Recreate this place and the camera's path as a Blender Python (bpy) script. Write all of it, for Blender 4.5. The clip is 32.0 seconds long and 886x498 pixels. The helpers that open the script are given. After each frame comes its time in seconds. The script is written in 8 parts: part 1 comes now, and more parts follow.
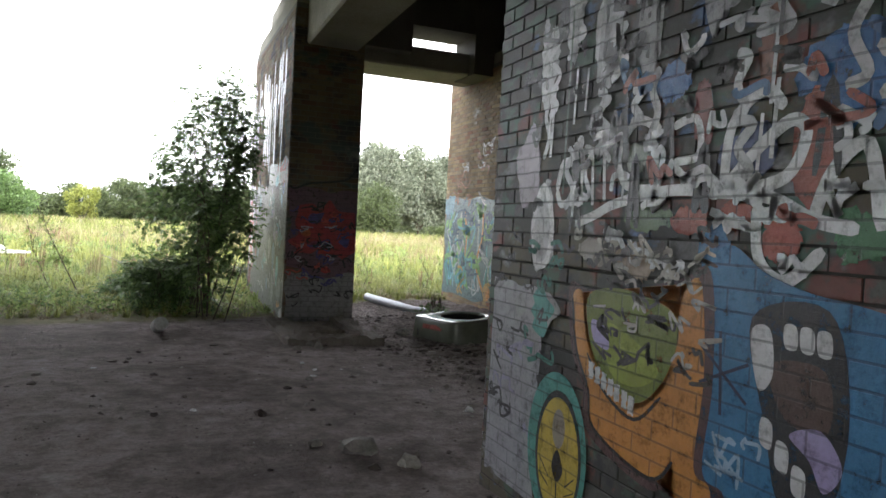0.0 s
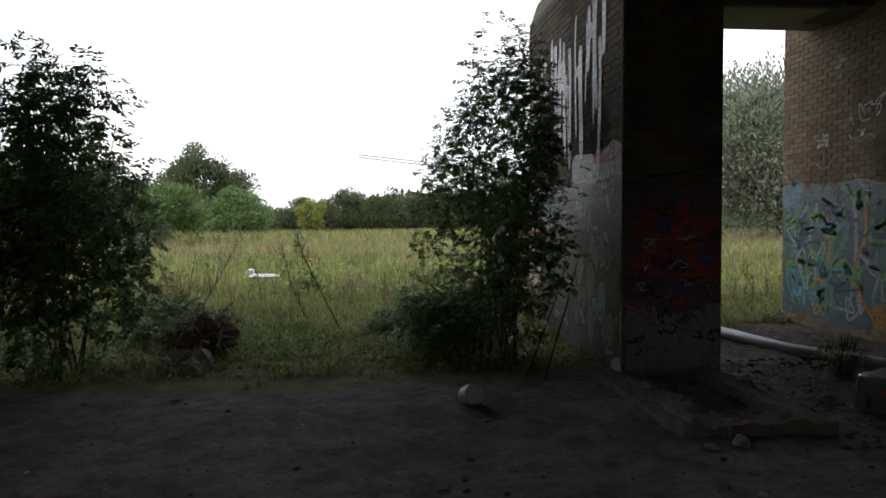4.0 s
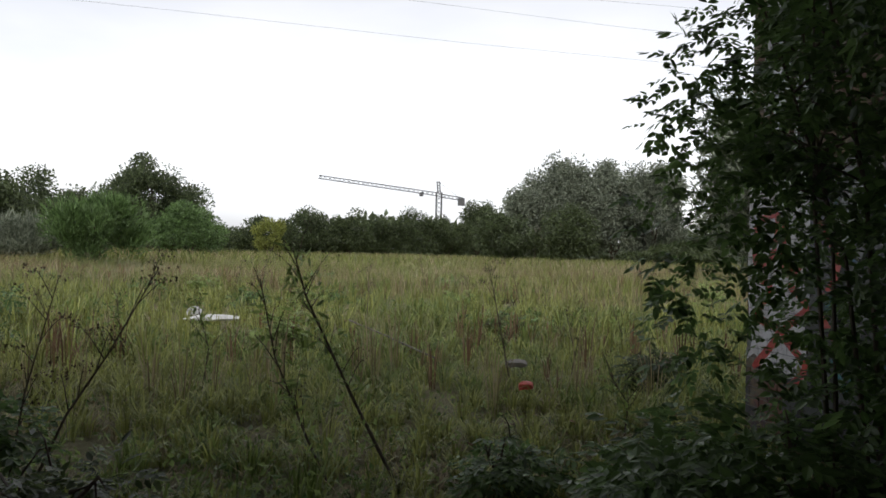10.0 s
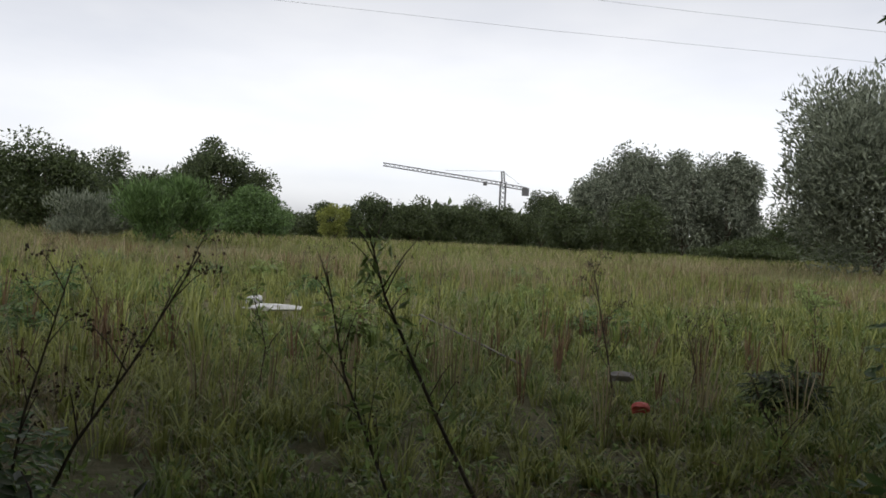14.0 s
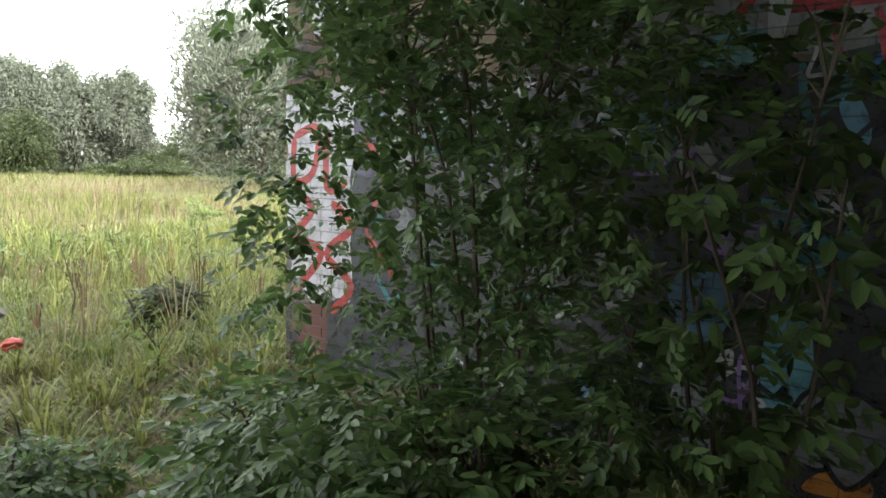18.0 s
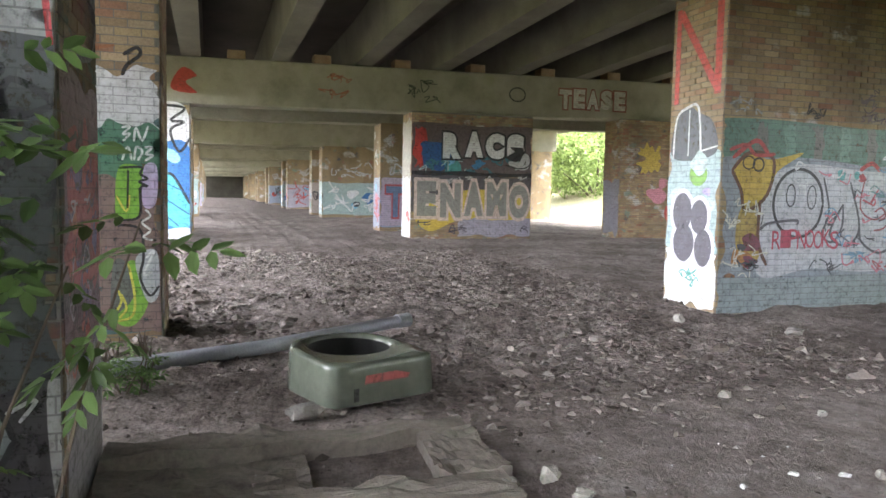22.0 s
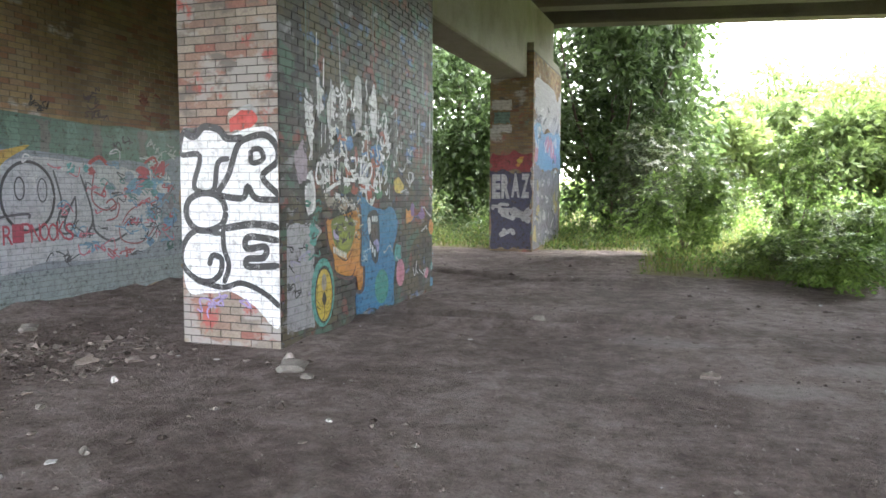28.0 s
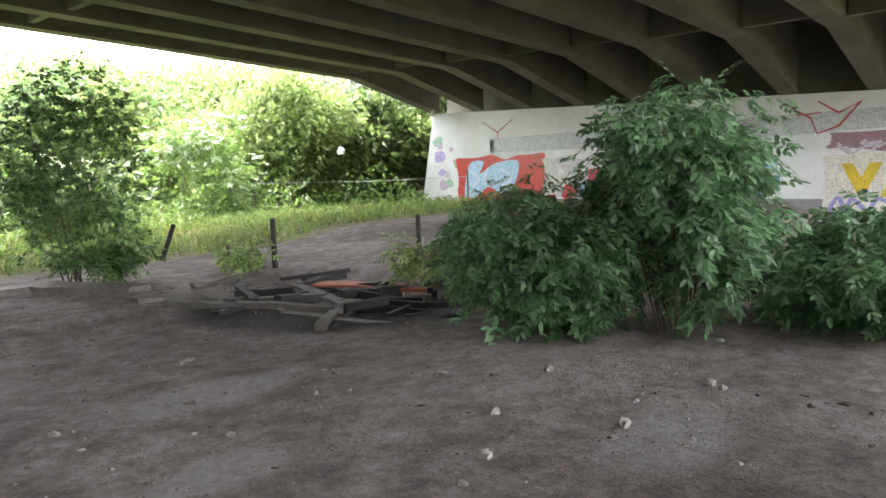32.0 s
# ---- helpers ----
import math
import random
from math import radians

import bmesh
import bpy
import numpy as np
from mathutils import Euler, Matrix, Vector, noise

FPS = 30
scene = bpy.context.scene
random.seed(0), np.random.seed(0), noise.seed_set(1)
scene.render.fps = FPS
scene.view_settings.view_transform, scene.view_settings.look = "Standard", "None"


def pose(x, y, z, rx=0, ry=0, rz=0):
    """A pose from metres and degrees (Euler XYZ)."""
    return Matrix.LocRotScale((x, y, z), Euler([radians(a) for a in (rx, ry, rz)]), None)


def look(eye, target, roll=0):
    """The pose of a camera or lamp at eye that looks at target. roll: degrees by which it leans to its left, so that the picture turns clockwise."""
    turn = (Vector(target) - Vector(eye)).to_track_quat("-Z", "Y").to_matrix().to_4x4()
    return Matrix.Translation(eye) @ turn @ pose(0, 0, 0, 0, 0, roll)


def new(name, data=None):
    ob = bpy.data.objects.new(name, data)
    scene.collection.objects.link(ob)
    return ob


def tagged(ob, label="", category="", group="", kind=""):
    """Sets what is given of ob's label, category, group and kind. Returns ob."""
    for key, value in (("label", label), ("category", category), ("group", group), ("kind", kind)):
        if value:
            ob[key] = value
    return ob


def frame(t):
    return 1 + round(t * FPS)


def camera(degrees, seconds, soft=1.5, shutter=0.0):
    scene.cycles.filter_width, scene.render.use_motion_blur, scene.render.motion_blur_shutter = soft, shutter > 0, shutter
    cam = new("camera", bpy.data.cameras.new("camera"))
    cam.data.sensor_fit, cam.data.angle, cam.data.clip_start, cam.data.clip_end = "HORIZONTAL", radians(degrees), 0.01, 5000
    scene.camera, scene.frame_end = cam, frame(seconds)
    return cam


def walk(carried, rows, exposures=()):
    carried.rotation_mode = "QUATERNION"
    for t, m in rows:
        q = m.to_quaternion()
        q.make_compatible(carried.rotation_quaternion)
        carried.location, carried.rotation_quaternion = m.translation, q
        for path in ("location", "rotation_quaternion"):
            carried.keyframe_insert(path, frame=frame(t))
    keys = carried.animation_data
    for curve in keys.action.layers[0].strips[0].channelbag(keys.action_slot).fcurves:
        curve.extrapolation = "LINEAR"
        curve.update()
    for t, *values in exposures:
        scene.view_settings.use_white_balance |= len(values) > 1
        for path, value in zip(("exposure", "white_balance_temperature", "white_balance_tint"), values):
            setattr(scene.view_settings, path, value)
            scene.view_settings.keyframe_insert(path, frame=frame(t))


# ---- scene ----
cam = camera(63.02, 32.0, soft=1.6)
# seconds, eye in metres, turn in degrees
ROWS = [
    (0.0, -1.775, 0.101, 1.414, 88.522, -2.999, -22.060),
    (0.5, -1.838, 0.347, 1.521, 87.711, -2.309, -19.896),
    (1.0, -1.993, 0.813, 1.523, 88.320, -1.537, -17.139),
    (1.5, -2.094, 1.293, 1.564, 89.016, -0.352, -17.697),
    (2.0, -2.214, 1.758, 1.567, 88.922, 0.415, -15.984),
    (2.5, -2.362, 2.152, 1.585, 89.306, 0.691, -14.187),
    (3.0, -2.431, 2.596, 1.579, 89.061, 0.735, -10.765),
    (3.5, -2.462, 3.040, 1.540, 87.892, 0.330, -8.122),
    (5.5, -2.734, 5.03, 1.528, 89.33, 0.728, -3.293),
    (6.0, -2.851, 5.491, 1.515, 90.81, 0.896, -9.357),
    (6.5, -2.923, 5.937, 1.486, 90.373, 1.045, -6.046),
    (7.0, -2.989, 6.465, 1.463, 90.656, 1.016, -5.278),
    (7.5, -3.001, 6.925, 1.446, 90.336, -0.041, -6.668),
    (8.0, -3.01, 7.445, 1.409, 90.98, 0.5, -7.532),
    (8.5, -3.076, 7.904, 1.409, 89.868, -0.214, -10.332),
    (9.0, -3.174, 8.382, 1.406, 89.09, -0.563, -8.675),
    (9.5, -3.275, 8.762, 1.451, 89.667, -1.029, -9.475),
    (10.0, -3.301, 9.192, 1.437, 90.058, -1.493, -9.641),
    (10.5, -3.318, 9.554, 1.438, 90.901, -1.124, -13.608),
    (11.0, -3.331, 9.893, 1.432, 91.53, -1.46, -13.607),
    (11.5, -3.347, 10.134, 1.436, 90.449, -2.366, -11.556),
    (12.0, -3.376, 10.26, 1.434, 90.516, -2.982, -12.618),
    (12.5, -3.374, 10.294, 1.437, 89.829, -1.901, -8.859),
    (13.0, -3.364, 10.294, 1.434, 89.83, -1.075, -7.39),
    (13.5, -3.382, 10.287, 1.428, 89.473, -2.128, -6.475),
    (15.5, -3.44, 10.291, 1.412, 87.591, -2.543, -0.085),
    (16.0, -3.403, 10.285, 1.411, 86.811, -2.25, -2.431),
    (16.5, -3.364, 10.262, 1.412, 85.995, -2.111, -12.437),
    (17.0, -3.315, 10.216, 1.42, 85.532, -2.001, -26.834),
    (17.5, -3.29, 10.168, 1.435, 84.997, -1.857, -37.056),
    (18.0, -3.269, 10.123, 1.449, 84.234, -1.443, -49.839),
    (18.5, -3.277, 10.081, 1.466, 84.765, -4.824, -60.71),
    (19.0, -3.276, 10.07, 1.472, 85.275, -5.142, -71.668),
    (19.5, -3.266, 10.014, 1.467, 86.067, -4.628, -79.619),
    (20.0, -3.232, 9.973, 1.451, 86.078, -3.709, -83.941),
    (20.5, -3.192, 9.915, 1.437, 85.934, -2.403, -88.117),
    (21.0, -3.157, 9.849, 1.429, 85.478, -1.434, -92.941),
    (21.5, -3.146, 9.804, 1.434, 85.424, -1.072, -98.354),
    (22.0, -3.158, 9.779, 1.428, 85.683, -1.102, -107.886),
    (22.5, -3.169, 9.764, 1.431, 85.008, -0.216, -113.463),
    (23.0, -3.191, 9.765, 1.431, 84.983, 0.705, -114.984),
    (23.5, -3.199, 9.751, 1.431, 84.888, 0.44, -116.853),
    (24.0, -3.218, 9.709, 1.428, 84.668, 0.577, -119.983),
    (24.5, -3.249, 9.679, 1.433, 84.651, 0.119, -126.453),
    (25.0, -3.282, 9.657, 1.433, 85.143, -0.503, -133.011),
    (25.5, -3.304, 9.649, 1.435, 85.366, -0.38, -138.044),
    (27.5, -3.484, 9.582, 1.447, 85.679, -0.12, -154.709),
    (28.0, -3.523, 9.577, 1.468, 85.547, -0.212, -161.648),
    (28.5, -3.571, 9.574, 1.468, 85.641, -0.487, -170.178),
    (29.0, -3.622, 9.577, 1.476, 86.27, -0.828, -177.805),
    (29.5, -3.714, 9.544, 1.467, 86.615, -0.023, -184.522),
    (30.0, -3.789, 9.549, 1.457, 86.721, 0.482, -192.435),
    (30.5, -3.828, 9.593, 1.457, 86.276, 0.762, -204.861),
    (31.0, -3.87, 9.649, 1.457, 85.806, 1.584, -215.354),
    (31.5, -3.914, 9.661, 1.441, 84.95, 2.068, -223.768),
    (32.0, -3.919, 9.682, 1.441, 84.257, 2.288, -229.095),
]
EXPOSURES = [(0.0, 3.2), (0.5, 2.9), (1.0, 2.35), (2.0, 1.75), (3.0, 1.4), (3.5, 1.3), (5.5, 1.05), (9.0, 0.88), (10.5, 0.5), (12.0, 0.3), (13.5, 0.35), (16.0, 0.65), (17.0, 1.55), (18.0, 2.8), (18.5, 4.05), (19.0, 5.15), (20.0, 5.5), (22.0, 5.1), (24.0, 4.85), (25.5, 4.65), (28.0, 4.65), (30.0, 4.5), (31.0, 4.45), (32.0, 4.55)]
walk(cam, [(t, pose(x, y, z, rx, ry, rz)) for t, x, y, z, rx, ry, rz in ROWS], EXPOSURES)

# ---- world and sun: a bright overcast afternoon ----
world = bpy.data.worlds.new("overcast_sky")
scene.world = world
world.use_nodes = True
wn = world.node_tree
sky = wn.nodes.new("ShaderNodeTexSky")
sky.sky_type, sky.sun_disc = "NISHITA", False
sky.sun_elevation, sky.sun_rotation = radians(52), radians(200)
sky.air_density, sky.dust_density, sky.ozone_density = 1.0, 1.5, 1.0
cloud = wn.nodes.new("ShaderNodeHueSaturation")
cloud.inputs["Saturation"].default_value = 0.12
wn.links.new(sky.outputs[0], cloud.inputs["Color"])
veil_at = wn.nodes.new("ShaderNodeTexCoord")
veil_map = wn.nodes.new("ShaderNodeMapping")
veil_map.inputs["Scale"].default_value = (1.0, 1.0, 3.2)
veil = wn.nodes.new("ShaderNodeTexNoise")
veil.inputs["Scale"].default_value, veil.inputs["Detail"].default_value, veil.inputs["Roughness"].default_value = 2.3, 5.0, 0.5
veil_tone = wn.nodes.new("ShaderNodeValToRGB")
for e, (at, tone) in zip(veil_tone.color_ramp.elements, ((0.34, (0.87, 0.88, 0.93, 1)), (0.66, (1.04, 1.03, 1.04, 1)))):
    e.position, e.color = at, tone
layer = wn.nodes.new("ShaderNodeMix")
layer.data_type, layer.blend_type = "RGBA", "MULTIPLY"
layer.inputs[0].default_value = 1.0
wn.links.new(veil_at.outputs["Generated"], veil_map.inputs[0])
wn.links.new(veil_map.outputs[0], veil.inputs["Vector"])
wn.links.new(veil.outputs["Fac"], veil_tone.inputs[0])
wn.links.new(cloud.outputs[0], layer.inputs[6])
wn.links.new(veil_tone.outputs[0], layer.inputs[7])
wn.links.new(layer.outputs[2], wn.nodes["Background"].inputs["Color"])
wn.nodes["Background"].inputs["Strength"].default_value = 0.15
sun = new("sun", bpy.data.lights.new("sun", "SUN"))
sun.data.energy, sun.data.angle, sun.data.color = 0.75, radians(30), (1.0, 0.96, 0.9)
sun.matrix_world = look((0, 0, 50), (0 + 50 * math.sin(radians(200)) * -0.78, 50 * math.cos(radians(200)) * -0.78, 0))


# ---- materials ----
def nodes_of(name):
    m = bpy.data.materials.new(name)
    m.use_nodes = True
    return m, m.node_tree.nodes, m.node_tree.links, m.node_tree.nodes["Principled BSDF"]


def ramp(n, l, source, stops):
    r = n.new("ShaderNodeValToRGB")
    while len(r.color_ramp.elements) < len(stops):
        r.color_ramp.elements.new(0.5)
    for e, (p, c) in zip(r.color_ramp.elements, stops):
        e.position, e.color = p, (*c, 1) if len(c) == 3 else c
    l.new(source, r.inputs[0])
    return r.outputs[0]


def noise_tex(n, l, coord, scale, detail=5, rough=0.6, stretch=None):
    t = n.new("ShaderNodeTexNoise")
    t.inputs["Scale"].default_value, t.inputs["Detail"].default_value, t.inputs["Roughness"].default_value = scale, detail, rough
    if stretch:
        mp = n.new("ShaderNodeMapping")
        mp.inputs["Scale"].default_value = stretch
        l.new(coord, mp.inputs[0])
        coord = mp.outputs[0]
    l.new(coord, t.inputs["Vector"])
    return t.outputs["Fac"]


def mix(n, l, fac, a, b, mode="MIX"):
    m = n.new("ShaderNodeMix")
    m.data_type, m.blend_type = "RGBA", mode
    for sock, v in ((m.inputs[0], fac), (m.inputs[6], a), (m.inputs[7], b)):
        if isinstance(v, (int, float)):
            sock.default_value = v
        elif isinstance(v, tuple):
            sock.default_value = (*v, 1)
        else:
            l.new(v, sock)
    return m.outputs[2]


def bump(n, l, p, height, strength, dist=0.01):
    b = n.new("ShaderNodeBump")
    b.inputs["Strength"].default_value, b.inputs["Distance"].default_value = strength, dist
    l.new(height, b.inputs["Height"])
    l.new(b.outputs[0], p.inputs["Normal"])


def position(n):
    return n.new("ShaderNodeNewGeometry").outputs["Position"]


def two_tone(name, a, b, scale=3.0, rough=0.85, grain=60.0, relief=0.3, metal=0.0, c=None, stretch=None):
    """A surface between two colours in broad patches, with fine grain and relief."""
    m, n, l, p = nodes_of(name)
    pos = position(n)
    broad = noise_tex(n, l, pos, scale, 6, 0.65, stretch)
    fine = noise_tex(n, l, pos, grain, 4, 0.7, stretch)
    col = ramp(n, l, broad, [(0.3, a), (0.7, b)] if c is None else [(0.25, a), (0.55, b), (0.75, c)])
    col = mix(n, l, 0.35, col, ramp(n, l, fine, [(0.25, tuple(v * 0.45 for v in a)), (0.75, tuple(min(1, v * 1.35) for v in b))]))
    l.new(col, p.inputs["Base Color"])
    p.inputs["Roughness"].default_value, p.inputs["Metallic"].default_value = rough, metal
    bump(n, l, p, fine, relief)
    return m


def leaf_material(name, dark, light, pale=0.0):
    m, n, l, p = nodes_of(name)
    g = n.new("ShaderNodeNewGeometry")
    col = ramp(n, l, g.outputs["Random Per Island"], [(0.0, dark), (0.6, light), (1.0, tuple(min(1, v * 1.35) for v in light))])
    l.new(col, p.inputs["Base Color"])
    p.inputs["Roughness"].default_value = 0.4
    p.inputs["Specular IOR Level"].default_value = 0.5
    tr = n.new("ShaderNodeBsdfTranslucent")
    l.new(col, tr.inputs["Color"])
    mx = n.new("ShaderNodeMixShader")
    mx.inputs[0].default_value = 0.45
    l.new(p.outputs[0], mx.inputs[1])
    l.new(tr.outputs[0], mx.inputs[2])
    l.new(mx.outputs[0], n["Material Output"].inputs["Surface"])
    return m


MUD, n, l, p = nodes_of("earth_and_meadow_soil")
pos = position(n)
broad, mid, fine = noise_tex(n, l, pos, 0.5, 6, 0.65), noise_tex(n, l, pos, 4.0, 6, 0.7), noise_tex(n, l, pos, 45.0, 5, 0.75)
dry = ramp(n, l, mid, [(0.3, (0.199, 0.165, 0.152)), (0.52, (0.312, 0.268, 0.252)), (0.75, (0.395, 0.35, 0.336))])
damp = ramp(n, l, mid, [(0.3, (0.13, 0.104, 0.095)), (0.7, (0.262, 0.222, 0.205))])
bare = mix(n, l, ramp(n, l, broad, [(0.42, (0, 0, 0)), (0.58, (1, 1, 1))]), damp, dry)
loose = n.new("ShaderNodeAttribute")
loose.attribute_name = "churn"
grit = n.new("ShaderNodeMath")
grit.operation = "MULTIPLY_ADD"
l.new(loose.outputs["Fac"], grit.inputs[0])
grit.inputs[1].default_value, grit.inputs[2].default_value = 0.5, 0.36
bare = mix(n, l, grit.outputs[0], bare, ramp(n, l, fine, [(0.3, (0.25, 0.24, 0.23)), (0.5, (0.95, 0.95, 0.95)), (0.68, (1.45, 1.43, 1.4))]), "MULTIPLY")
lumps = noise_tex(n, l, pos, 15.0, 5, 0.7)
bare = mix(n, l, grit.outputs[0], bare, ramp(n, l, lumps, [(0.34, (0.36, 0.33, 0.31)), (0.5, (0.95, 0.94, 0.93)), (0.68, (1.4, 1.38, 1.36))]), "MULTIPLY")
soil = ramp(n, l, mid, [(0.3, (0.14, 0.135, 0.07)), (0.7, (0.31, 0.28, 0.17))])
att = n.new("ShaderNodeAttribute")
att.attribute_name = "earth"
edge = n.new("ShaderNodeMath")
edge.operation = "ADD"
l.new(att.outputs["Fac"], edge.inputs[0])
jitter = n.new("ShaderNodeMath")
jitter.operation = "MULTIPLY_ADD"
l.new(mid, jitter.inputs[0])
jitter.inputs[1].default_value, jitter.inputs[2].default_value = 0.7, -0.35
l.new(jitter.outputs[0], edge.inputs[1])
l.new(mix(n, l, ramp(n, l, edge.outputs[0], [(0.38, (0, 0, 0)), (0.62, (1, 1, 1))]), soil, bare), p.inputs["Base Color"])
p.inputs["Roughness"].default_value = 0.95
p.inputs["Specular IOR Level"].default_value = 0.2
pale = n.new("ShaderNodeAttribute")
pale.attribute_name = "dust"
soft = n.new("ShaderNodeMath")
soft.operation = "MULTIPLY"
l.new(pale.outputs["Fac"], soft.inputs[0])
l.new(lumps, soft.inputs[1])
l.new(mix(n, l, soft.outputs[0], p.inputs["Base Color"].links[0].from_socket, (0.40, 0.375, 0.36)), p.inputs["Base Color"])
# near-black mix for the burnt ditch and for the darkened ruts
ash_and_rut = n.new("ShaderNodeAttribute")
ash_and_rut.attribute_name = "ash_and_rut"
dry_colour = p.inputs["Base Color"].links[0].from_socket
l.new(mix(n, l, ash_and_rut.outputs["Fac"], dry_colour, (0.018, 0.016, 0.014)), p.inputs["Base Color"])
both = n.new("ShaderNodeMath")
both.operation = "MULTIPLY_ADD"
l.new(lumps, both.inputs[0])
both.inputs[1].default_value = 1.6
l.new(fine, both.inputs[2])
bump(n, l, p, both.outputs[0], 1.0, 0.045)
CONCRETE = two_tone("stained_concrete", (0.13, 0.13, 0.095), (0.33, 0.315, 0.255), 0.8, 0.9, 40.0, 0.25, c=(0.22, 0.24, 0.14))
# Slab tone set below the girders': the shade between them is in the colour.
SLAB = two_tone("shade_darkened_concrete", (0.03, 0.027, 0.022), (0.09, 0.08, 0.062), 0.7, 0.95, 40.0, 0.2)
SOFFIT = two_tone("dark_concrete", (0.068, 0.064, 0.053), (0.165, 0.155, 0.128), 0.7, 0.9, 40.0, 0.2)
BEARING = two_tone("rust_stained_concrete", (0.20, 0.13, 0.08), (0.36, 0.27, 0.18), 3.0, 0.9, 40.0, 0.3)
MORTAR = two_tone("mortar", (0.10, 0.095, 0.085), (0.2, 0.19, 0.17), 3.0, 0.95, 50.0, 0.3)
BARK = two_tone("bark", (0.05, 0.04, 0.03), (0.13, 0.10, 0.075), 6.0, 0.95, 50.0, 0.6, stretch=(1, 1, 0.25))
WOOD = two_tone("weathered_timber", (0.06, 0.052, 0.045), (0.155, 0.14, 0.122), 4.0, 0.9, 60.0, 0.4)
LEAF = leaf_material("green_leaf", (0.045, 0.08, 0.024), (0.125, 0.20, 0.066))
DITCH_LEAF = leaf_material("blue_green_leaf", (0.055, 0.11, 0.05), (0.145, 0.25, 0.12))
LEAF_LIGHT = leaf_material("light_green_leaf", (0.10, 0.145, 0.038), (0.24, 0.315, 0.10))
TREE_LEAF = leaf_material("mid_green_leaf", (0.035, 0.06, 0.018), (0.095, 0.15, 0.05))
LEAF_DARK = leaf_material("dark_green_leaf", (0.032, 0.046, 0.018), (0.085, 0.112, 0.045))
HEDGE_LEAF = leaf_material("olive_leaf", (0.028, 0.04, 0.014), (0.08, 0.105, 0.04))
LEAF_GREY = leaf_material("grey_green_leaf", (0.085, 0.10, 0.068), (0.205, 0.23, 0.165))
LEAF_GOLD = leaf_material("golden_leaf", (0.12, 0.145, 0.03), (0.26, 0.285, 0.07))
BANK_LEAF = leaf_material("fresh_bank_leaf", (0.06, 0.115, 0.022), (0.16, 0.25, 0.06))


# ---- building blocks ----
def mesh_of(name, verts, faces, mats):
    me = bpy.data.meshes.new(name)
    verts = np.asarray(verts, dtype=np.float32)
    faces = np.asarray(faces, dtype=np.int32)
    k = faces.shape[1]
    me.vertices.add(len(verts))
    me.vertices.foreach_set("co", verts.ravel())
    me.loops.add(faces.size)
    me.loops.foreach_set("vertex_index", faces.ravel())
    me.polygons.add(len(faces))
    me.polygons.foreach_set("loop_start", np.arange(0, faces.size, k, dtype=np.int32))
    for m in mats if isinstance(mats, (list, tuple)) else [mats]:
        me.materials.append(m)
    me.polygons.foreach_set("use_smooth", np.zeros(len(faces), dtype=bool))
    me.update(calc_edges=True)
    return me


def part(name, bm, material, parent, label=""):
    """One mesh object from a bmesh, under a thing or a part."""
    me = bpy.data.meshes.new(name)
    bm.to_mesh(me)
    bm.free()
    me.materials.append(material)
    ob = new(name, me)
    if parent is not None:
        ob.parent = parent
    if label:
        tagged(ob, label)
    return ob


def part_np(name, verts, faces, material, parent=None, label=""):
    ob = new(name, mesh_of(name, verts, faces, material))
    if parent is not None:
        ob.parent = parent
    if label:
        tagged(ob, label)
    return ob


def empty(name, label, category, group="", kind="", at=(0, 0, 0)):
    ob = new(name)
    ob.location = at
    ob.empty_display_size = 0.2
    return tagged(ob, label, category, group, kind)


def add_prism(bm, loop0, loop1):
    """A solid between two loops of equal length."""
    a = [bm.verts.new(v) for v in loop0]
    b = [bm.verts.new(v) for v in loop1]
    k = len(a)
    bm.faces.new(a[::-1])
    bm.faces.new(b)
    for i in range(k):
        bm.faces.new((a[i], a[(i + 1) % k], b[(i + 1) % k], b[i]))


def add_box(bm, x0, x1, y0, y1, z0, z1):
    add_prism(bm, [(x0, y0, z0), (x1, y0, z0), (x1, y1, z0), (x0, y1, z0)], [(x0, y0, z1), (x1, y0, z1), (x1, y1, z1), (x0, y1, z1)])


def soften(bm, w=0.02, seg=1):
    bmesh.ops.recalc_face_normals(bm, faces=bm.faces)
    bmesh.ops.bevel(bm, geom=list(bm.edges), offset=w, segments=seg, affect="EDGES", profile=0.7)


def tube(bm, pts, r0, r1, sides=7):
    pts = [Vector(p) for p in pts]
    rings = []
    for i, p in enumerate(pts):
        d = (pts[min(i + 1, len(pts) - 1)] - pts[max(i - 1, 0)]).normalized()
        u = d.orthogonal().normalized()
        v = d.cross(u)
        r = r0 + (r1 - r0) * i / (len(pts) - 1)
        rings.append([bm.verts.new(p + (u * math.cos(6.2832 * k / sides) + v * math.sin(6.2832 * k / sides)) * r) for k in range(sides)])
    for a, b in zip(rings, rings[1:]):
        for k in range(sides):
            bm.faces.new((a[k], a[(k + 1) % sides], b[(k + 1) % sides], b[k]))
    bm.faces.new(rings[0][::-1])
    bm.faces.new(rings[-1])


# ---- ground ----
def lattice(near0, near1, step, far):
    inner = np.arange(near0, near1 + step / 2, step)
    g = step * 1.25 ** np.arange(1, 60)
    out = np.cumsum(g)
    out = out[out < far]
    return np.concatenate([near0 - out[::-1], inner, near1 + out])


def waves(x, y, f, seed):
    r = np.random.RandomState(seed)
    h = 0
    for k in range(7):
        a, ph, s = r.uniform(0, 6.28), r.uniform(0, 6.28), r.uniform(0.6, 1.7)
        h = h + np.sin((x * np.cos(a) + y * np.sin(a)) * f * s + ph + 1.3 * np.sin((x * np.sin(a) - y * np.cos(a)) * f * 0.6 * s))
    return h / 7


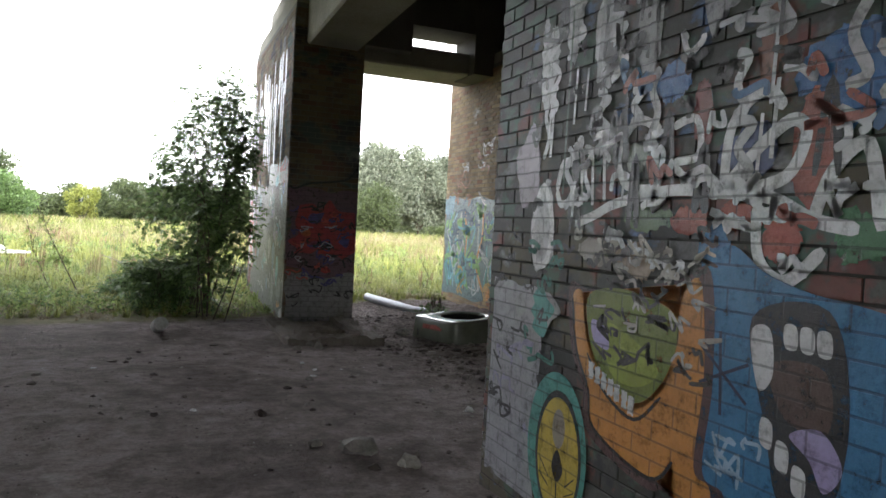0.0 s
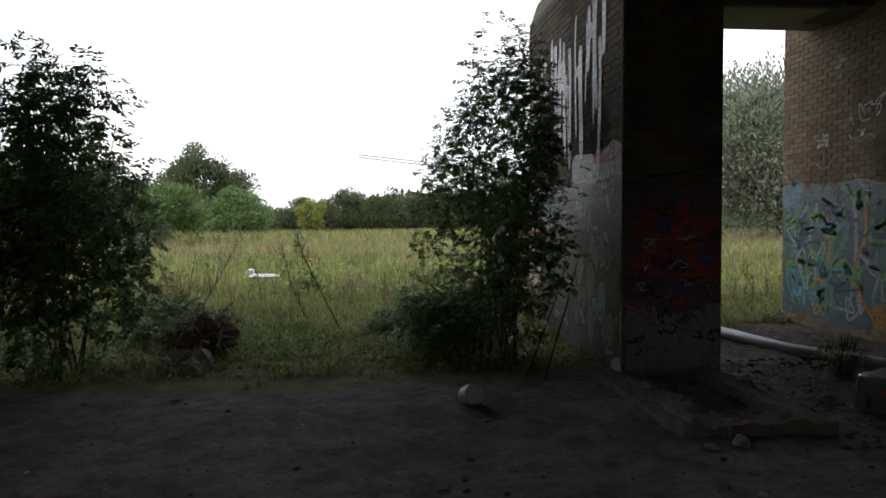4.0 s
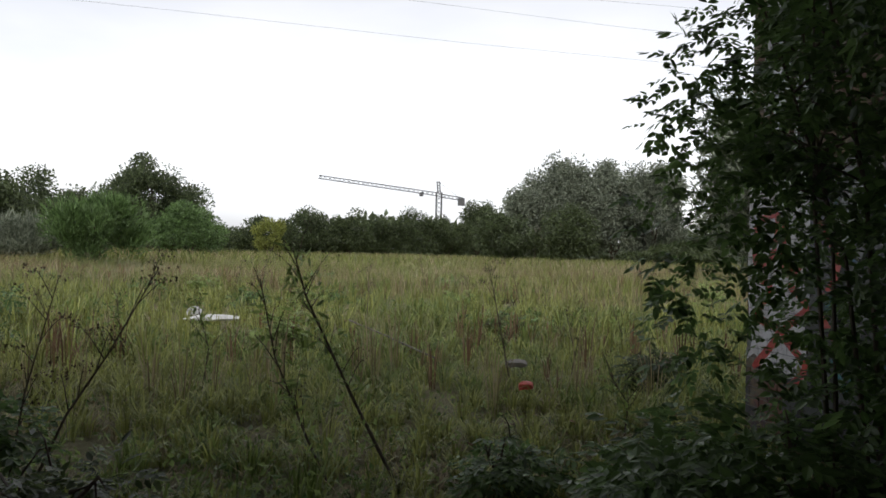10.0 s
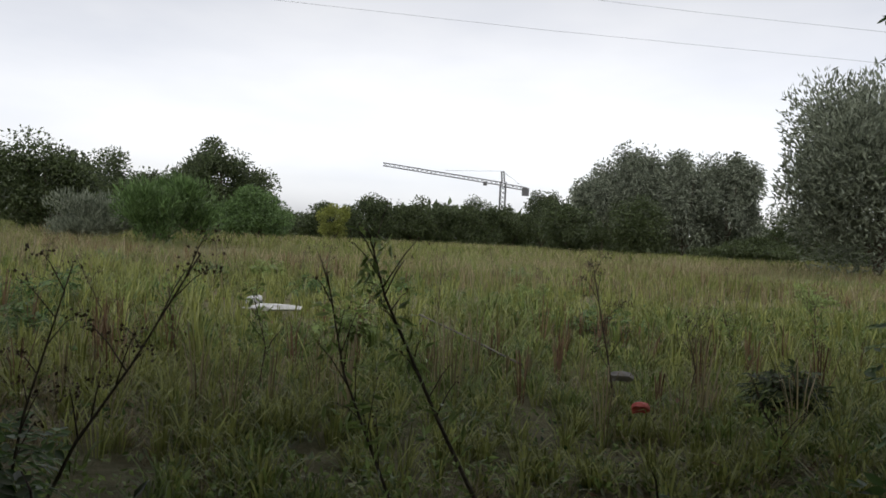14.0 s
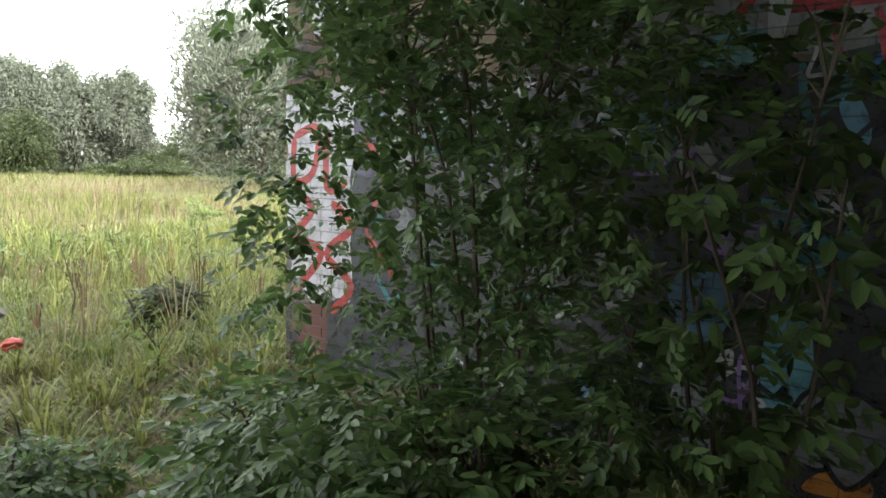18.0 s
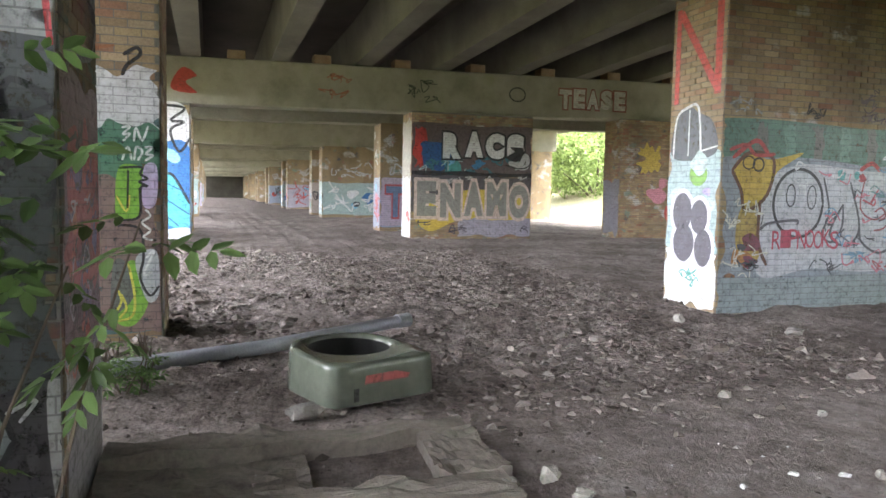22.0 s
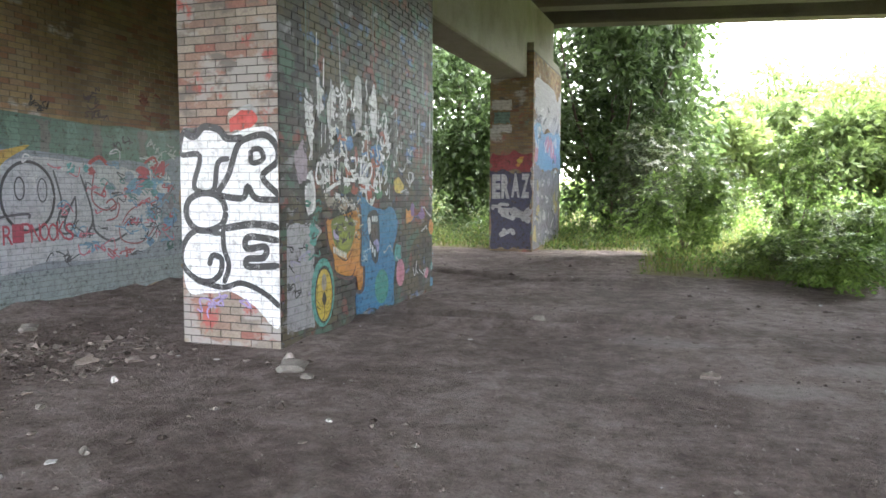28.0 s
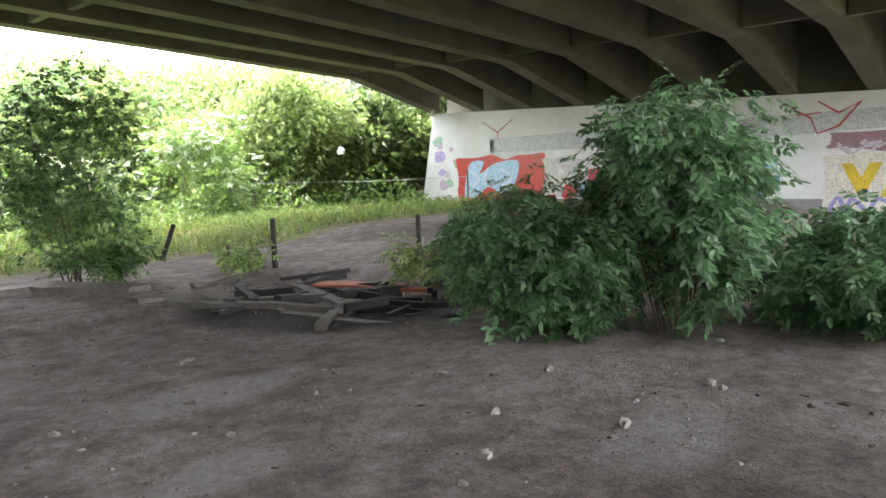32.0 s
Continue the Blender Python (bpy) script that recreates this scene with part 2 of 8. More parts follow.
def smooth(a, b, v):
    t = np.clip((v - a) / (b - a), 0, 1)
    return t * t * (3 - 2 * t)


def earth_mask(x, y):
    """1 on the bare earth under the bridge, 0 on grass."""
    edge = 10.4 + 0.5 * waves(x, y, 0.9, 5) + 0.8 * smooth(-1, 3, x) * 4
    north = 1 - smooth(edge - 0.7, edge + 0.7, y)
    south = smooth(-9.8, -8.2, y + 0.6 * waves(x, y, 0.8, 6))
    bank = smooth(-4.5, -3.0, y + 0.5 * waves(x, y, 0.9, 7))
    west = smooth(-3.5, -2.0, x)
    return north * south * np.maximum(bank, west)


RUTS = (((0.4, 1.8), (-1.67, 1.59)), ((-1.67, 1.59), (-3.6, 1.46)), ((-5.94, 1.7), (-7.5, 1.95)), ((0.6, -2.9), (-0.84, -2.15)), ((-0.84, -2.15), (-3.0, -2.4)), ((-0.95, -5.4), (-2.9, -6.6)))


def rut(x, y):
    """Distance to the nearest wheel rut."""
    best = np.full(np.shape(x), 9.0)
    for (ax, ay), (bx, by) in RUTS:
        t = np.clip(((x - ax) * (bx - ax) + (y - ay) * (by - ay)) / ((bx - ax) ** 2 + (by - ay) ** 2), 0, 1)
        best = np.minimum(best, np.hypot(x - ax - t * (bx - ax), y - ay - t * (by - ay)) + 0.06 * np.abs(waves(x, y, 3.0, 14)))
    return best


def dust_mask(x, y):
    """Pale dusty patches on the trodden earth."""
    k = 0
    for px, py, ra, rb in ((-3.42, 2.35, 0.55, 0.3), (-5.3, 2.95, 0.75, 0.3), (-5.8, 6.5, 0.5, 0.25), (-7.5, 8.05, 0.6, 0.35), (-4.2, 3.8, 0.5, 0.25), (-6.5, 5.2, 0.9, 0.3)):
        k = np.maximum(k, 1 - smooth(0.5, 1.1, np.hypot((x - px) / ra, (y - py) / rb) + 0.35 * waves(x, y, 4.0, 15)))
    return k


def churned(x, y):
    """1 where the earth is dug up into clods."""
    return smooth(0.3, 2.2, x) * smooth(2.6, 4.6, y + 0.5 * waves(x, y, 1.1, 16))


def ground_z(x, y):
    x, y = np.asarray(x, dtype=float), np.asarray(y, dtype=float)
    m = earth_mask(x, y)
    h = 0.035 * waves(x, y, 1.1, 1) + m * (0.02 * waves(x, y, 4.2, 2) + 0.012 * waves(x, y, 9.5, 3))
    rough = smooth(1.5, 4.0, x) * m
    h += rough * (0.06 * waves(x, y, 5.5, 8) + 0.06 * np.abs(waves(x, y, 11, 9)))
    h += churned(x, y) * m * (0.055 * np.abs(waves(x, y, 7.5, 17)) + 0.05 * np.abs(waves(x, y, 16.0, 18)) + 0.03 * np.abs(waves(x, y, 31.0, 19)) - 0.03)
    h += m * 0.035 * np.abs(waves(x, y * 2.5, 1.4, 12)) * smooth(-2, 3, 6 - y)
    d = np.hypot((x + 10.4) / 1.6, (y - 2.2) / 3.2)
    h -= 0.30 * (1 - smooth(0.45, 1.1, d))
    r = rut(x, y)
    h -= m * (0.13 * np.exp(-(r / 0.15) ** 2) - 0.07 * np.exp(-((r - 0.32) / 0.16) ** 2))
    h += 0.35 * smooth(-12.5, -17, x) * smooth(-14, -6, y) * (1 - smooth(1, 4, y))
    h += 2.6 * smooth(22, 62, np.hypot(x + 3.7, y - 9.5)) * smooth(-12, -26, y)
    h -= 0.5 * smooth(-13.5, -20, x) * smooth(2, 6, y) * (1 - smooth(12, 16, y))
    return h


gx, gy = lattice(-16, 12, 0.11, 900), lattice(-9, 17, 0.11, 900)
gx = np.unique(np.concatenate([gx[(gx < 0.2) | (gx > 8.5)], np.arange(0.2, 8.5, 0.05)]))
gy = np.unique(np.concatenate([gy[(gy < 3.2) | (gy > 10.6)], np.arange(3.2, 10.6, 0.05)]))
GX, GY = np.meshgrid(gx, gy)
V = np.stack([GX, GY, ground_z(GX, GY)], -1).reshape(-1, 3)
nx, ny = len(gx), len(gy)
I = (np.arange(ny - 1)[:, None] * nx + np.arange(nx - 1)[None, :]).ravel()
ground = new("ground", mesh_of("ground", V, np.stack([I, I + 1, I + nx + 1, I + nx], 1), [MUD]))
ground.data.polygons.foreach_set("use_smooth", np.ones(len(ground.data.polygons), dtype=bool))
ca = ground.data.attributes.new("earth", "FLOAT", "POINT")
ca.data.foreach_set("value", earth_mask(V[:, 0], V[:, 1]).astype(np.float32))
aa = ground.data.attributes.new("ash_and_rut", "FLOAT", "POINT")
burnt = 0.95 * (1 - smooth(0.75, 1.1, np.hypot((V[:, 0] - (-9.37)) / 1.5, (V[:, 1] - (2.91)) / 2.3) + 0.2 * waves(V[:, 0], V[:, 1], 2.2, 11)))
# Ruts darkened by colour: wet earth together with the shadow lying in them.
rut_dark = 0.8 * np.exp(-(rut(V[:, 0], V[:, 1]) / 0.15) ** 2)
aa.data.foreach_set("value", np.maximum(burnt, rut_dark).astype(np.float32))
ka = ground.data.attributes.new("churn", "FLOAT", "POINT")
ka.data.foreach_set("value", churned(V[:, 0], V[:, 1]).astype(np.float32))
da = ground.data.attributes.new("dust", "FLOAT", "POINT")
da.data.foreach_set("value", dust_mask(V[:, 0], V[:, 1]).astype(np.float32))
tagged(ground, "bare trodden brown earth under the bridge running into rough meadow", "ground", kind="structure")

# ---- bridge: bents of three brick piers, cross beams, girders and deck ----
TH = 1.08


def girder_z(x, y):
    """Underside of the girders."""
    k = min(max(x / 18.9, 0), 1)
    return (5.87 + 0.0385 * min(x, 0)) * (1 - k) + 5.42 * k - (0.045 * (1 - k) + 0.0164 * k) * y


def beam_bottom(x, y):
    return 4.128 - 0.019 * y if x < 10 else 4.05 - 0.0164 * y


BENTS = [0.0, 4.36, 18.88, 23.24, 37.8, 42.1, 56.7, 61.0, 75.6, 80.0, 94.5, 99.0, 113.4, 118, 132, 136]
piers = []


def thick(x, y0):
    """Thickness of a pier."""
    return 1.01 if (x, y0) == (0.0, 10.34) else TH


def pier(x, y0, y1, top, label):
    p = empty("bridge_pier", label, "bridge pier", "bridge piers", at=(x + TH / 2, (y0 + y1) / 2, 0))
    bm = bmesh.new()
    add_box(bm, x - p.location.x, x + thick(x, y0) - p.location.x, y0 - p.location.y, y1 - p.location.y, -0.6, top)
    part("core", bm, MORTAR, p)
    piers.append((p, x, y0, y1, top))
    return p


def rows_of(bx):
    """The piers of one bent: west face, south end, north end."""
    if bx == 0.0:
        return ((0.0, 10.34, 14.35), (0.0, -0.52, 3.73), (0.0, -12.1, -8.0))
    if bx == 4.36:
        return ((3.94, 10.2, 14.1), (4.36, -0.45, 3.73), (4.36, -12.1, -8.0))
    south = {18.88: (-8.0, -3.75), 23.24: (-12.0, -7.2)}.get(bx, (-10.5, -7.6))
    return ((bx, 10.3, 14.2), (bx, -0.4, 3.73), (bx, *south))


for bx in BENTS:
    near = bx < 10
    for px, y0, y1 in rows_of(bx):
        ym = (y0 + y1) / 2
        pier(px, y0, y1, beam_bottom(bx, ym) + (0.6 if near else 0.0), "brick bridge pier covered in layered graffiti")
    beam = empty("cross_beam", "stained grey concrete cross beam over the piers", "bridge beam", "cross beams", at=(bx + TH / 2, 1, 4))
    bm = bmesh.new()
    ys = (-11.7, 13.9) if near else (-10.9, 13.0)
    a = []
    for yy in ys:
        zb, zt = beam_bottom(bx, yy), girder_z(bx, yy) - 0.02
        a.append([(bx + w - beam.location.x, yy - beam.location.y, z - beam.location.z) for w, z in ((0.17, zb), (0.93, zb), (0.93, zt), (0.17, zt))])
    add_prism(bm, a[0], a[1])
    soften(bm, 0.03)
    part("beam", bm, CONCRETE, beam)
    for px, y0, y1 in rows_of(bx)[::2] if near else ():
        yo, yi = (y1, 13.9) if y1 > 0 else (y0, -11.7)
        zt = beam_bottom(bx, (y0 + y1) / 2) + 0.6 - beam.location.z
        yn = y0 if y1 > 0 else y1
        loop = [(yn, zt), (yo, zt), (yi, zt + 0.19), (yn, zt + 0.19)]
        bm = bmesh.new()
        add_prism(bm, *[[(xx - beam.location.x, y - beam.location.y, z) for y, z in loop] for xx in (px + 0.004, px + thick(px, y0) - 0.004)])
        bmesh.ops.recalc_face_normals(bm, faces=bm.faces)
        part("pier_cap", bm, CONCRETE, beam)
    if 10 < bx < 30:
        for k in range(9):
            yy = 11.5 - 2.5 * k
            bm = bmesh.new()
            add_box(bm, 0.2 - TH / 2, 0.7 - TH / 2, yy - 0.26 - 1, yy + 0.26 - 1, girder_z(bx, yy) - 4.03, girder_z(bx, yy) - 3.76)
            soften(bm, 0.02)
            part("bearing_block", bm, BEARING, beam)

# girders run the length of the bridge and drop in a haunch to the west abutment
ABUT = -28.9
for k in range(11):
    gy0 = 12.75 - 2.5 * k
    g = empty("deck_girder", "dark concrete deck girder with a splayed haunch", "bridge girder", "deck girders", at=(0, gy0, 5))
    bm = bmesh.new()
    xs = [ABUT, -24.0, 0.0, 18.9, 150.0]
    prev = None
    for x in xs:
        z = girder_z(x, gy0) - (1.0 if x == ABUT else 0)
        zt = girder_z(x, gy0) + 1.35
        ring = [bm.verts.new((x, s, zz - 5)) for s, zz in ((-0.24, z), (0.24, z), (0.32, zt), (-0.32, zt))]
        if prev:
            for i in range(4):
                bm.faces.new((prev[i], prev[(i + 1) % 4], ring[(i + 1) % 4], ring[i]))
        else:
            bm.faces.new(ring[::-1])
        prev = ring
    bm.faces.new(prev)
    bmesh.ops.recalc_face_normals(bm, faces=bm.faces)
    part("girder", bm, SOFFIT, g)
    bm = bmesh.new()
    prev = None
    for x in xs:
        z = girder_z(x, gy0) - (1.0 if x == ABUT else 0) - 5
        ring = [bm.verts.new((x, sd, zz)) for sd, zz in ((-0.27, z - 0.015), (0.27, z - 0.015), (0.27, z + 0.09), (-0.27, z + 0.09))]
        if prev:
            for i in range(4):
                bm.faces.new((prev[i], prev[(i + 1) % 4], ring[(i + 1) % 4], ring[i]))
        else:
            bm.faces.new(ring[::-1])
        prev = ring
    bm.faces.new(prev)
    bmesh.ops.recalc_face_normals(bm, faces=bm.faces)
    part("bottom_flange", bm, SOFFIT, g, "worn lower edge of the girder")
    if k < 10:
        for dx in (-23.6, -12.0, 9.5):
            bm = bmesh.new()
            add_box(bm, dx - 0.1, dx + 0.1, -2.2, -0.3, girder_z(dx, gy0) + 0.22 - 5, girder_z(dx, gy0) + 1.3 - 5)
            part("diaphragm", bm, SOFFIT, g)

bm = bmesh.new()
prev = None
for x in (-32.0, 0.0, 18.9, 150.0):
    ring = [bm.verts.new((x, y, girder_z(x, y) + dz)) for y, dz in ((-12.6, 1.3), (13.05, 1.3), (13.05, 1.9), (-12.6, 1.9))]
    if prev:
        for i in range(4):
            bm.faces.new((prev[i], prev[(i + 1) % 4], ring[(i + 1) % 4], ring[i]))
    else:
        bm.faces.new(ring[::-1])
    prev = ring
bm.faces.new(prev)
bmesh.ops.recalc_face_normals(bm, faces=bm.faces)
# deck slab, with the shade of the recesses painted into its concrete
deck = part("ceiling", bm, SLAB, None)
tagged(deck, "concrete deck slab of the bridge, darkened for the shade between girders", "ceiling", kind="structure")

WHITEWALL = two_tone("painted_white_wall", (0.42, 0.42, 0.42), (0.68, 0.68, 0.66), 0.7, 0.8, 30.0, 0.15)
bm = bmesh.new()
zl = [girder_z(ABUT, y) - 1.05 for y in (-12.6, 18)]
add_prism(bm, [(ABUT, -13.5, -0.8), (ABUT, 18, -0.8), (ABUT - 1.5, 18, -0.8), (ABUT - 1.5, -13.5, -0.8)],
          [(ABUT, -12.4, zl[0]), (ABUT, 18, zl[1]), (ABUT - 1.5, 18, zl[1]), (ABUT - 1.5, -12.4, zl[0])])
abut = part("wall_west", bm, WHITEWALL, None)
tagged(abut, "white-painted concrete bridge abutment with large graffiti", "wall", kind="structure")
bm = bmesh.new()
add_prism(bm, [(ABUT - 1.5, -12.4, zl[0] + 0.08), (ABUT - 1.0, -12.4, zl[0] + 0.08), (ABUT - 1.0, 18, zl[1] + 0.08), (ABUT - 1.5, 18, zl[1] + 0.08)],
          [(ABUT - 1.5, -12.4, 7.5), (ABUT - 1.0, -12.4, 7.5), (ABUT - 1.0, 18, 7.5), (ABUT - 1.5, 18, 7.5)])
tagged(part("wall_back", bm, SOFFIT, None), "dark concrete wall closing the bridge end", "wall", kind="structure")
bm = bmesh.new()
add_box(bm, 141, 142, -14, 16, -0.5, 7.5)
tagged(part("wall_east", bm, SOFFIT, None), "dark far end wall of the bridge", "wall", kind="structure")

# ---- north edge: tie beam between the first two bents and the edge fascia ----
tie = empty("tie_beam", "dark concrete tie beam joining two piers below the deck", "bridge beam", at=(2.5, 12.95, 4))
bm = bmesh.new()
add_box(bm, -1.5, 1.45, -0.55, 0.55, 0.29, 0.68)
soften(bm, 0.03)
part("beam", bm, CONCRETE, tie)
fascia = empty("edge_fascia", "dark concrete fascia beam along the deck edge", "bridge beam", at=(0, 12.9, 4.4))
for x0, z0, x1, z1 in ((1.0, 0.1, 2.35, 0.1), (2.352, 0.58, 3.55, 0.58), (3.552, -0.13, 5.1, -0.13), (5.102, 0.425, 10.0, 0.125), (10.002, 0.125, 60, 0.0)):
    bm = bmesh.new()
    add_prism(bm, [(x0, -0.75, z0), (x0, 0.15, z0), (x0, 0.15, 2.0), (x0, -0.75, 2.0)], [(x1, -0.75, z1), (x1, 0.15, z1), (x1, 0.15, 2.0), (x1, -0.75, 2.0)])
    bmesh.ops.recalc_face_normals(bm, faces=bm.faces)
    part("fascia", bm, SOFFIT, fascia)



# ---- plants ----
def unit(v):
    return v / np.maximum(np.linalg.norm(v, axis=-1, keepdims=True), 1e-9)


def leaf_mesh(pts, length, width, rng, droop=0.3, out=None):
    """Folded leaf blades at pts: four corners and two faces each."""
    k = len(pts)
    d = rng.normal(size=(k, 3))
    if out is not None:
        d = d * 0.7 + out
    d[:, 2] -= droop
    d = unit(d)
    side = unit(np.cross(d, rng.normal(size=(k, 3))))
    up = np.cross(side, d)
    ln = length * rng.uniform(0.6, 1.25, (k, 1))
    wd = width * rng.uniform(0.7, 1.2, (k, 1)) / 2
    mid = pts + d * ln * 0.45
    v = np.stack([pts, mid + side * wd - up * wd * 0.45, pts + d * ln, mid - side * wd - up * wd * 0.45], 1).reshape(-1, 3)
    i = np.arange(k)[:, None] * 4
    f = np.concatenate([i + np.array([[0, 1, 2]]), i + np.array([[0, 2, 3]])], 1).reshape(-1, 3)
    return v, f


def leaf_shapes(base, d, side, ln, wd):
    """Pointed oval leaves, folded along the midrib: six corners and two faces each."""
    k = len(base)
    up = np.cross(side, d)
    a, b = base + d * ln * 0.3 - up * wd * 0.35, base + d * ln * 0.68 - up * wd * 0.3
    tip = base + d * ln - up * ln * 0.06
    v = np.stack([base, a + side * wd, b + side * wd * 0.8, tip, b - side * wd * 0.8, a - side * wd], 1).reshape(-1, 3)
    i = np.arange(k)[:, None] * 6
    return v, np.concatenate([i + np.array([[0, 1, 2, 3]]), i + np.array([[0, 3, 4, 5]])], 1).reshape(-1, 4)


def sprig_mesh(pts, rng, out, length=0.24, leaf=0.085, wide=0.4, droop=0.25):
    """Compound leaves: seven leaflets along a stalk."""
    d = rng.normal(size=pts.shape) * 0.6 + out
    d[:, 2] = d[:, 2] * 0.5 - droop
    d = unit(d)
    side = unit(np.cross(d, np.array([[0, 0, 1.0]]) + rng.normal(size=pts.shape) * 0.35))
    B, D, S = [], [], []
    scale = rng.uniform(0.65, 1.2, (len(pts), 1))
    for t, sg in ((0.35, 1), (0.35, -1), (0.62, 1), (0.62, -1), (0.86, 1), (0.86, -1), (0.95, 0)):
        B.append(pts + d * length * scale * t)
        q = unit(d * (0.65 if sg else 1) + side * sg * 0.9 + np.array([[0, 0, -0.25]]) + rng.normal(size=pts.shape) * 0.15)
        D.append(q)
        S.append(unit(np.cross(q, np.cross(d, side) + rng.normal(size=pts.shape) * 0.2)))
    ln = leaf * np.tile(scale, (7, 1)) * rng.uniform(0.75, 1.2, (7 * len(pts), 1))
    return leaf_shapes(np.concatenate(B), np.concatenate(D), np.concatenate(S), ln, ln * wide / 2)


def lumpy(k, centre, radii, lumps, rng, size=0.45, low=-0.6, shell=0.6):
    """Points in a crown made of lumps on an ellipsoid, denser near the outside."""
    a = unit(rng.normal(size=(lumps, 3)))
    a[:, 2] = np.clip(a[:, 2], low, 1)
    c = a * rng.uniform(0.45, 0.85, (lumps, 1))
    pick = rng.randint(0, lumps, k)
    b = unit(rng.normal(size=(k, 3)))
    r = rng.uniform(0, 1, (k, 1)) ** (1 - shell * 0.6)
    sz = (size * rng.uniform(0.6, 1.2, lumps))[pick][:, None]
    q = c[pick] + b * r * sz
    return np.asarray(centre) + q * np.asarray(radii), b


def limb_set(bm, base, targets, r, rng, sag=0.2):
    base = Vector(base)
    for q in targets:
        q = Vector(q)
        mid = base.lerp(q, 0.5) + Vector((rng.uniform(-sag, sag), rng.uniform(-sag, sag), rng.uniform(0, sag)))
        tube(bm, [base, base.lerp(mid, 0.6), mid, q], r, r * 0.25, 5)


def tree(name, label, at, height, radius, mat, seed, leaves=2500, leaf=0.5, trunk=0.25, crown_low=0.25, lumps=22, size=0.45, aspect=0.5, droop=0.3, category="tree", group="trees beyond the meadow"):
    rng = np.random.RandomState(seed)
    t = empty(name, label, category, group, at=at)
    zc = height * (crown_low + (1 - crown_low) / 2)
    rz = height * (1 - crown_low) / 2
    pts, out = lumpy(leaves, (0, 0, zc), (radius, radius, rz), lumps, rng, size, -0.9)
    pts[:, 2] = np.maximum(pts[:, 2], 0.03)
    v, f = leaf_mesh(pts, leaf, leaf * aspect, rng, droop, out)
    bm = bmesh.new()
    tube(bm, [(0, 0, -0.2), (0.05 * radius, 0.03, height * crown_low), (0, 0.05 * radius, height * 0.75)], trunk, trunk * 0.3, 7)
    limb_set(bm, (0.03 * radius, 0, height * max(crown_low, 0.08)), [(radius * 0.7 * math.cos(a), radius * 0.7 * math.sin(a), zc + rz * 0.35 * math.sin(3 * a)) for a in rng.uniform(0, 6.28, 6)], trunk * 0.45, rng, radius * 0.1)
    part("trunk", bm, BARK, t)
    part_np("crown", v, f, mat, t)
    return t


# meadow grass: blades of two bent pieces, denser and finer close by
def blades(name, x, y, h, w, mat, seed, label):
    rng = np.random.RandomState(seed)
    k = len(x)
    z = ground_z(x, y) - 0.02
    a = rng.uniform(0, 6.283, k)
    lean = rng.uniform(0.1, 0.85, k) * h
    ld = rng.uniform(0, 6.283, k)
    b = np.stack([x, y, z], 1)
    s = np.stack([np.cos(a), np.sin(a), np.zeros(k)], 1) * (w / 2)[:, None]
    m = b + np.stack([np.cos(ld) * lean * 0.35, np.sin(ld) * lean * 0.35, h * 0.58], 1)
    t = b + np.stack([np.cos(ld) * lean, np.sin(ld) * lean, h], 1)
    v = np.stack([b - s, b + s, m + s * 0.7, m - s * 0.7, t], 1).reshape(-1, 3)
    i = np.arange(k)[:, None] * 5
    f = np.concatenate([i + np.array([[0, 1, 2]]), i + np.array([[0, 2, 3]]), i + np.array([[3, 2, 4]])], 1).reshape(-1, 3)
    ob = new(name, mesh_of(name, v, f, mat))
    return tagged(ob, label, "grass", kind="stuff")


def scatter(k, x0, x1, y0, y1, seed, keep=None):
    rng = np.random.RandomState(seed)
    x, y = rng.uniform(x0, x1, k), rng.uniform(y0, y1, k)
    ok = rng.uniform(0, 1, k) > earth_mask(x, y) * 1.6
    if keep is not None:
        ok &= keep(x, y, rng)
    return x[ok], y[ok], rng


GRASS_DRY = leaf_material("dry_grass", (0.16, 0.135, 0.07), (0.33, 0.275, 0.16))
GRASS_FRESH = leaf_material("fresh_grass", (0.085, 0.105, 0.024), (0.20, 0.225, 0.065))


# Fresh grass hue raised in brightness, making up for light the deck takes away.
GRASS_NEAR = leaf_material("pale_green_grass", (0.13, 0.148, 0.038), (0.30, 0.32, 0.098))


def patch(x, y, f, seed):
    return 0.5 + 0.9 * waves(x, y, f, seed)


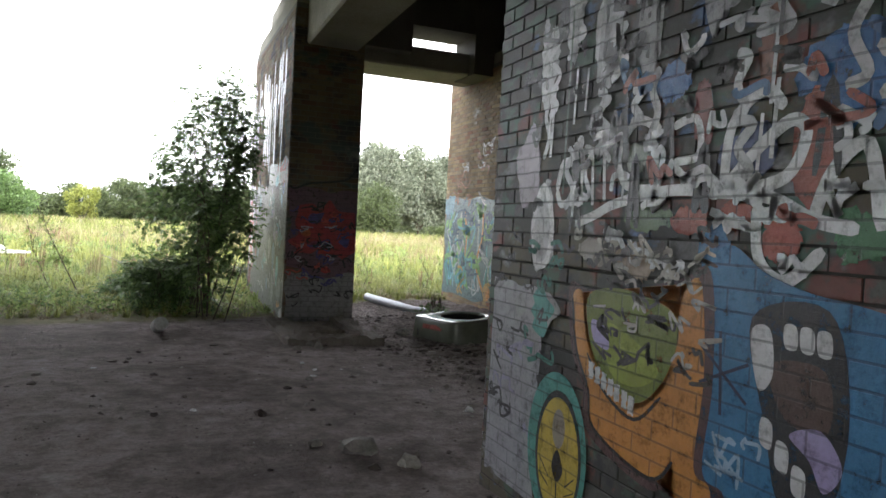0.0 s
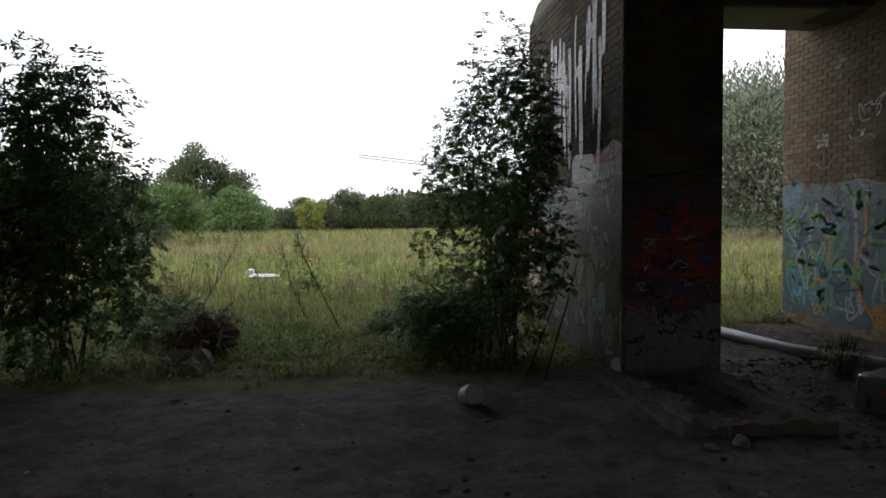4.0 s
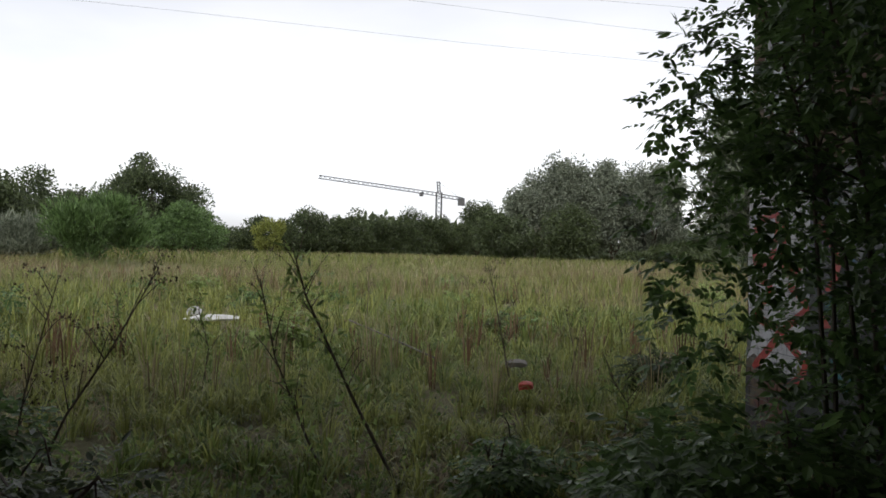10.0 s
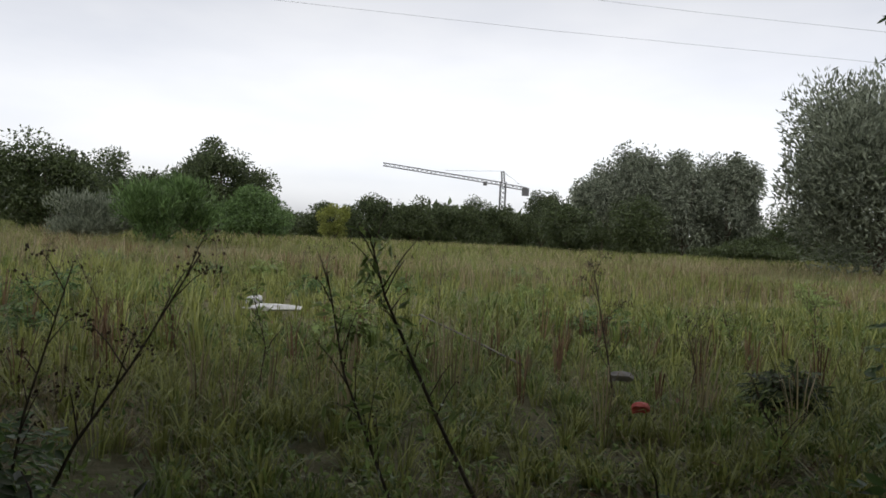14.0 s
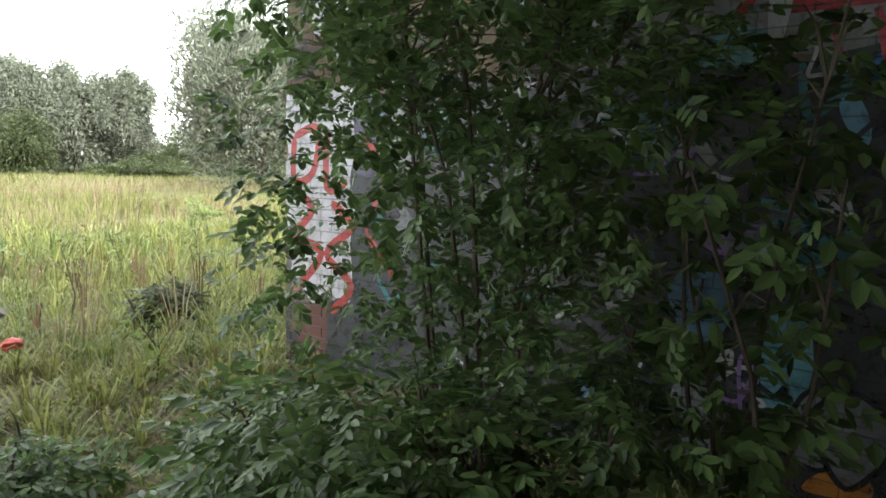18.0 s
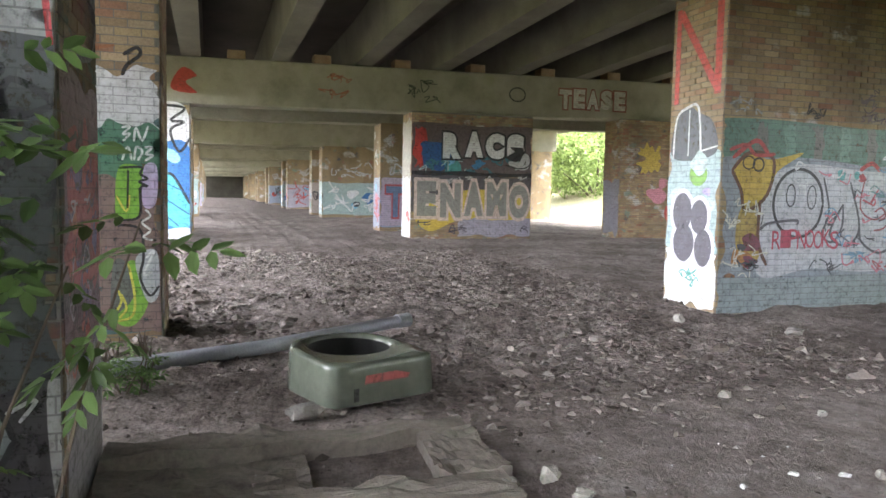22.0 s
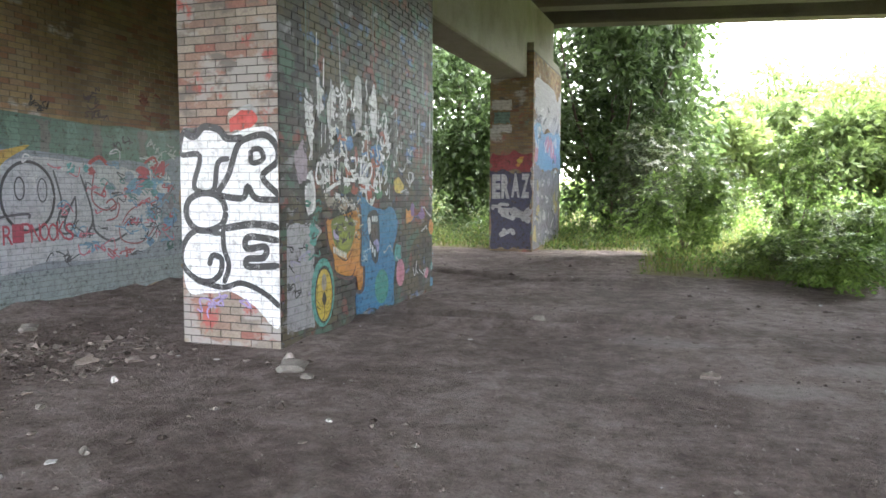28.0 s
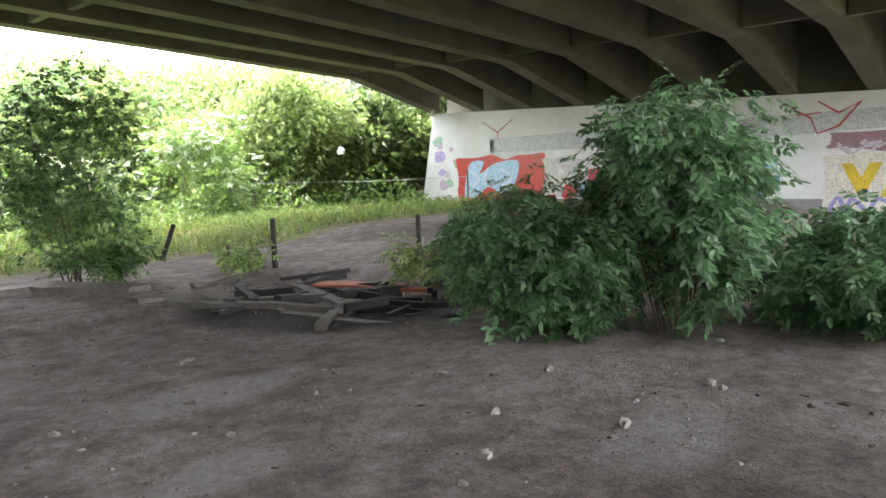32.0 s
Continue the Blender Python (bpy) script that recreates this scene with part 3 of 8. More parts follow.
def tufts(name, label, k, x0, x1, y0, y1, blades_each, height, width, spread, mat, seed, keep=None, stiff=0.5):
    """Arching grass tufts: blades of three pieces fanning out of one root."""
    cx, cy, rng = scatter(k, x0, x1, y0, y1, seed, keep)
    size = rng.uniform(0.55, 1.25, len(cx)) * (0.75 + 0.5 * np.clip(patch(cx, cy, 0.7, seed + 1), 0, 1)) * (0.62 + 0.38 * smooth(11.5, 16, cy))
    x, y, size = (np.repeat(q, blades_each) for q in (cx, cy, size))
    n = len(x)
    a = rng.uniform(0, 6.283, n)
    out = rng.uniform(0.1, 1.0, n) * spread * size
    h = height * size * rng.uniform(0.6, 1.15, n)
    x, y = x + np.cos(a) * out * 0.3, y + np.sin(a) * out * 0.3
    d = np.stack([np.cos(a), np.sin(a), 0 * a], 1)
    side = np.stack([-np.sin(a), np.cos(a), 0 * a], 1) * (width * rng.uniform(0.6, 1.3, n) / 2)[:, None]
    base = np.stack([x, y, ground_z(x, y) - 0.02], 1)
    up = np.array([[0, 0, 1.0]])
    bend = rng.uniform(0.55, 1.0, n)[:, None]
    q1 = base + d * (out * 0.25)[:, None] + up * (h * 0.5)[:, None]
    q2 = base + d * (out * 0.65)[:, None] + up * (h * (0.72 + 0.2 * stiff))[:, None] * (0.6 + 0.4 * bend)
    q3 = base + d * (out * 1.15)[:, None] + up * (h * (0.62 + 0.38 * stiff))[:, None] * bend
    v = np.stack([base - side * 0.7, base + side * 0.7, q1 + side, q1 - side, q2 + side * 0.7, q2 - side * 0.7, q3], 1).reshape(-1, 3)
    i = np.arange(n)[:, None] * 7
    f = np.concatenate([i + np.array([t]) for t in ((0, 1, 2), (0, 2, 3), (3, 2, 4), (3, 4, 5), (5, 4, 6))], 1).reshape(-1, 3)
    return tagged(new(name, mesh_of(name, v, f, mat)), label, "grass", kind="stuff")


def thin(f, seed, level, above=True):
    """Keeps what lies in (or out of) the patches of one wave field."""
    return lambda x, y, r: ((patch(x, y, f, seed) + r.normal(size=len(x)) * 0.12) > level) == above


RUSSET = leaf_material("russet_grass", (0.10, 0.06, 0.035), (0.22, 0.14, 0.085))
GRASS_DEEP = leaf_material("deep_green_grass", (0.075, 0.112, 0.024), (0.185, 0.24, 0.066))
tufts("grass_tufts", "lush green grass tufts at the edge of the bridge", 3600, -13, 9, 10.8, 19, 24, 0.30, 0.012, 0.26, GRASS_NEAR, 21, thin(0.9, 31, 0.34))
tufts("grass_tufts", "deep green arching grass tufts near the bridge", 3000, -13, 9, 11.2, 20, 22, 0.30, 0.012, 0.28, GRASS_DEEP, 23, thin(0.8, 32, 0.5))
tufts("dry_grass", "short pale dry grass thatch beside the bridge", 3400, -10, 6, 10.4, 18, 22, 0.16, 0.008, 0.24, GRASS_DRY, 25, thin(1.2, 62, 0.5))
tufts("grass_tufts", "fresh green grass tufts in the meadow", 4600, -20, 22, 18, 34, 16, 0.42, 0.018, 0.34, GRASS_FRESH, 27, thin(0.45, 34, 0.46))
tufts("grass_tufts", "yellow-green seeding grass in the meadow", 5000, -22, 26, 17, 38, 14, 0.50, 0.016, 0.30, GRASS_NEAR, 29, thin(0.4, 35, 0.42), 0.9)
tufts("grass_tufts", "deep green grass clumps in the meadow", 2800, -20, 24, 18, 40, 16, 0.46, 0.02, 0.36, GRASS_DEEP, 45, thin(0.5, 46, 0.56))
tufts("russet_grass", "russet-brown seeding grass in the meadow", 2300, -22, 30, 16, 46, 12, 0.62, 0.012, 0.18, RUSSET, 38, thin(0.33, 36, 0.6), 1.0)
tufts("dry_grass", "dry straw-coloured grass stalks in the meadow", 3400, -22, 30, 15, 48, 12, 0.60, 0.011, 0.18, GRASS_DRY, 40, thin(0.36, 33, 0.5), 1.0)
x, y, rng = scatter(60000, -34, 44, 30, 60, 24)
h = (0.34 + 0.34 * patch(x, y, 0.5, 32)) * rng.uniform(0.6, 1.25, len(x))
blades("meadow_grass", x, y, np.maximum(h, 0.15), rng.uniform(0.02, 0.045, len(x)), GRASS_FRESH, 24, "tall yellow-green summer meadow grass")
x, y, rng = scatter(26000, -30, 40, 28, 64, 37, thin(0.25, 37, 0.48))
blades("dry_grass", x, y, rng.uniform(0.5, 0.95, len(x)), rng.uniform(0.012, 0.03, len(x)), GRASS_DRY, 28, "straw-coloured grass standing above the meadow")
x, y, rng = scatter(30000, -70, 90, 56, 110, 25)
blades("meadow_grass", x, y, rng.uniform(0.5, 1.05, len(x)), rng.uniform(0.06, 0.13, len(x)), GRASS_FRESH, 26, "tall meadow grass towards the far trees")
x, y, rng = scatter(16000, -60, 80, 56, 105, 65, thin(0.12, 66, 0.5))
blades("dry_grass", x, y, rng.uniform(0.6, 1.1, len(x)), rng.uniform(0.04, 0.09, len(x)), GRASS_DRY, 66, "pale straw-coloured grass towards the far trees")
x, y, rng = scatter(50000, -26, 12, -30, -4, 29)
blades("bank_grass", x, y, rng.uniform(0.15, 0.5, len(x)), rng.uniform(0.012, 0.03, len(x)), GRASS_FRESH, 30, "bright green grass on the bank beyond the bridge")

# low broad-leaved weeds
def undergrowth(name, label, k, x0, x1, y0, y1, height, leaf, mat, seed, keep=None):
    x, y, rng = scatter(k, x0, x1, y0, y1, seed, keep)
    z = ground_z(x, y) + height * rng.uniform(0.05, 1, len(x)) * np.clip(patch(x, y, 1.1, seed), 0.1, 1.2)
    v, f = leaf_mesh(np.stack([x, y, z], 1), leaf, leaf * 0.5, rng, 0.1)
    return tagged(new(name, mesh_of(name, v, f, mat)), label, "weeds", kind="stuff")


undergrowth("weeds", "low green broad-leaved weeds among the grass", 34000, -12, 6, 10.9, 22, 0.24, 0.055, LEAF_LIGHT, 41, thin(1.3, 67, 0.44))
undergrowth("weeds", "dark green broad-leaved weeds among the grass", 22000, -12, 6, 11.2, 22, 0.26, 0.065, LEAF, 68, thin(1.1, 69, 0.55))
undergrowth("weeds", "patches of broad-leaved green weeds across the meadow", 30000, -20, 22, 17, 36, 0.5, 0.09, LEAF, 70, thin(0.9, 71, 0.58))
undergrowth("dry_weeds", "patches of brown withered weeds across the meadow", 9000, -20, 22, 13, 36, 0.45, 0.06, RUSSET, 47, thin(0.7, 48, 0.62))
undergrowth("weeds", "green nettles and brambles at the foot of the bushes", 9000, -9, 2, 10.6, 14.5, 0.25, 0.06, LEAF_LIGHT, 42)
undergrowth("bank_weeds", "bright green nettles along the far edge of the bare earth", 26000, -24, 4, -14, -3.2, 0.6, 0.11, BANK_LEAF, 43)

undergrowth("bank_scrub", "dense bright green scrub under the bank trees", 34000, -32, 3, -34, -11.5, 1.9, 0.2, BANK_LEAF, 72)
undergrowth("bank_scrub", "dense green scrub behind the far piers", 22000, 1, 30, -30, -13.5, 2.2, 0.22, TREE_LEAF, 73)
undergrowth("bank_weeds", "dark green nettles between the far piers", 14000, -4, 14, -17, -7.5, 0.55, 0.11, TREE_LEAF, 49)

# trees round the meadow
tree("dome_tree", "broad dark green dome-shaped tree beyond the meadow", (-23.0, 98.5, 0), 11.6, 5.6, LEAF_DARK, 51, 30000, 0.36, 0.4, 0.14, 46, 0.40, 0.55)
tree("willow_bush", "light green willow scrub at the meadow edge", (-16.2, 53.5, 0), 4.3, 2.7, LEAF, 52, 9000, 0.42, 0.1, 0.02, 13, 0.52, 0.2, -1.6)
tree("willow_bush", "low grey-green willow scrub at the meadow edge", (-21.0, 54.5, 0), 2.7, 2.6, LEAF_GREY, 53, 7000, 0.4, 0.1, 0.02, 13, 0.52, 0.2, -1.6)
tree("round_bush", "rounded olive green bush at the meadow edge", (-15.2, 79.5, 0), 5.4, 3.9, LEAF, 54, 15000, 0.3, 0.15, 0.02, 26, 0.45)
tree("golden_tree", "small golden-leaved tree beyond the meadow", (-8.9, 92.0, 0), 5.0, 2.0, LEAF_GOLD, 55, 6000, 0.26, 0.12, 0.06, 16, 0.34)
spots = ((-46, 70, 9.5, 6), (-37, 66, 8.5, 5), (-29, 67, 7.8, 4.6), (-31, 80, 8.5, 5), (-24.5, 76, 6.0, 3.5), (-10, 100, 5.0, 4.0), (-4.6, 105, 6.2, 4.2), (0.4, 105, 6.4, 3.2),
         (4.6, 110, 5.8, 4.4), (9.8, 108, 7.0, 3.6), (14.5, 110, 6.2, 3.6), (20, 116, 9.5, 3.2), (16.8, 87, 6.2, 3.4), (22.6, 85, 6.8, 4.2), (48, 95, 7.0, 6.0), (58, 88, 8.5, 6.0), (36, 86, 3.0, 5.0), (46, 82, 3.2, 5.0))
for i, (tx, ty, th, tr) in enumerate(spots):
    tree("hedge_tree", "dark green tree in the hedge beyond the meadow", (tx, ty, 0), th, tr, (LEAF_DARK, HEDGE_LEAF, LEAF_DARK)[i % 3], 60 + i, 12000, 0.34, 0.2, 0.03, 26, 0.42)
for i, (tx, ty, th, tr) in enumerate(((24.4, 101.2, 12.0, 4.3), (29.0, 99.6, 14.2, 4.9), (33.8, 97.7, 14.6, 5.2), (38.4, 95.8, 13.4, 4.6))):
    tree("willow_tree", "large grey-green weeping willow beyond the meadow", (tx, ty, 0), th, tr, LEAF_GREY, 80 + i, 26000, 0.5, 0.4, 0.05, 34, 0.40, 0.4, 0.9, category="tree")
tree("willow_tree", "tall silvery grey-green willow standing in the meadow", (26.5, 52, 0), 13.6, 5.9, LEAF_GREY, 84, 40000, 0.46, 0.4, 0.03, 30, 0.5, 0.28, -0.9)
# the woods behind, one continuous far belt
rng = np.random.RandomState(90)
k = 42000
ang = rng.uniform(-1.75, 1.45, k)
rad = rng.uniform(128, 150, k)
hh = 5.2 + 1.6 * np.sin(ang * 13) + 1.0 * np.sin(ang * 31 + 1) + 2.2 * np.clip(-ang - 0.3, 0, 1)
pts = np.stack([np.sin(ang) * rad, np.cos(ang) * rad, hh * rng.uniform(0, 1, k)], 1)
v, f = leaf_mesh(pts, 1.5, 0.9, rng, 0.1)
tagged(new("far_woods", mesh_of("far_woods", v, f, LEAF_DARK)), "dark green belt of woods on the horizon", "woods", kind="stuff")
# woods on the rising bank south and west of the bridge
# The haze over the distant woods is put into the paler leaf colour.
WOOD_PALE = leaf_material("pale_hazy_leaf", (0.115, 0.16, 0.048), (0.24, 0.31, 0.105))
WOOD_GREEN = leaf_material("mid_woodland_leaf", (0.065, 0.105, 0.03), (0.16, 0.22, 0.07))
for row, (dist, count, low, high) in enumerate(((37, 9, 4.2, 5.8), (47, 10, 6.0, 8.0), (60, 10, 7.5, 10.5))):
    for i in range(count):
        a = radians(2 + 50 * (i + 0.5 * (row % 2)) / (count - 1) + rng.uniform(-1.5, 1.5))
        d = dist * rng.uniform(0.94, 1.06)
        tx, ty = -3.7 - d * math.sin(a), 9.5 - d * math.cos(a)
        h = rng.uniform(low, high) * (0.85 + 0.3 * i / count)
        tree("woodland_tree", "pale sunlit round-crowned tree in the woods beyond the bridge", (tx, ty, float(ground_z(tx, ty))), h, h * rng.uniform(0.48, 0.62), (WOOD_PALE, WOOD_GREEN, WOOD_PALE, WOOD_GREEN)[(i * 3 + row) % 4], 400 + row * 20 + i, 7000, 0.5, 0.15, 0.02, 26, 0.42, 0.5, group="woods beyond the bridge")
for i, (tx, ty, th, tr, mat) in enumerate(((-1.2, -16.8, 11.0, 3.7, TREE_LEAF), (-24.5, -17.5, 6.6, 3.4, LEAF_LIGHT), (-29.5, -18.5, 7.5, 3.6, LEAF_GREY), (-33, -14.5, 6.5, 3.4, LEAF), (5.5, -20, 9.0, 3.6, TREE_LEAF), (11, -19, 9.0, 3.6, LEAF), (19, -18, 9.0, 3.6, TREE_LEAF),
                                           (29, -19, 9.0, 4, LEAF), (50, -21, 9.5, 5, LEAF_LIGHT), (60, -24, 10, 5, LEAF_LIGHT), (44, -25, 10, 5, LEAF), (68, -27, 11, 6, LEAF_LIGHT), (-13, -30, 8, 4, LEAF_LIGHT), (-20, -27, 8, 4, LEAF))):
    tree("bank_tree", "leafy green tree standing just beyond the bridge", (tx, ty, 0), th, tr, mat, 100 + i, 24000 if i == 0 else 16000, 0.34, 0.22, 0.04, 34, 0.44, group="trees south of the bridge")


# bushes close by
def bush(name, label, at, height, radius, mat, seed, leaves, leaf, stems=7, aspect=0.45, lumps=20, size=0.42, squash=(1, 1), group="bushes beside the bridge", droop=0.35, low=-0.9, taper=0.0, lean=(0, 0), twigs=4):
    rng = np.random.RandomState(seed)
    t = empty(name, label, "bush", group, at=at)
    pts, out = lumpy(leaves, (0, 0, height * 0.55), (radius * squash[0], radius * squash[1], height * 0.5), lumps, rng, size, low, 0.8)
    up = np.clip(pts[:, 2:3] / height, 0, 1)
    pts[:, :2] = pts[:, :2] * (1 + taper * (0.5 - up)) + np.array([lean]) * up
    pts[:, 2] = np.maximum(pts[:, 2], 0.04)
    v, f = sprig_mesh(pts[:len(pts) // 5], rng, out[:len(pts) // 5], leaf * 2.6, leaf, aspect, droop)
    for i in range(stems):
        a = rng.uniform(0, 6.283)
        q = (radius * squash[0] * 0.6 * math.cos(a), radius * squash[1] * 0.6 * math.sin(a), height * rng.uniform(0.6, 0.95))
        k = q[2] / height
        q = (q[0] * (1 + taper * (0.5 - k)) + lean[0] * k, q[1] * (1 + taper * (0.5 - k)) + lean[1] * k, q[2] * 0.92)
        bm = bmesh.new()
        b0 = Vector((0.12 * math.cos(a * 2), 0.12 * math.sin(a * 2), -0.1))
        mid = b0.lerp(Vector(q), 0.5) + Vector((rng.uniform(-0.1, 0.1), rng.uniform(-0.1, 0.1), 0.15))
        tube(bm, [b0, b0.lerp(mid, 0.5), mid, mid.lerp(Vector(q), 0.6), q], 0.006 + 0.0022 * height, 0.003, 6)
        stem = part("stem", bm, BARK, t)
        for j in range(twigs):
            s = mid.lerp(Vector(q), rng.uniform(0.0, 0.9))
            e = s + Vector((rng.uniform(-1, 1) * radius * 0.3, rng.uniform(-1, 1) * radius * 0.3, rng.uniform(0.0, 0.2)))
            bm = bmesh.new()
            tube(bm, [s, s.lerp(e, 0.5) + Vector((0, 0, 0.05)), e], 0.007, 0.002, 4)
            part("twig", bm, BARK, stem)
    part_np("foliage", v, f, mat, t)
    return t


bush("pier_bush", "tall airy green bush with compound leaves against the brick pier", (-1.05, 11.85, 0), 3.8, 1.0, LEAF, 121, 23000, 0.05, 8, 0.5, 64, 0.32, (0.95, 1.15), taper=0.5, lean=(0.22, 0.1), twigs=14)
bush("pier_bush", "slender green bush with compound leaves in front of the pier", (-1.0, 10.74, 0), 2.4, 0.45, LEAF, 141, 900, 0.085, 5, 0.48, 24, 0.42, (0.8, 1.25))
bush("low_bush", "low spreading green bush at the foot of the pier", (-1.75, 11.6, 0), 0.9, 0.5, LEAF, 140, 3600, 0.055, 6, 0.48, 20, 0.45, (0.8, 1.5))
bush("low_bush", "low leafy green growth round the stems of the bush", (-1.3, 11.25, 0), 1.15, 0.42, LEAF, 156, 2600, 0.055, 5, 0.48, 18, 0.45, (0.9, 1.3))
bush("low_bush", "low spreading green bush in the grass beside the pier", (-1.45, 12.5, 0), 0.6, 0.42, LEAF, 142, 1500, 0.075, 6, 0.48, 20, 0.45)
bush("nettle_clump", "dark green nettle clump at the edge of the bare earth", (-5.1, 13.1, 0), 0.6, 0.42, LEAF, 158, 2200, 0.06, 6, 0.45, 18, 0.45, (1.2, 1.0), twigs=1)
bush("nettle_clump", "low dark green nettle clump among the grass", (-4.55, 12.5, 0), 0.5, 0.42, LEAF_DARK, 159, 2000, 0.055, 5, 0.45, 16, 0.45, twigs=1)
bush("nettle_clump", "low green nettle clump beside the grass path", (-2.2, 13.1, 0), 0.4, 0.28, LEAF, 160, 1100, 0.055, 5, 0.45, 16, 0.45, twigs=1)
bush("pier_tuft", "small green tuft of weeds at the foot of the pier", (2.31, 10.35, 0), 0.34, 0.2, LEAF, 143, 500, 0.05, 5, 0.35, 12, 0.45)
bush("bramble_clump", "dark green bramble clump in the meadow", (0.06, 16.05, 0), 0.42, 0.26, LEAF_DARK, 144, 1500, 0.06, 5, 0.5, 16, 0.45)
bush("bank_tuft", "small green weed tuft on the earth bank", (-10.74, -0.72, 0.1), 0.35, 0.4, LEAF_LIGHT, 145, 900, 0.09, 5, 0.4, 12, 0.45)
bush("bank_tuft", "small green weed tuft beside the wooden posts", (-10.85, 3.11, 0.1), 0.5, 0.35, LEAF_LIGHT, 146, 900, 0.09, 5, 0.4, 12, 0.45)
rng = np.random.RandomState(150)
for i in range(26):
    cx, cy = rng.uniform(-14, 16), rng.uniform(17, 36)
    bush("meadow_clump", "rounded clump of taller green weeds in the meadow", (cx, cy, 0), rng.uniform(0.35, 0.65), rng.uniform(0.3, 0.6), (LEAF, LEAF_LIGHT, GRASS_FRESH, LEAF)[i % 4], 151 + i, 900, 0.075, 4, 0.4, 12, 0.5, group="clumps of weeds in the meadow", twigs=0)
bush("leafy_spray", "bright green spray of long leaflets reaching past the pier corner", (-0.9, 10.42, 0), 1.62, 0.2, LEAF, 157, 80, 0.105, 2, 0.42, 6, 0.5, (1.0, 1.2), droop=0.5, low=0.5, lean=(0.3, -0.42), twigs=0)
bush("path_bush", "tall dark leafy bush beside the path to the meadow", (-5.55, 11.25, 0), 3.2, 1.15, LEAF, 122, 21000, 0.07, 8, 0.45, 40, 0.38, taper=0.5)
bush("path_bush", "dark leafy bush behind the path", (-8.4, 12.6, 0), 3.3, 1.9, LEAF, 123, 9000, 0.1, 8, 0.45, 30, 0.38)
bush("ditch_bush", "dense green bush with large leaves by the ditch", (-9.5, 6.0, -0.05), 1.5, 0.9, DITCH_LEAF, 124, 9900, 0.088, 9, 0.42, 26, 0.40, droop=0.8)
bush("ditch_bush", "tall dense green bush with large leaves by the ditch", (-9.9, 7.1, -0.05), 2.35, 0.9, DITCH_LEAF, 134, 11500, 0.088, 9, 0.42, 26, 0.40, droop=0.8)
bush("ditch_bush", "spreading green bush with large leaves by the ditch", (-11.0, 8.4, -0.05), 1.1, 1.1, DITCH_LEAF, 125, 11700, 0.088, 8, 0.42, 26, 0.42, droop=0.8)
bush("ditch_bush", "low green bush with large leaves by the ditch", (-12.3, 10.6, -0.05), 0.8, 1.5, DITCH_LEAF, 133, 9000, 0.088, 8, 0.42, 26, 0.42, droop=0.8)
bush("earth_edge_tree", "young green bushy tree at the edge of the bare earth", (-8.4, -1.6, 0), 3.5, 1.15, LEAF, 126, 7000, 0.085, 8, 0.5, 34, 0.34, taper=0.35)
bush("earth_edge_shrub", "low green shrub at the foot of the young tree", (-8.7, -1.3, 0), 0.9, 0.75, LEAF, 147, 2600, 0.08, 6, 0.45, 20, 0.42)
bush("edge_shrub", "bright green shrub at the edge of the bare earth", (-3.6, -8.2, 0), 2.5, 1.1, BANK_LEAF, 127, 9000, 0.09, 6, 0.45, 24, 0.4)
bush("edge_shrub", "tall bright green shrub at the edge of the bare earth", (-5.7, -6.6, 0), 2.8, 0.7, BANK_LEAF, 128, 4500, 0.08, 6, 0.4, 20, 0.4)
bush("edge_shrub", "low bright green nettles spilling over the bare earth", (-6.03, -2.95, 0), 0.8, 0.9, BANK_LEAF, 148, 3500, 0.09, 6, 0.45, 20, 0.42)
bush("edge_shrub", "low green nettles at the edge of the bare earth", (-5.27, -4.21, 0), 0.8, 0.9, BANK_LEAF, 149, 3500, 0.09, 6, 0.45, 20, 0.42)
bush("edge_shrub", "low bright green shrub at the edge of the bare earth", (-6.8, -7.0, 0), 1.3, 1.5, BANK_LEAF, 129, 6000, 0.12, 6, 0.45, 24, 0.4)
bush("edge_shrub", "green shrub under the bank trees", (-12.5, -11.5, 0), 2.4, 2.2, BANK_LEAF, 130, 8000, 0.13, 6, 0.45, 24, 0.4)
bush("edge_shrub", "large green shrub under the bank trees", (-18.5, -14.5, 0), 3.8, 2.4, BANK_LEAF, 131, 9000, 0.14, 6, 0.45, 24, 0.4)
bush("edge_shrub", "dark green shrub under the tall tree", (-2.6, -12.8, 0), 3.4, 1.6, LEAF_DARK, 132, 8000, 0.12, 6, 0.45, 24, 0.4)

# ---- brickwork ----
def joint_factor(n, l):
    """1 in the joints of courses 75 mm high, bricks 225 mm long, running round the corners of the piers."""
    g = n.new("ShaderNodeNewGeometry")
    sep = n.new("ShaderNodeSeparateXYZ")
    l.new(g.outputs["Position"], sep.inputs[0])
    add = n.new("ShaderNodeMath")
    l.new(sep.outputs[0], add.inputs[0])
    l.new(sep.outputs[1], add.inputs[1])
    com = n.new("ShaderNodeCombineXYZ")
    l.new(add.outputs[0], com.inputs[0])
    l.new(sep.outputs[2], com.inputs[1])
    b = n.new("ShaderNodeTexBrick")
    b.inputs["Scale"].default_value = 1.0
    b.inputs["Mortar Size"].default_value, b.inputs["Mortar Smooth"].default_value = 0.005, 0.3
    b.inputs["Brick Width"].default_value, b.inputs["Row Height"].default_value = 0.225, 0.075
    l.new(com.outputs[0], b.inputs["Vector"])
    return b.outputs["Fac"]


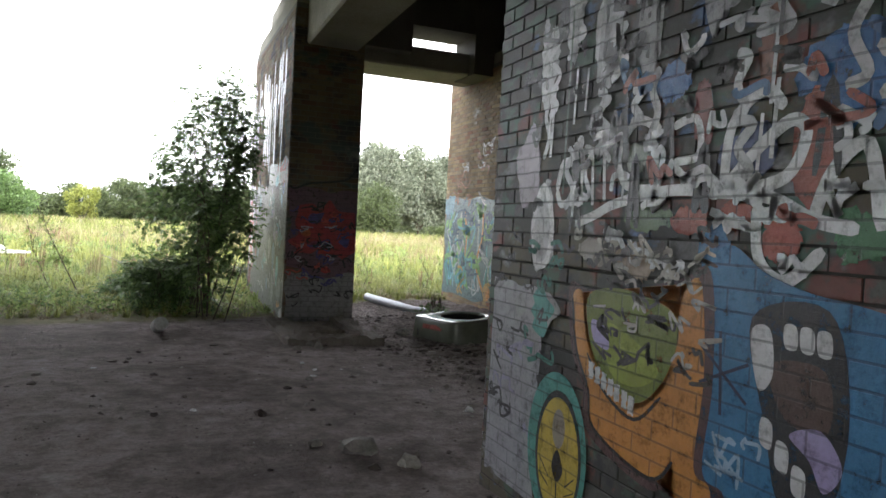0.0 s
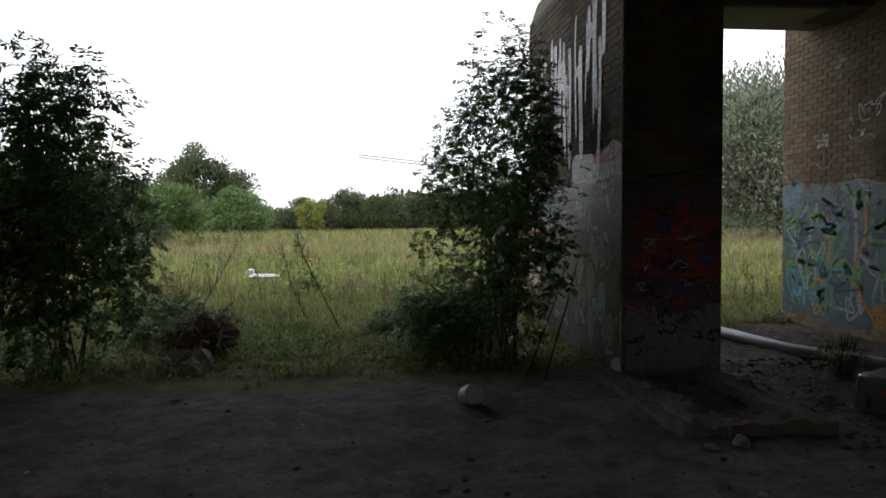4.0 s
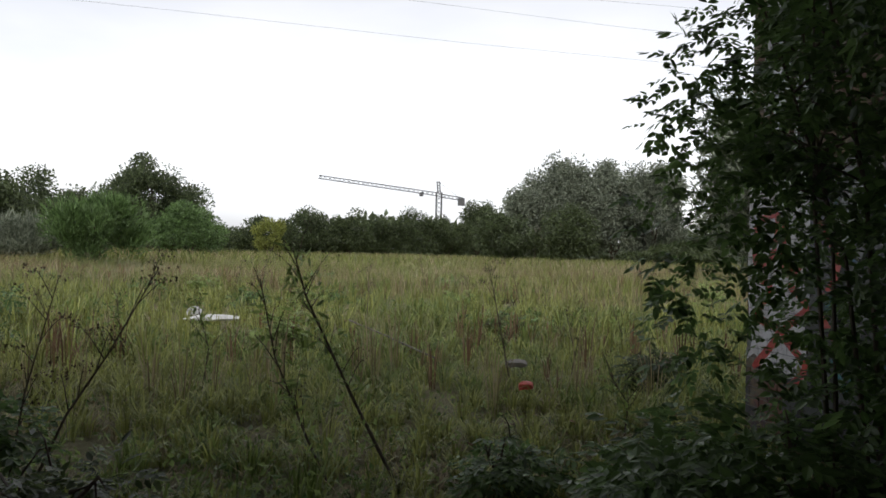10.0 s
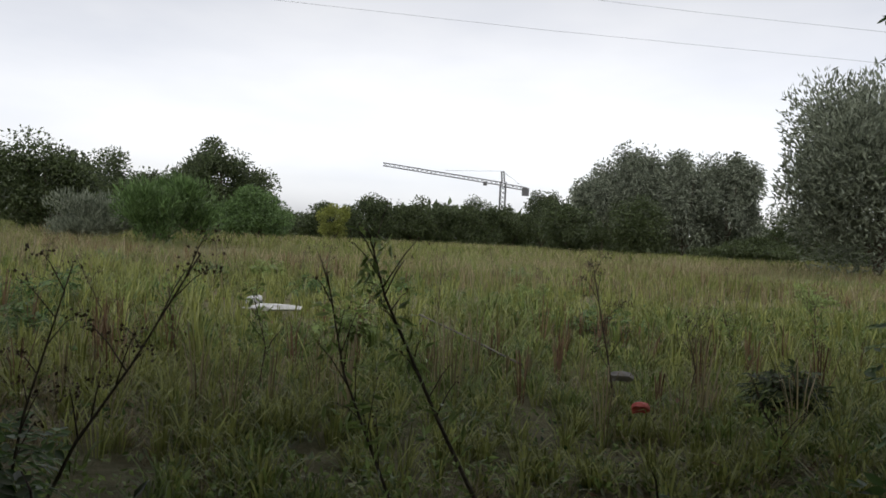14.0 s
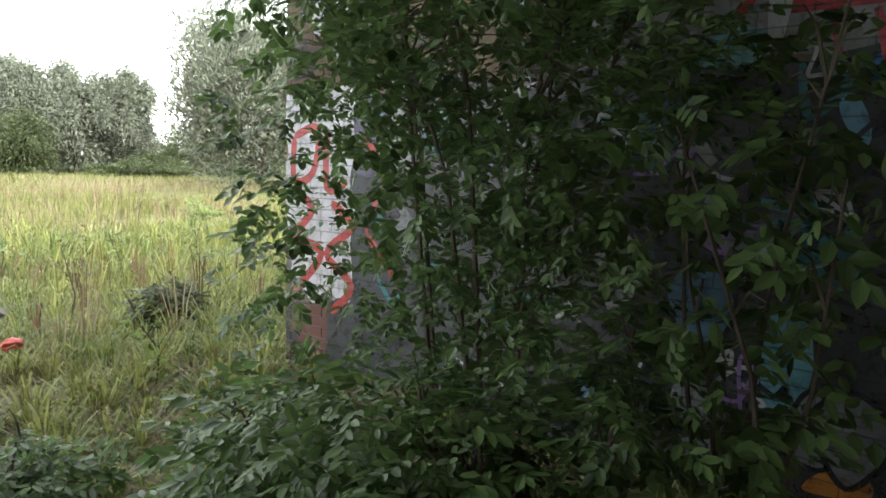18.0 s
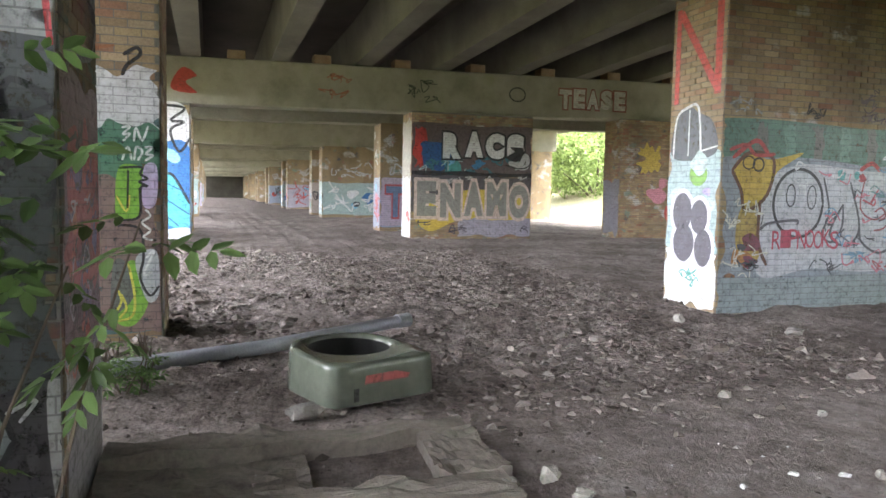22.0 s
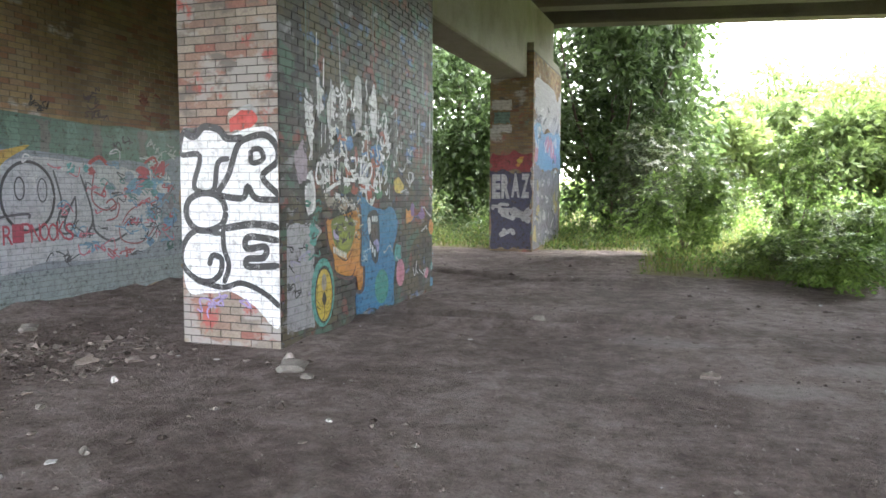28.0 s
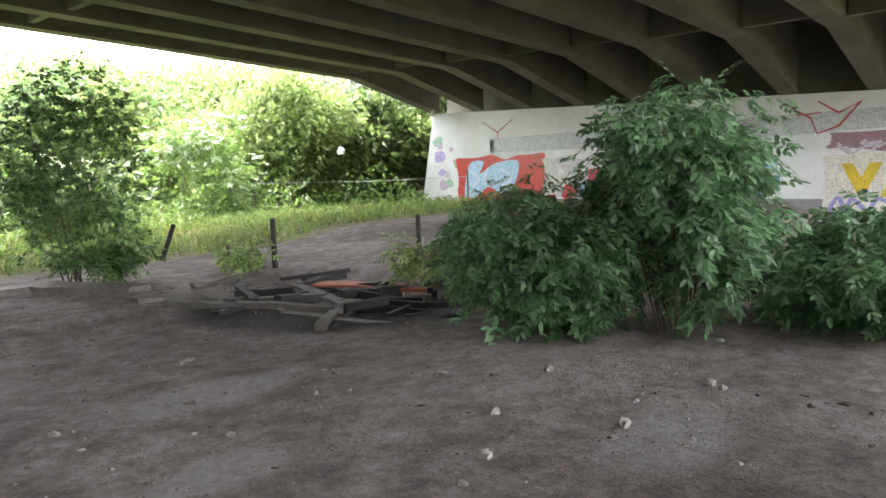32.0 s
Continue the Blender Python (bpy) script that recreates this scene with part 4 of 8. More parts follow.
def brick_material(name, tones, washes=(), island=True, joints=False):
    """Bricks in several tones, with faded washes of old paint laid over them: (colour, scale, threshold, seed)."""
    m, n, l, p = nodes_of(name)
    pos = position(n)
    if island:
        rnd = n.new("ShaderNodeNewGeometry").outputs["Random Per Island"]
    else:
        rnd = n.new("ShaderNodeObjectInfo").outputs["Random"]
    k = len(tones)
    col = ramp(n, l, rnd, [((i + 0.5) / k, c) for i, c in enumerate(tones)])
    fine = noise_tex(n, l, pos, 55.0, 5, 0.75)
    col = mix(n, l, 0.7, col, ramp(n, l, fine, [(0.25, (0.45, 0.45, 0.45)), (0.6, (1.1, 1.1, 1.1))]), "MULTIPLY")
    stain = noise_tex(n, l, pos, 0.9, 5, 0.6, (1, 1, 0.45))
    col = mix(n, l, 0.75, col, ramp(n, l, stain, [(0.32, (0.4, 0.38, 0.36)), (0.58, (1, 1, 1))]), "MULTIPLY")
    for c, scale, level, seed in washes:
        w = noise_tex(n, l, pos, scale, 5, 0.62, (1, 1, 1.0 + seed % 3 * 0.4))
        mp = w.node.inputs["Vector"].links[0].from_node
        mp.inputs["Location"].default_value = (seed * 3.1, seed * 1.7, seed * 5.3)
        col = mix(n, l, ramp(n, l, w, [(level, (0, 0, 0)), (level + 0.06, (0.85, 0.85, 0.85))]), col, c)
    if joints:
        jf = joint_factor(n, l)
        col = mix(n, l, jf, col, (0.12, 0.11, 0.10))
        bump(n, l, p, fine, 0.4, 0.004)
    else:
        bump(n, l, p, fine, 0.5, 0.004)
    l.new(col, p.inputs["Base Color"])
    p.inputs["Roughness"].default_value = 0.6 if "sprayed" in name else 0.85
    return m


STOCK = ((0.36, 0.27, 0.15), (0.30, 0.22, 0.13), (0.24, 0.17, 0.11), (0.40, 0.31, 0.19), (0.28, 0.14, 0.09), (0.33, 0.26, 0.17))
REDDISH = ((0.29, 0.25, 0.21), (0.28, 0.12, 0.095), (0.33, 0.29, 0.245), (0.23, 0.20, 0.18), (0.29, 0.165, 0.13), (0.32, 0.27, 0.225))
GREYED = ((0.075, 0.08, 0.066), (0.04, 0.04, 0.036), (0.11, 0.115, 0.105), (0.055, 0.062, 0.048), (0.075, 0.06, 0.05), (0.15, 0.15, 0.155))
SPRAY = (((0.10, 0.085, 0.05), 1.1, 0.50, 13), ((0.26, 0.26, 0.28), 1.6, 0.60, 1), ((0.07, 0.13, 0.10), 2.2, 0.54, 2), ((0.20, 0.07, 0.06), 2.6, 0.57, 3), ((0.04, 0.04, 0.045), 2.4, 0.55, 4), ((0.10, 0.17, 0.33), 2.3, 0.60, 5))
OLDPAINT = (((0.46, 0.45, 0.44), 1.2, 0.58, 7), ((0.16, 0.24, 0.20), 1.4, 0.61, 8), ((0.30, 0.11, 0.09), 1.8, 0.62, 9), ((0.08, 0.08, 0.10), 1.9, 0.61, 10))
FEW = (((0.45, 0.43, 0.40), 1.1, 0.64, 11), ((0.10, 0.09, 0.09), 1.4, 0.66, 12))
WEATHERED = (((0.30, 0.285, 0.275), 2.2, 0.50, 14), ((0.34, 0.08, 0.07), 2.8, 0.60, 15), ((0.13, 0.115, 0.11), 2.0, 0.54, 16))
# Stock tones at half brightness with darker washes, for the first north pier.
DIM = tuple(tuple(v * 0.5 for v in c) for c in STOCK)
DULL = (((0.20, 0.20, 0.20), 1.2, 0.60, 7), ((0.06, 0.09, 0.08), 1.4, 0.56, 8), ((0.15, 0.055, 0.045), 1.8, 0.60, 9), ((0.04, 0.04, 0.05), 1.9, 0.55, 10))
STYLES = {}
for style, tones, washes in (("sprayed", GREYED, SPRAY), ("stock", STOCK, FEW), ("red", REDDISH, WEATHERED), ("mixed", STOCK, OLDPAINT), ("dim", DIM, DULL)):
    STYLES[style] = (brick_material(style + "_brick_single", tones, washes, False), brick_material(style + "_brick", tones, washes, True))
FAR_BRICK = brick_material("far_brick", STOCK[:3], OLDPAINT, True, True)

bm = bmesh.new()
add_box(bm, -0.1075, 0.1075, -0.0325, 0.0325, -0.012, 0.008)
soften(bm, 0.003)
BRICKS = {}
for style, (single, joined) in STYLES.items():
    me = bpy.data.meshes.new("brick")
    bm.to_mesh(me)
    me.materials.append(single)
    BRICKS[style] = me
bm.free()


def face_frame(px, y0, y1, side):
    """Origin, direction to the right as one looks at the face, outward normal and width."""
    if side == "W":
        return Vector((px, y1, 0)), Vector((0, -1, 0)), Vector((-1, 0, 0)), y1 - y0
    if side == "N":
        return Vector((px + thick(px, y0), y1, 0)), Vector((-1, 0, 0)), Vector((0, 1, 0)), thick(px, y0)
    if side == "S":
        return Vector((px, y0, 0)), Vector((1, 0, 0)), Vector((0, -1, 0)), thick(px, y0)
    return Vector((px + thick(px, y0), y0, 0)), Vector((0, 1, 0)), Vector((1, 0, 0)), y1 - y0


def lay_bricks(rec, side, style, singles=None):
    """Bricks over one face of a pier: those within the range singles (z from, z to) are objects, the rest one mesh."""
    p, px, y0, y1, top = rec
    o, r, nrm, w = face_frame(px, y0, y1, side)
    rng = np.random.RandomState(int(abs(px * 7 + y0 * 13)) + ord(side))
    turn = Matrix((r, Vector((0, 0, 1)), nrm)).transposed().to_4x4()
    V, F = [], []
    step = r.x + r.y
    base = o.x + o.y
    for c in range(-2, int(top / 0.075)):
        zc = c * 0.075 + 0.0375
        shift = 0.1125 if c % 2 else 0.0
        s0 = min(base, base + step * w)
        k0 = int(math.floor((s0 - shift) / 0.225)) - 1
        for k in range(k0, k0 + int(w / 0.225) + 4):
            a, b = k * 0.225 + shift + 0.005, (k + 1) * 0.225 + shift - 0.005
            ua, ub = sorted(((a - base) * step, (b - base) * step))
            ua, ub = max(ua, 0.004), min(ub, w - 0.004)
            if ub - ua < 0.03:
                continue
            u, out = (ua + ub) / 2, rng.uniform(-0.0025, 0.0015)
            if singles and singles[0] <= zc <= singles[1]:
                ob = new("brick", BRICKS[style])
                ob.parent = p
                ob.matrix_basis = Matrix.Translation(o + r * u + Vector((0, 0, zc)) + nrm * out - p.location) @ turn @ Matrix.Diagonal(((ub - ua) / 0.215, 1, 1, 1))
                continue
            q = [o + r * uu + Vector((0, 0, zz)) + nrm * d - p.location for d in (-0.012, 0.008 + out) for uu, zz in ((ua, zc - 0.0325), (ub, zc - 0.0325), (ub, zc + 0.0325), (ua, zc + 0.0325))]
            i = len(V)
            V += q
            F += [(i + 4, i + 5, i + 6, i + 7), (i, i + 1, i + 5, i + 4), (i + 1, i + 2, i + 6, i + 5), (i + 2, i + 3, i + 7, i + 6), (i + 3, i, i + 4, i + 7)]
    ob = part_np("brickwork", [tuple(q) for q in V], F, STYLES[style][1], p)
    tagged(ob, kind="stuff")


# ---- spray paint: thin films on the faces ----
PAINTS = {}


def paint(rgb, gloss=0.36):
    key = tuple(round(v, 3) for v in rgb)
    if key not in PAINTS:
        m, n, l, p = nodes_of("spray_paint")
        pos = position(n)
        worn = noise_tex(n, l, pos, 7.0, 6, 0.7)
        fine = noise_tex(n, l, pos, 80.0, 4, 0.7)
        col = mix(n, l, 0.75, rgb, ramp(n, l, worn, [(0.28, (0.62, 0.6, 0.58)), (0.6, (1.0, 1.0, 1.0))]), "MULTIPLY")
        jf = joint_factor(n, l)
        col = mix(n, l, jf, col, tuple(v * 0.5 + 0.012 for v in rgb))
        l.new(col, p.inputs["Base Color"])
        shift = n.new("ShaderNodeVectorMath")
        shift.inputs[1].default_value = (len(PAINTS) * 1.37, len(PAINTS) * 0.71, len(PAINTS) * 2.3)
        l.new(pos, shift.inputs[0])
        flake = noise_tex(n, l, shift.outputs[0], 14.0, 9, 0.8)
        l.new(ramp(n, l, flake, [(0.28, (0.25, 0.25, 0.25)), (0.5, (0.97, 0.97, 0.97))]), p.inputs["Alpha"])
        p.inputs["Roughness"].default_value = gloss
        inv = n.new("ShaderNodeMath")
        inv.operation = "MULTIPLY_ADD"
        l.new(jf, inv.inputs[0])
        inv.inputs[1].default_value = -4.0
        l.new(fine, inv.inputs[2])
        bump(n, l, p, inv.outputs[0], 0.6, 0.005)
        PAINTS[key] = m
    return PAINTS[key]


class Canvas:
    """A face to paint on: u metres to the right and v metres up from its lower left corner, as one looks at it."""

    def __init__(self, owner, o, r, nrm, width, lift=0.0105):
        self.owner, self.o, self.r, self.n, self.w, self.lift, self.layer, self.shear = owner, o, r, nrm, width, lift, 0, False
        self.rng = np.random.RandomState(int(abs(o.x * 31 + o.y * 17 + nrm.x * 5 + nrm.y * 3)) + 3)

    def place(self, u, v, lift):
        if self.shear:
            u, v = 0.0713 + 1.0615 * u + 0.009 * v, 0.069 - 0.0332 * u + 1.0518 * v
            u, v = min(max(u, 0.004), self.w - 0.004), max(v, 0.02)
        return self.o + self.r * u + Vector((0, 0, v)) + self.n * lift - self.owner.location

    def film(self, name, pts, faces, rgb, label="", step=True):
        if step:
            self.layer += 1
        lift = self.lift + 0.00006 * self.layer
        V = [tuple(self.place(min(max(u, 0.004), self.w - 0.004), v, lift)) for u, v in pts]
        me = bpy.data.meshes.new(name)
        me.from_pydata(V, [], faces)
        me.materials.append(paint(rgb))
        ob = new(name, me)
        ob.parent = self.owner
        if label:
            tagged(ob, label)
        return ob

    def blob(self, pts, rgb, name="painted_patch", label="", rough=0.0):
        """A closed rounded shape through pts."""
        k = len(pts)
        out = []
        for i in range(k):
            p0, p1, p2, p3 = (np.array(pts[(i + j) % k], float) for j in (-1, 0, 1, 2))
            for t in np.linspace(0, 1, 7)[:-1]:
                q = 0.5 * (2 * p1 + (p2 - p0) * t + (2 * p0 - 5 * p1 + 4 * p2 - p3) * t * t + (3 * p1 - p0 - 3 * p2 + p3) * t ** 3)
                out.append(q + self.rng.normal(size=2) * rough)
        bm = bmesh.new()
        f = bm.faces.new([bm.verts.new((q[0], q[1], 0)) for q in out])
        bmesh.ops.triangulate(bm, faces=[f])
        bm.verts.index_update()
        V, F = [(v.co.x, v.co.y) for v in bm.verts], [[v.index for v in g.verts] for g in bm.faces]
        bm.free()
        return self.film(name, V, F, rgb, label)

    def rect(self, u0, u1, v0, v1, rgb, rough=0.03, name="painted_patch", label=""):
        k = 7
        edge = [(u0 + (u1 - u0) * i / k, v0 + self.rng.normal() * rough) for i in range(k)] + [(u1 + self.rng.normal() * rough, v0 + (v1 - v0) * i / k) for i in range(k)]
        edge += [(u1 + (u0 - u1) * i / k, v1 + self.rng.normal() * rough) for i in range(k)] + [(u0 + self.rng.normal() * rough, v1 + (v0 - v1) * i / k) for i in range(k)]
        return self.blob(edge, rgb, name, label)

    def ribbon(self, pts, width, V, F, curve=True):
        q = [np.array(p, float) for p in pts]
        if curve and len(q) > 2:
            out = []
            for i in range(len(q) - 1):
                p0, p1, p2, p3 = q[max(i - 1, 0)], q[i], q[i + 1], q[min(i + 2, len(q) - 1)]
                for t in np.linspace(0, 1, 6)[:-1]:
                    out.append(0.5 * (2 * p1 + (p2 - p0) * t + (2 * p0 - 5 * p1 + 4 * p2 - p3) * t * t + (3 * p1 - p0 - 3 * p2 + p3) * t ** 3))
            q = out + [q[-1]]
        base = len(V)
        for i, c in enumerate(q):
            d = q[min(i + 1, len(q) - 1)] - q[max(i - 1, 0)]
            d = d / max(np.hypot(*d), 1e-6)
            s = np.array((-d[1], d[0])) * width / 2 * (0.55 if i in (0, len(q) - 1) else 1)
            V += [tuple(c + s), tuple(c - s)]
        for i in range(len(q) - 1):
            a = base + 2 * i
            F.append((a, a + 1, a + 3, a + 2))

    def lines(self, strokes, width, rgb, name="painted_outline", label="", curve=True):
        self.layer += 1
        for st in strokes:
            V, F = [], []
            self.ribbon(st, width * self.rng.uniform(0.85, 1.15), V, F, curve)
            ob = self.film(name, V, F, rgb, label, False)
            ob.location = self.n * self.rng.uniform(0, 0.00005)
        return ob

    def ring(self, u, v, ru, rv, width, rgb, name="painted_outline"):
        return self.lines([[(u + ru * math.cos(a), v + rv * math.sin(a)) for a in np.linspace(0, 6.283, 13)]], width, rgb, name)

    def oval(self, u, v, ru, rv, rgb, name="painted_patch"):
        return self.blob([(u + ru * math.cos(a), v + rv * math.sin(a)) for a in np.linspace(0, 6.283, 11)[:-1]], rgb, name)

    def scribble(self, k, u0, u1, v0, v1, rgb, size=0.25, width=0.02, name="painted_tag"):
        """Loose looping marks that cannot be read."""
        st = []
        for _ in range(k):
            c = np.array((self.rng.uniform(u0, u1), self.rng.uniform(v0, v1)))
            n = self.rng.randint(4, 9)
            st.append([tuple(c + self.rng.normal(size=2) * size * (0.6, 0.5) + np.array((size * (i / n - 0.5) * 2, 0))) for i in range(n)])
        return self.lines(st, width, rgb, name)

    def daubs(self, k, u0, u1, v0, v1, colours, size, name="painted_patch"):
        for _ in range(k):
            c = (self.rng.uniform(u0, u1), self.rng.uniform(v0, v1))
            s = size * self.rng.uniform(0.5, 1.3)
            n = 8
            self.blob([(c[0] + s * math.cos(6.283 * i / n) * self.rng.uniform(0.45, 1.1), c[1] + s * 0.8 * math.sin(6.283 * i / n) * self.rng.uniform(0.45, 1.1)) for i in range(n)], colours[self.rng.randint(len(colours))], name)

    def letters(self, word, u0, u1, v0, v1, fill, outline, fat=0.05, edge=0.05, bounce=0.06):
        """Fat painted letters across a box: an outline film and a fill film for each letter."""
        k = len(word)
        cell = (u1 - u0) / k
        for i, ch in enumerate(word):
            dv = self.rng.uniform(-bounce, bounce)
            for j, (extra, rgb) in enumerate(((fat + edge, outline), (fat, fill))):
                cu = bpy.data.curves.new("letter", "FONT")
                cu.body, cu.offset, cu.resolution_u = ch, extra, 4
                t = bpy.data.objects.new("letter", cu)
                scene.collection.objects.link(t)
                me = bpy.data.meshes.new_from_object(t)
                bpy.data.objects.remove(t)
                bpy.data.curves.remove(cu)
                co = [(v.co.x, v.co.y) for v in me.vertices]
                polys = [list(f.vertices) for f in me.polygons]
                bpy.data.meshes.remove(me)
                if not co:
                    continue
                if j == 0:
                    xs, ys = [c[0] for c in co], [c[1] for c in co]
                    su, sv = cell * 1.06 / (max(xs) - min(xs)), (v1 - v0) / (max(ys) - min(ys))
                    x0, yb = min(xs), min(ys)
                self.film("painted_letter" if j else "letter_outline", [(u0 + cell * i - cell * 0.03 + (a - x0) * su, v0 + dv + (b - yb) * sv) for a, b in co], polys, rgb)


WHITE, BLACK, RED, PINK, BLUE, SKY, TEAL, GREEN, LIME = (0.72, 0.73, 0.75), (0.025, 0.025, 0.03), (0.48, 0.06, 0.05), (0.62, 0.25, 0.33), (0.04, 0.16, 0.42), (0.20, 0.47, 0.68), (0.09, 0.34, 0.31), (0.07, 0.22, 0.10), (0.20, 0.42, 0.06)
ORANGE, YELLOW, PURPLE, LILAC, GREY, SILVER, DARK, BROWN, CREAM = (0.62, 0.27, 0.06), (0.62, 0.46, 0.08), (0.16, 0.08, 0.28), (0.42, 0.36, 0.62), (0.33, 0.34, 0.35), (0.48, 0.48, 0.47), (0.07, 0.075, 0.09), (0.22, 0.12, 0.07), (0.60, 0.55, 0.47)


def canvas(rec, side):
    o, r, nrm, w = face_frame(rec[1], rec[2], rec[3], side)
    return Canvas(rec[0], o, r, nrm, w)


def find(px, y1):
    return next(q for q in piers if abs(q[1] - px) < 0.01 and abs(q[3] - y1) < 0.01)


NPA, SPA, SSA, NPB, SPB, SSB = find(0, 14.35), find(0, 3.73), find(0, -8.0), find(3.94, 14.1), find(4.36, 3.73), find(4.36, -8.0)
NPC, SPC, SSC = find(18.88, 14.2), find(18.88, 3.73), find(18.88, -3.75)
for rec, label in ((NPA, "brick bridge pier with red and white graffiti, bush before it"), (SPA, "brick bridge pier with black and white letters and a bright mural"), (SSA, "brick bridge pier with purple and white letters"),
                   (NPB, "brick bridge pier with a teal band of graffiti"), (SPB, "brick bridge pier with a long blue-grey mural"), (SPC, "brick bridge pier with large grey letters")):
    tagged(rec[0], label)

# middle pier of the first bent: long west face
SPA[0].children[0].data.materials[0] = two_tone("black_mortar", (0.025, 0.024, 0.022), (0.06, 0.057, 0.052), 3.0, 0.95, 50.0, 0.3)
c = canvas(SPA, "W")
c.shear = True
PALE = (0.55, 0.56, 0.59)
for u, v, su, sv, k in ((0.42, 2.1, 0.08, 0.22, PALE), (0.62, 2.25, 0.07, 0.18, PALE), (0.9, 2.15, 0.1, 0.25, PALE), (1.15, 2.2, 0.09, 0.28, (0.4, 0.4, 0.42)), (1.5, 2.35, 0.1, 0.35, (0.36, 0.36, 0.38)), (1.9, 2.3, 0.12, 0.3, PALE), (1.3, 1.88, 0.09, 0.08, BLUE), (1.98, 1.82, 0.14, 0.14, BLUE),
                        (1.72, 1.95, 0.05, 0.16, (0.26, 0.10, 0.06)), (1.45, 1.75, 0.05, 0.12, (0.26, 0.07, 0.06)), (1.88, 1.62, 0.08, 0.18, (0.34, 0.08, 0.05)), (1.65, 1.62, 0.12, 0.09, (0.09, 0.12, 0.25)), (1.12, 1.62, 0.06, 0.06, (0.22, 0.26, 0.2)), (1.2, 1.4, 0.14, 0.045, (0.10, 0.17, 0.07)),
                        (1.42, 1.4, 0.09, 0.05, (0.36, 0.07, 0.04)), (1.63, 1.42, 0.09, 0.045, (0.36, 0.07, 0.04)), (1.8, 1.36, 0.08, 0.07, (0.42, 0.08, 0.05)), (1.55, 1.28, 0.07, 0.1, (0.07, 0.20, 0.40)), (0.3, 1.6, 0.14, 0.2, (0.30, 0.24, 0.30)), (0.46, 1.32, 0.1, 0.2, PALE), (2.06, 1.38, 0.1, 0.07, GREEN), (0.9, 1.25, 0.12, 0.06, (0.34, 0.3, 0.26)), (1.15, 1.24, 0.12, 0.07, (0.40, 0.30, 0.22))):
    c.blob([(u + su * math.cos(6.283 * i / 9) * c.rng.uniform(0.7, 1.2), v + sv * math.sin(6.283 * i / 9) * c.rng.uniform(0.7, 1.2)) for i in range(9)], k, rough=0.006)
c.lines([[(0.40, 1.15), (0.36, 1.35), (0.44, 1.52), (0.53, 1.36), (0.50, 1.18), (0.40, 1.15)], [(0.56, 1.5), (0.6, 1.62), (0.7, 1.6), (0.7, 1.48), (0.6, 1.44), (0.56, 1.5)], [(0.74, 1.66), (0.76, 1.44)], [(0.82, 1.68), (0.84, 1.44)], [(0.9, 1.68), (0.92, 1.46)],
         [(1.24, 1.72), (1.1, 1.76), (1.0, 1.64), (1.06, 1.52), (1.24, 1.52), (1.2, 1.66)], [(1.3, 1.72), (1.42, 1.74), (1.44, 1.62), (1.32, 1.6)], [(1.3, 1.6), (1.42, 1.52), (1.54, 1.48)], [(1.56, 1.48), (1.58, 1.7), (1.7, 1.8), (1.78, 1.74)],
         [(1.56, 1.5), (1.66, 1.6), (1.8, 1.7), (1.86, 1.66), (1.8, 1.54), (1.62, 1.5)], [(0.72, 1.36), (0.86, 1.4), (1.0, 1.45), (1.3, 1.5), (1.55, 1.495), (1.75, 1.48), (1.9, 1.42), (2.04, 1.4)], [(1.7, 1.46), (1.72, 1.3), (1.82, 1.24), (1.94, 1.34)], [(1.9, 1.42), (1.95, 1.55), (2.05, 1.62), (2.1, 1.4)]], 0.036, (0.82, 0.83, 0.85), "painted_tag")
for k in range(70):
    u, v, tall = c.rng.uniform(0.35, 2.6), c.rng.triangular(1.25, 1.5, 2.6), c.rng.uniform(0.12, 0.3)
    wide, tone = c.rng.uniform(0.03, 0.1), ((0.72, 0.73, 0.76), (0.55, 0.56, 0.59), (0.03, 0.03, 0.034), (0.66, 0.67, 0.7))[k % 4]
    shape = ([(u, v), (u + 0.01, v + tall)], [(u, v + tall), (u + wide, v + tall * 0.9), (u + wide * 0.2, v + tall * 0.5), (u + wide, v + tall * 0.1), (u, v)], [(u, v), (u + wide * 0.5, v + tall), (u + wide, v)], [(u + wide, v + tall), (u, v + tall * 0.7), (u + wide, v + tall * 0.35), (u, v)])[k % 4 if k % 3 else (k // 3) % 4]
    c.lines([shape], c.rng.uniform(0.022, 0.042), tone, "painted_tag")
c.scribble(34, 0.7, 2.4, 1.22, 1.8, (0.74, 0.75, 0.78), 0.05, 0.026)
c.scribble(14, 0.7, 2.4, 1.8, 2.5, (0.62, 0.63, 0.66), 0.05, 0.024)
c.scribble(16, 0.2, 1.0, 1.2, 2.3, (0.05, 0.05, 0.055), 0.045, 0.022)
c.scribble(16, 0.9, 2.3, 1.55, 2.6, (0.05, 0.048, 0.045), 0.05, 0.026)
c.scribble(10, 2.2, 3.9, 1.5, 2.6, (0.36, 0.37, 0.4), 0.06, 0.022)
c.scribble(12, 0.75, 1.6, 1.1, 1.34, (0.07, 0.06, 0.06), 0.05, 0.018)
c.scribble(10, 0.75, 1.6, 1.12, 1.34, (0.5, 0.46, 0.4), 0.05, 0.016)
c.scribble(6, 0.9, 2.3, 1.5, 2.1, (0.08, 0.18, 0.36), 0.06, 0.03)
c.scribble(6, 0.9, 2.3, 1.3, 2.1, (0.34, 0.08, 0.05), 0.06, 0.03)
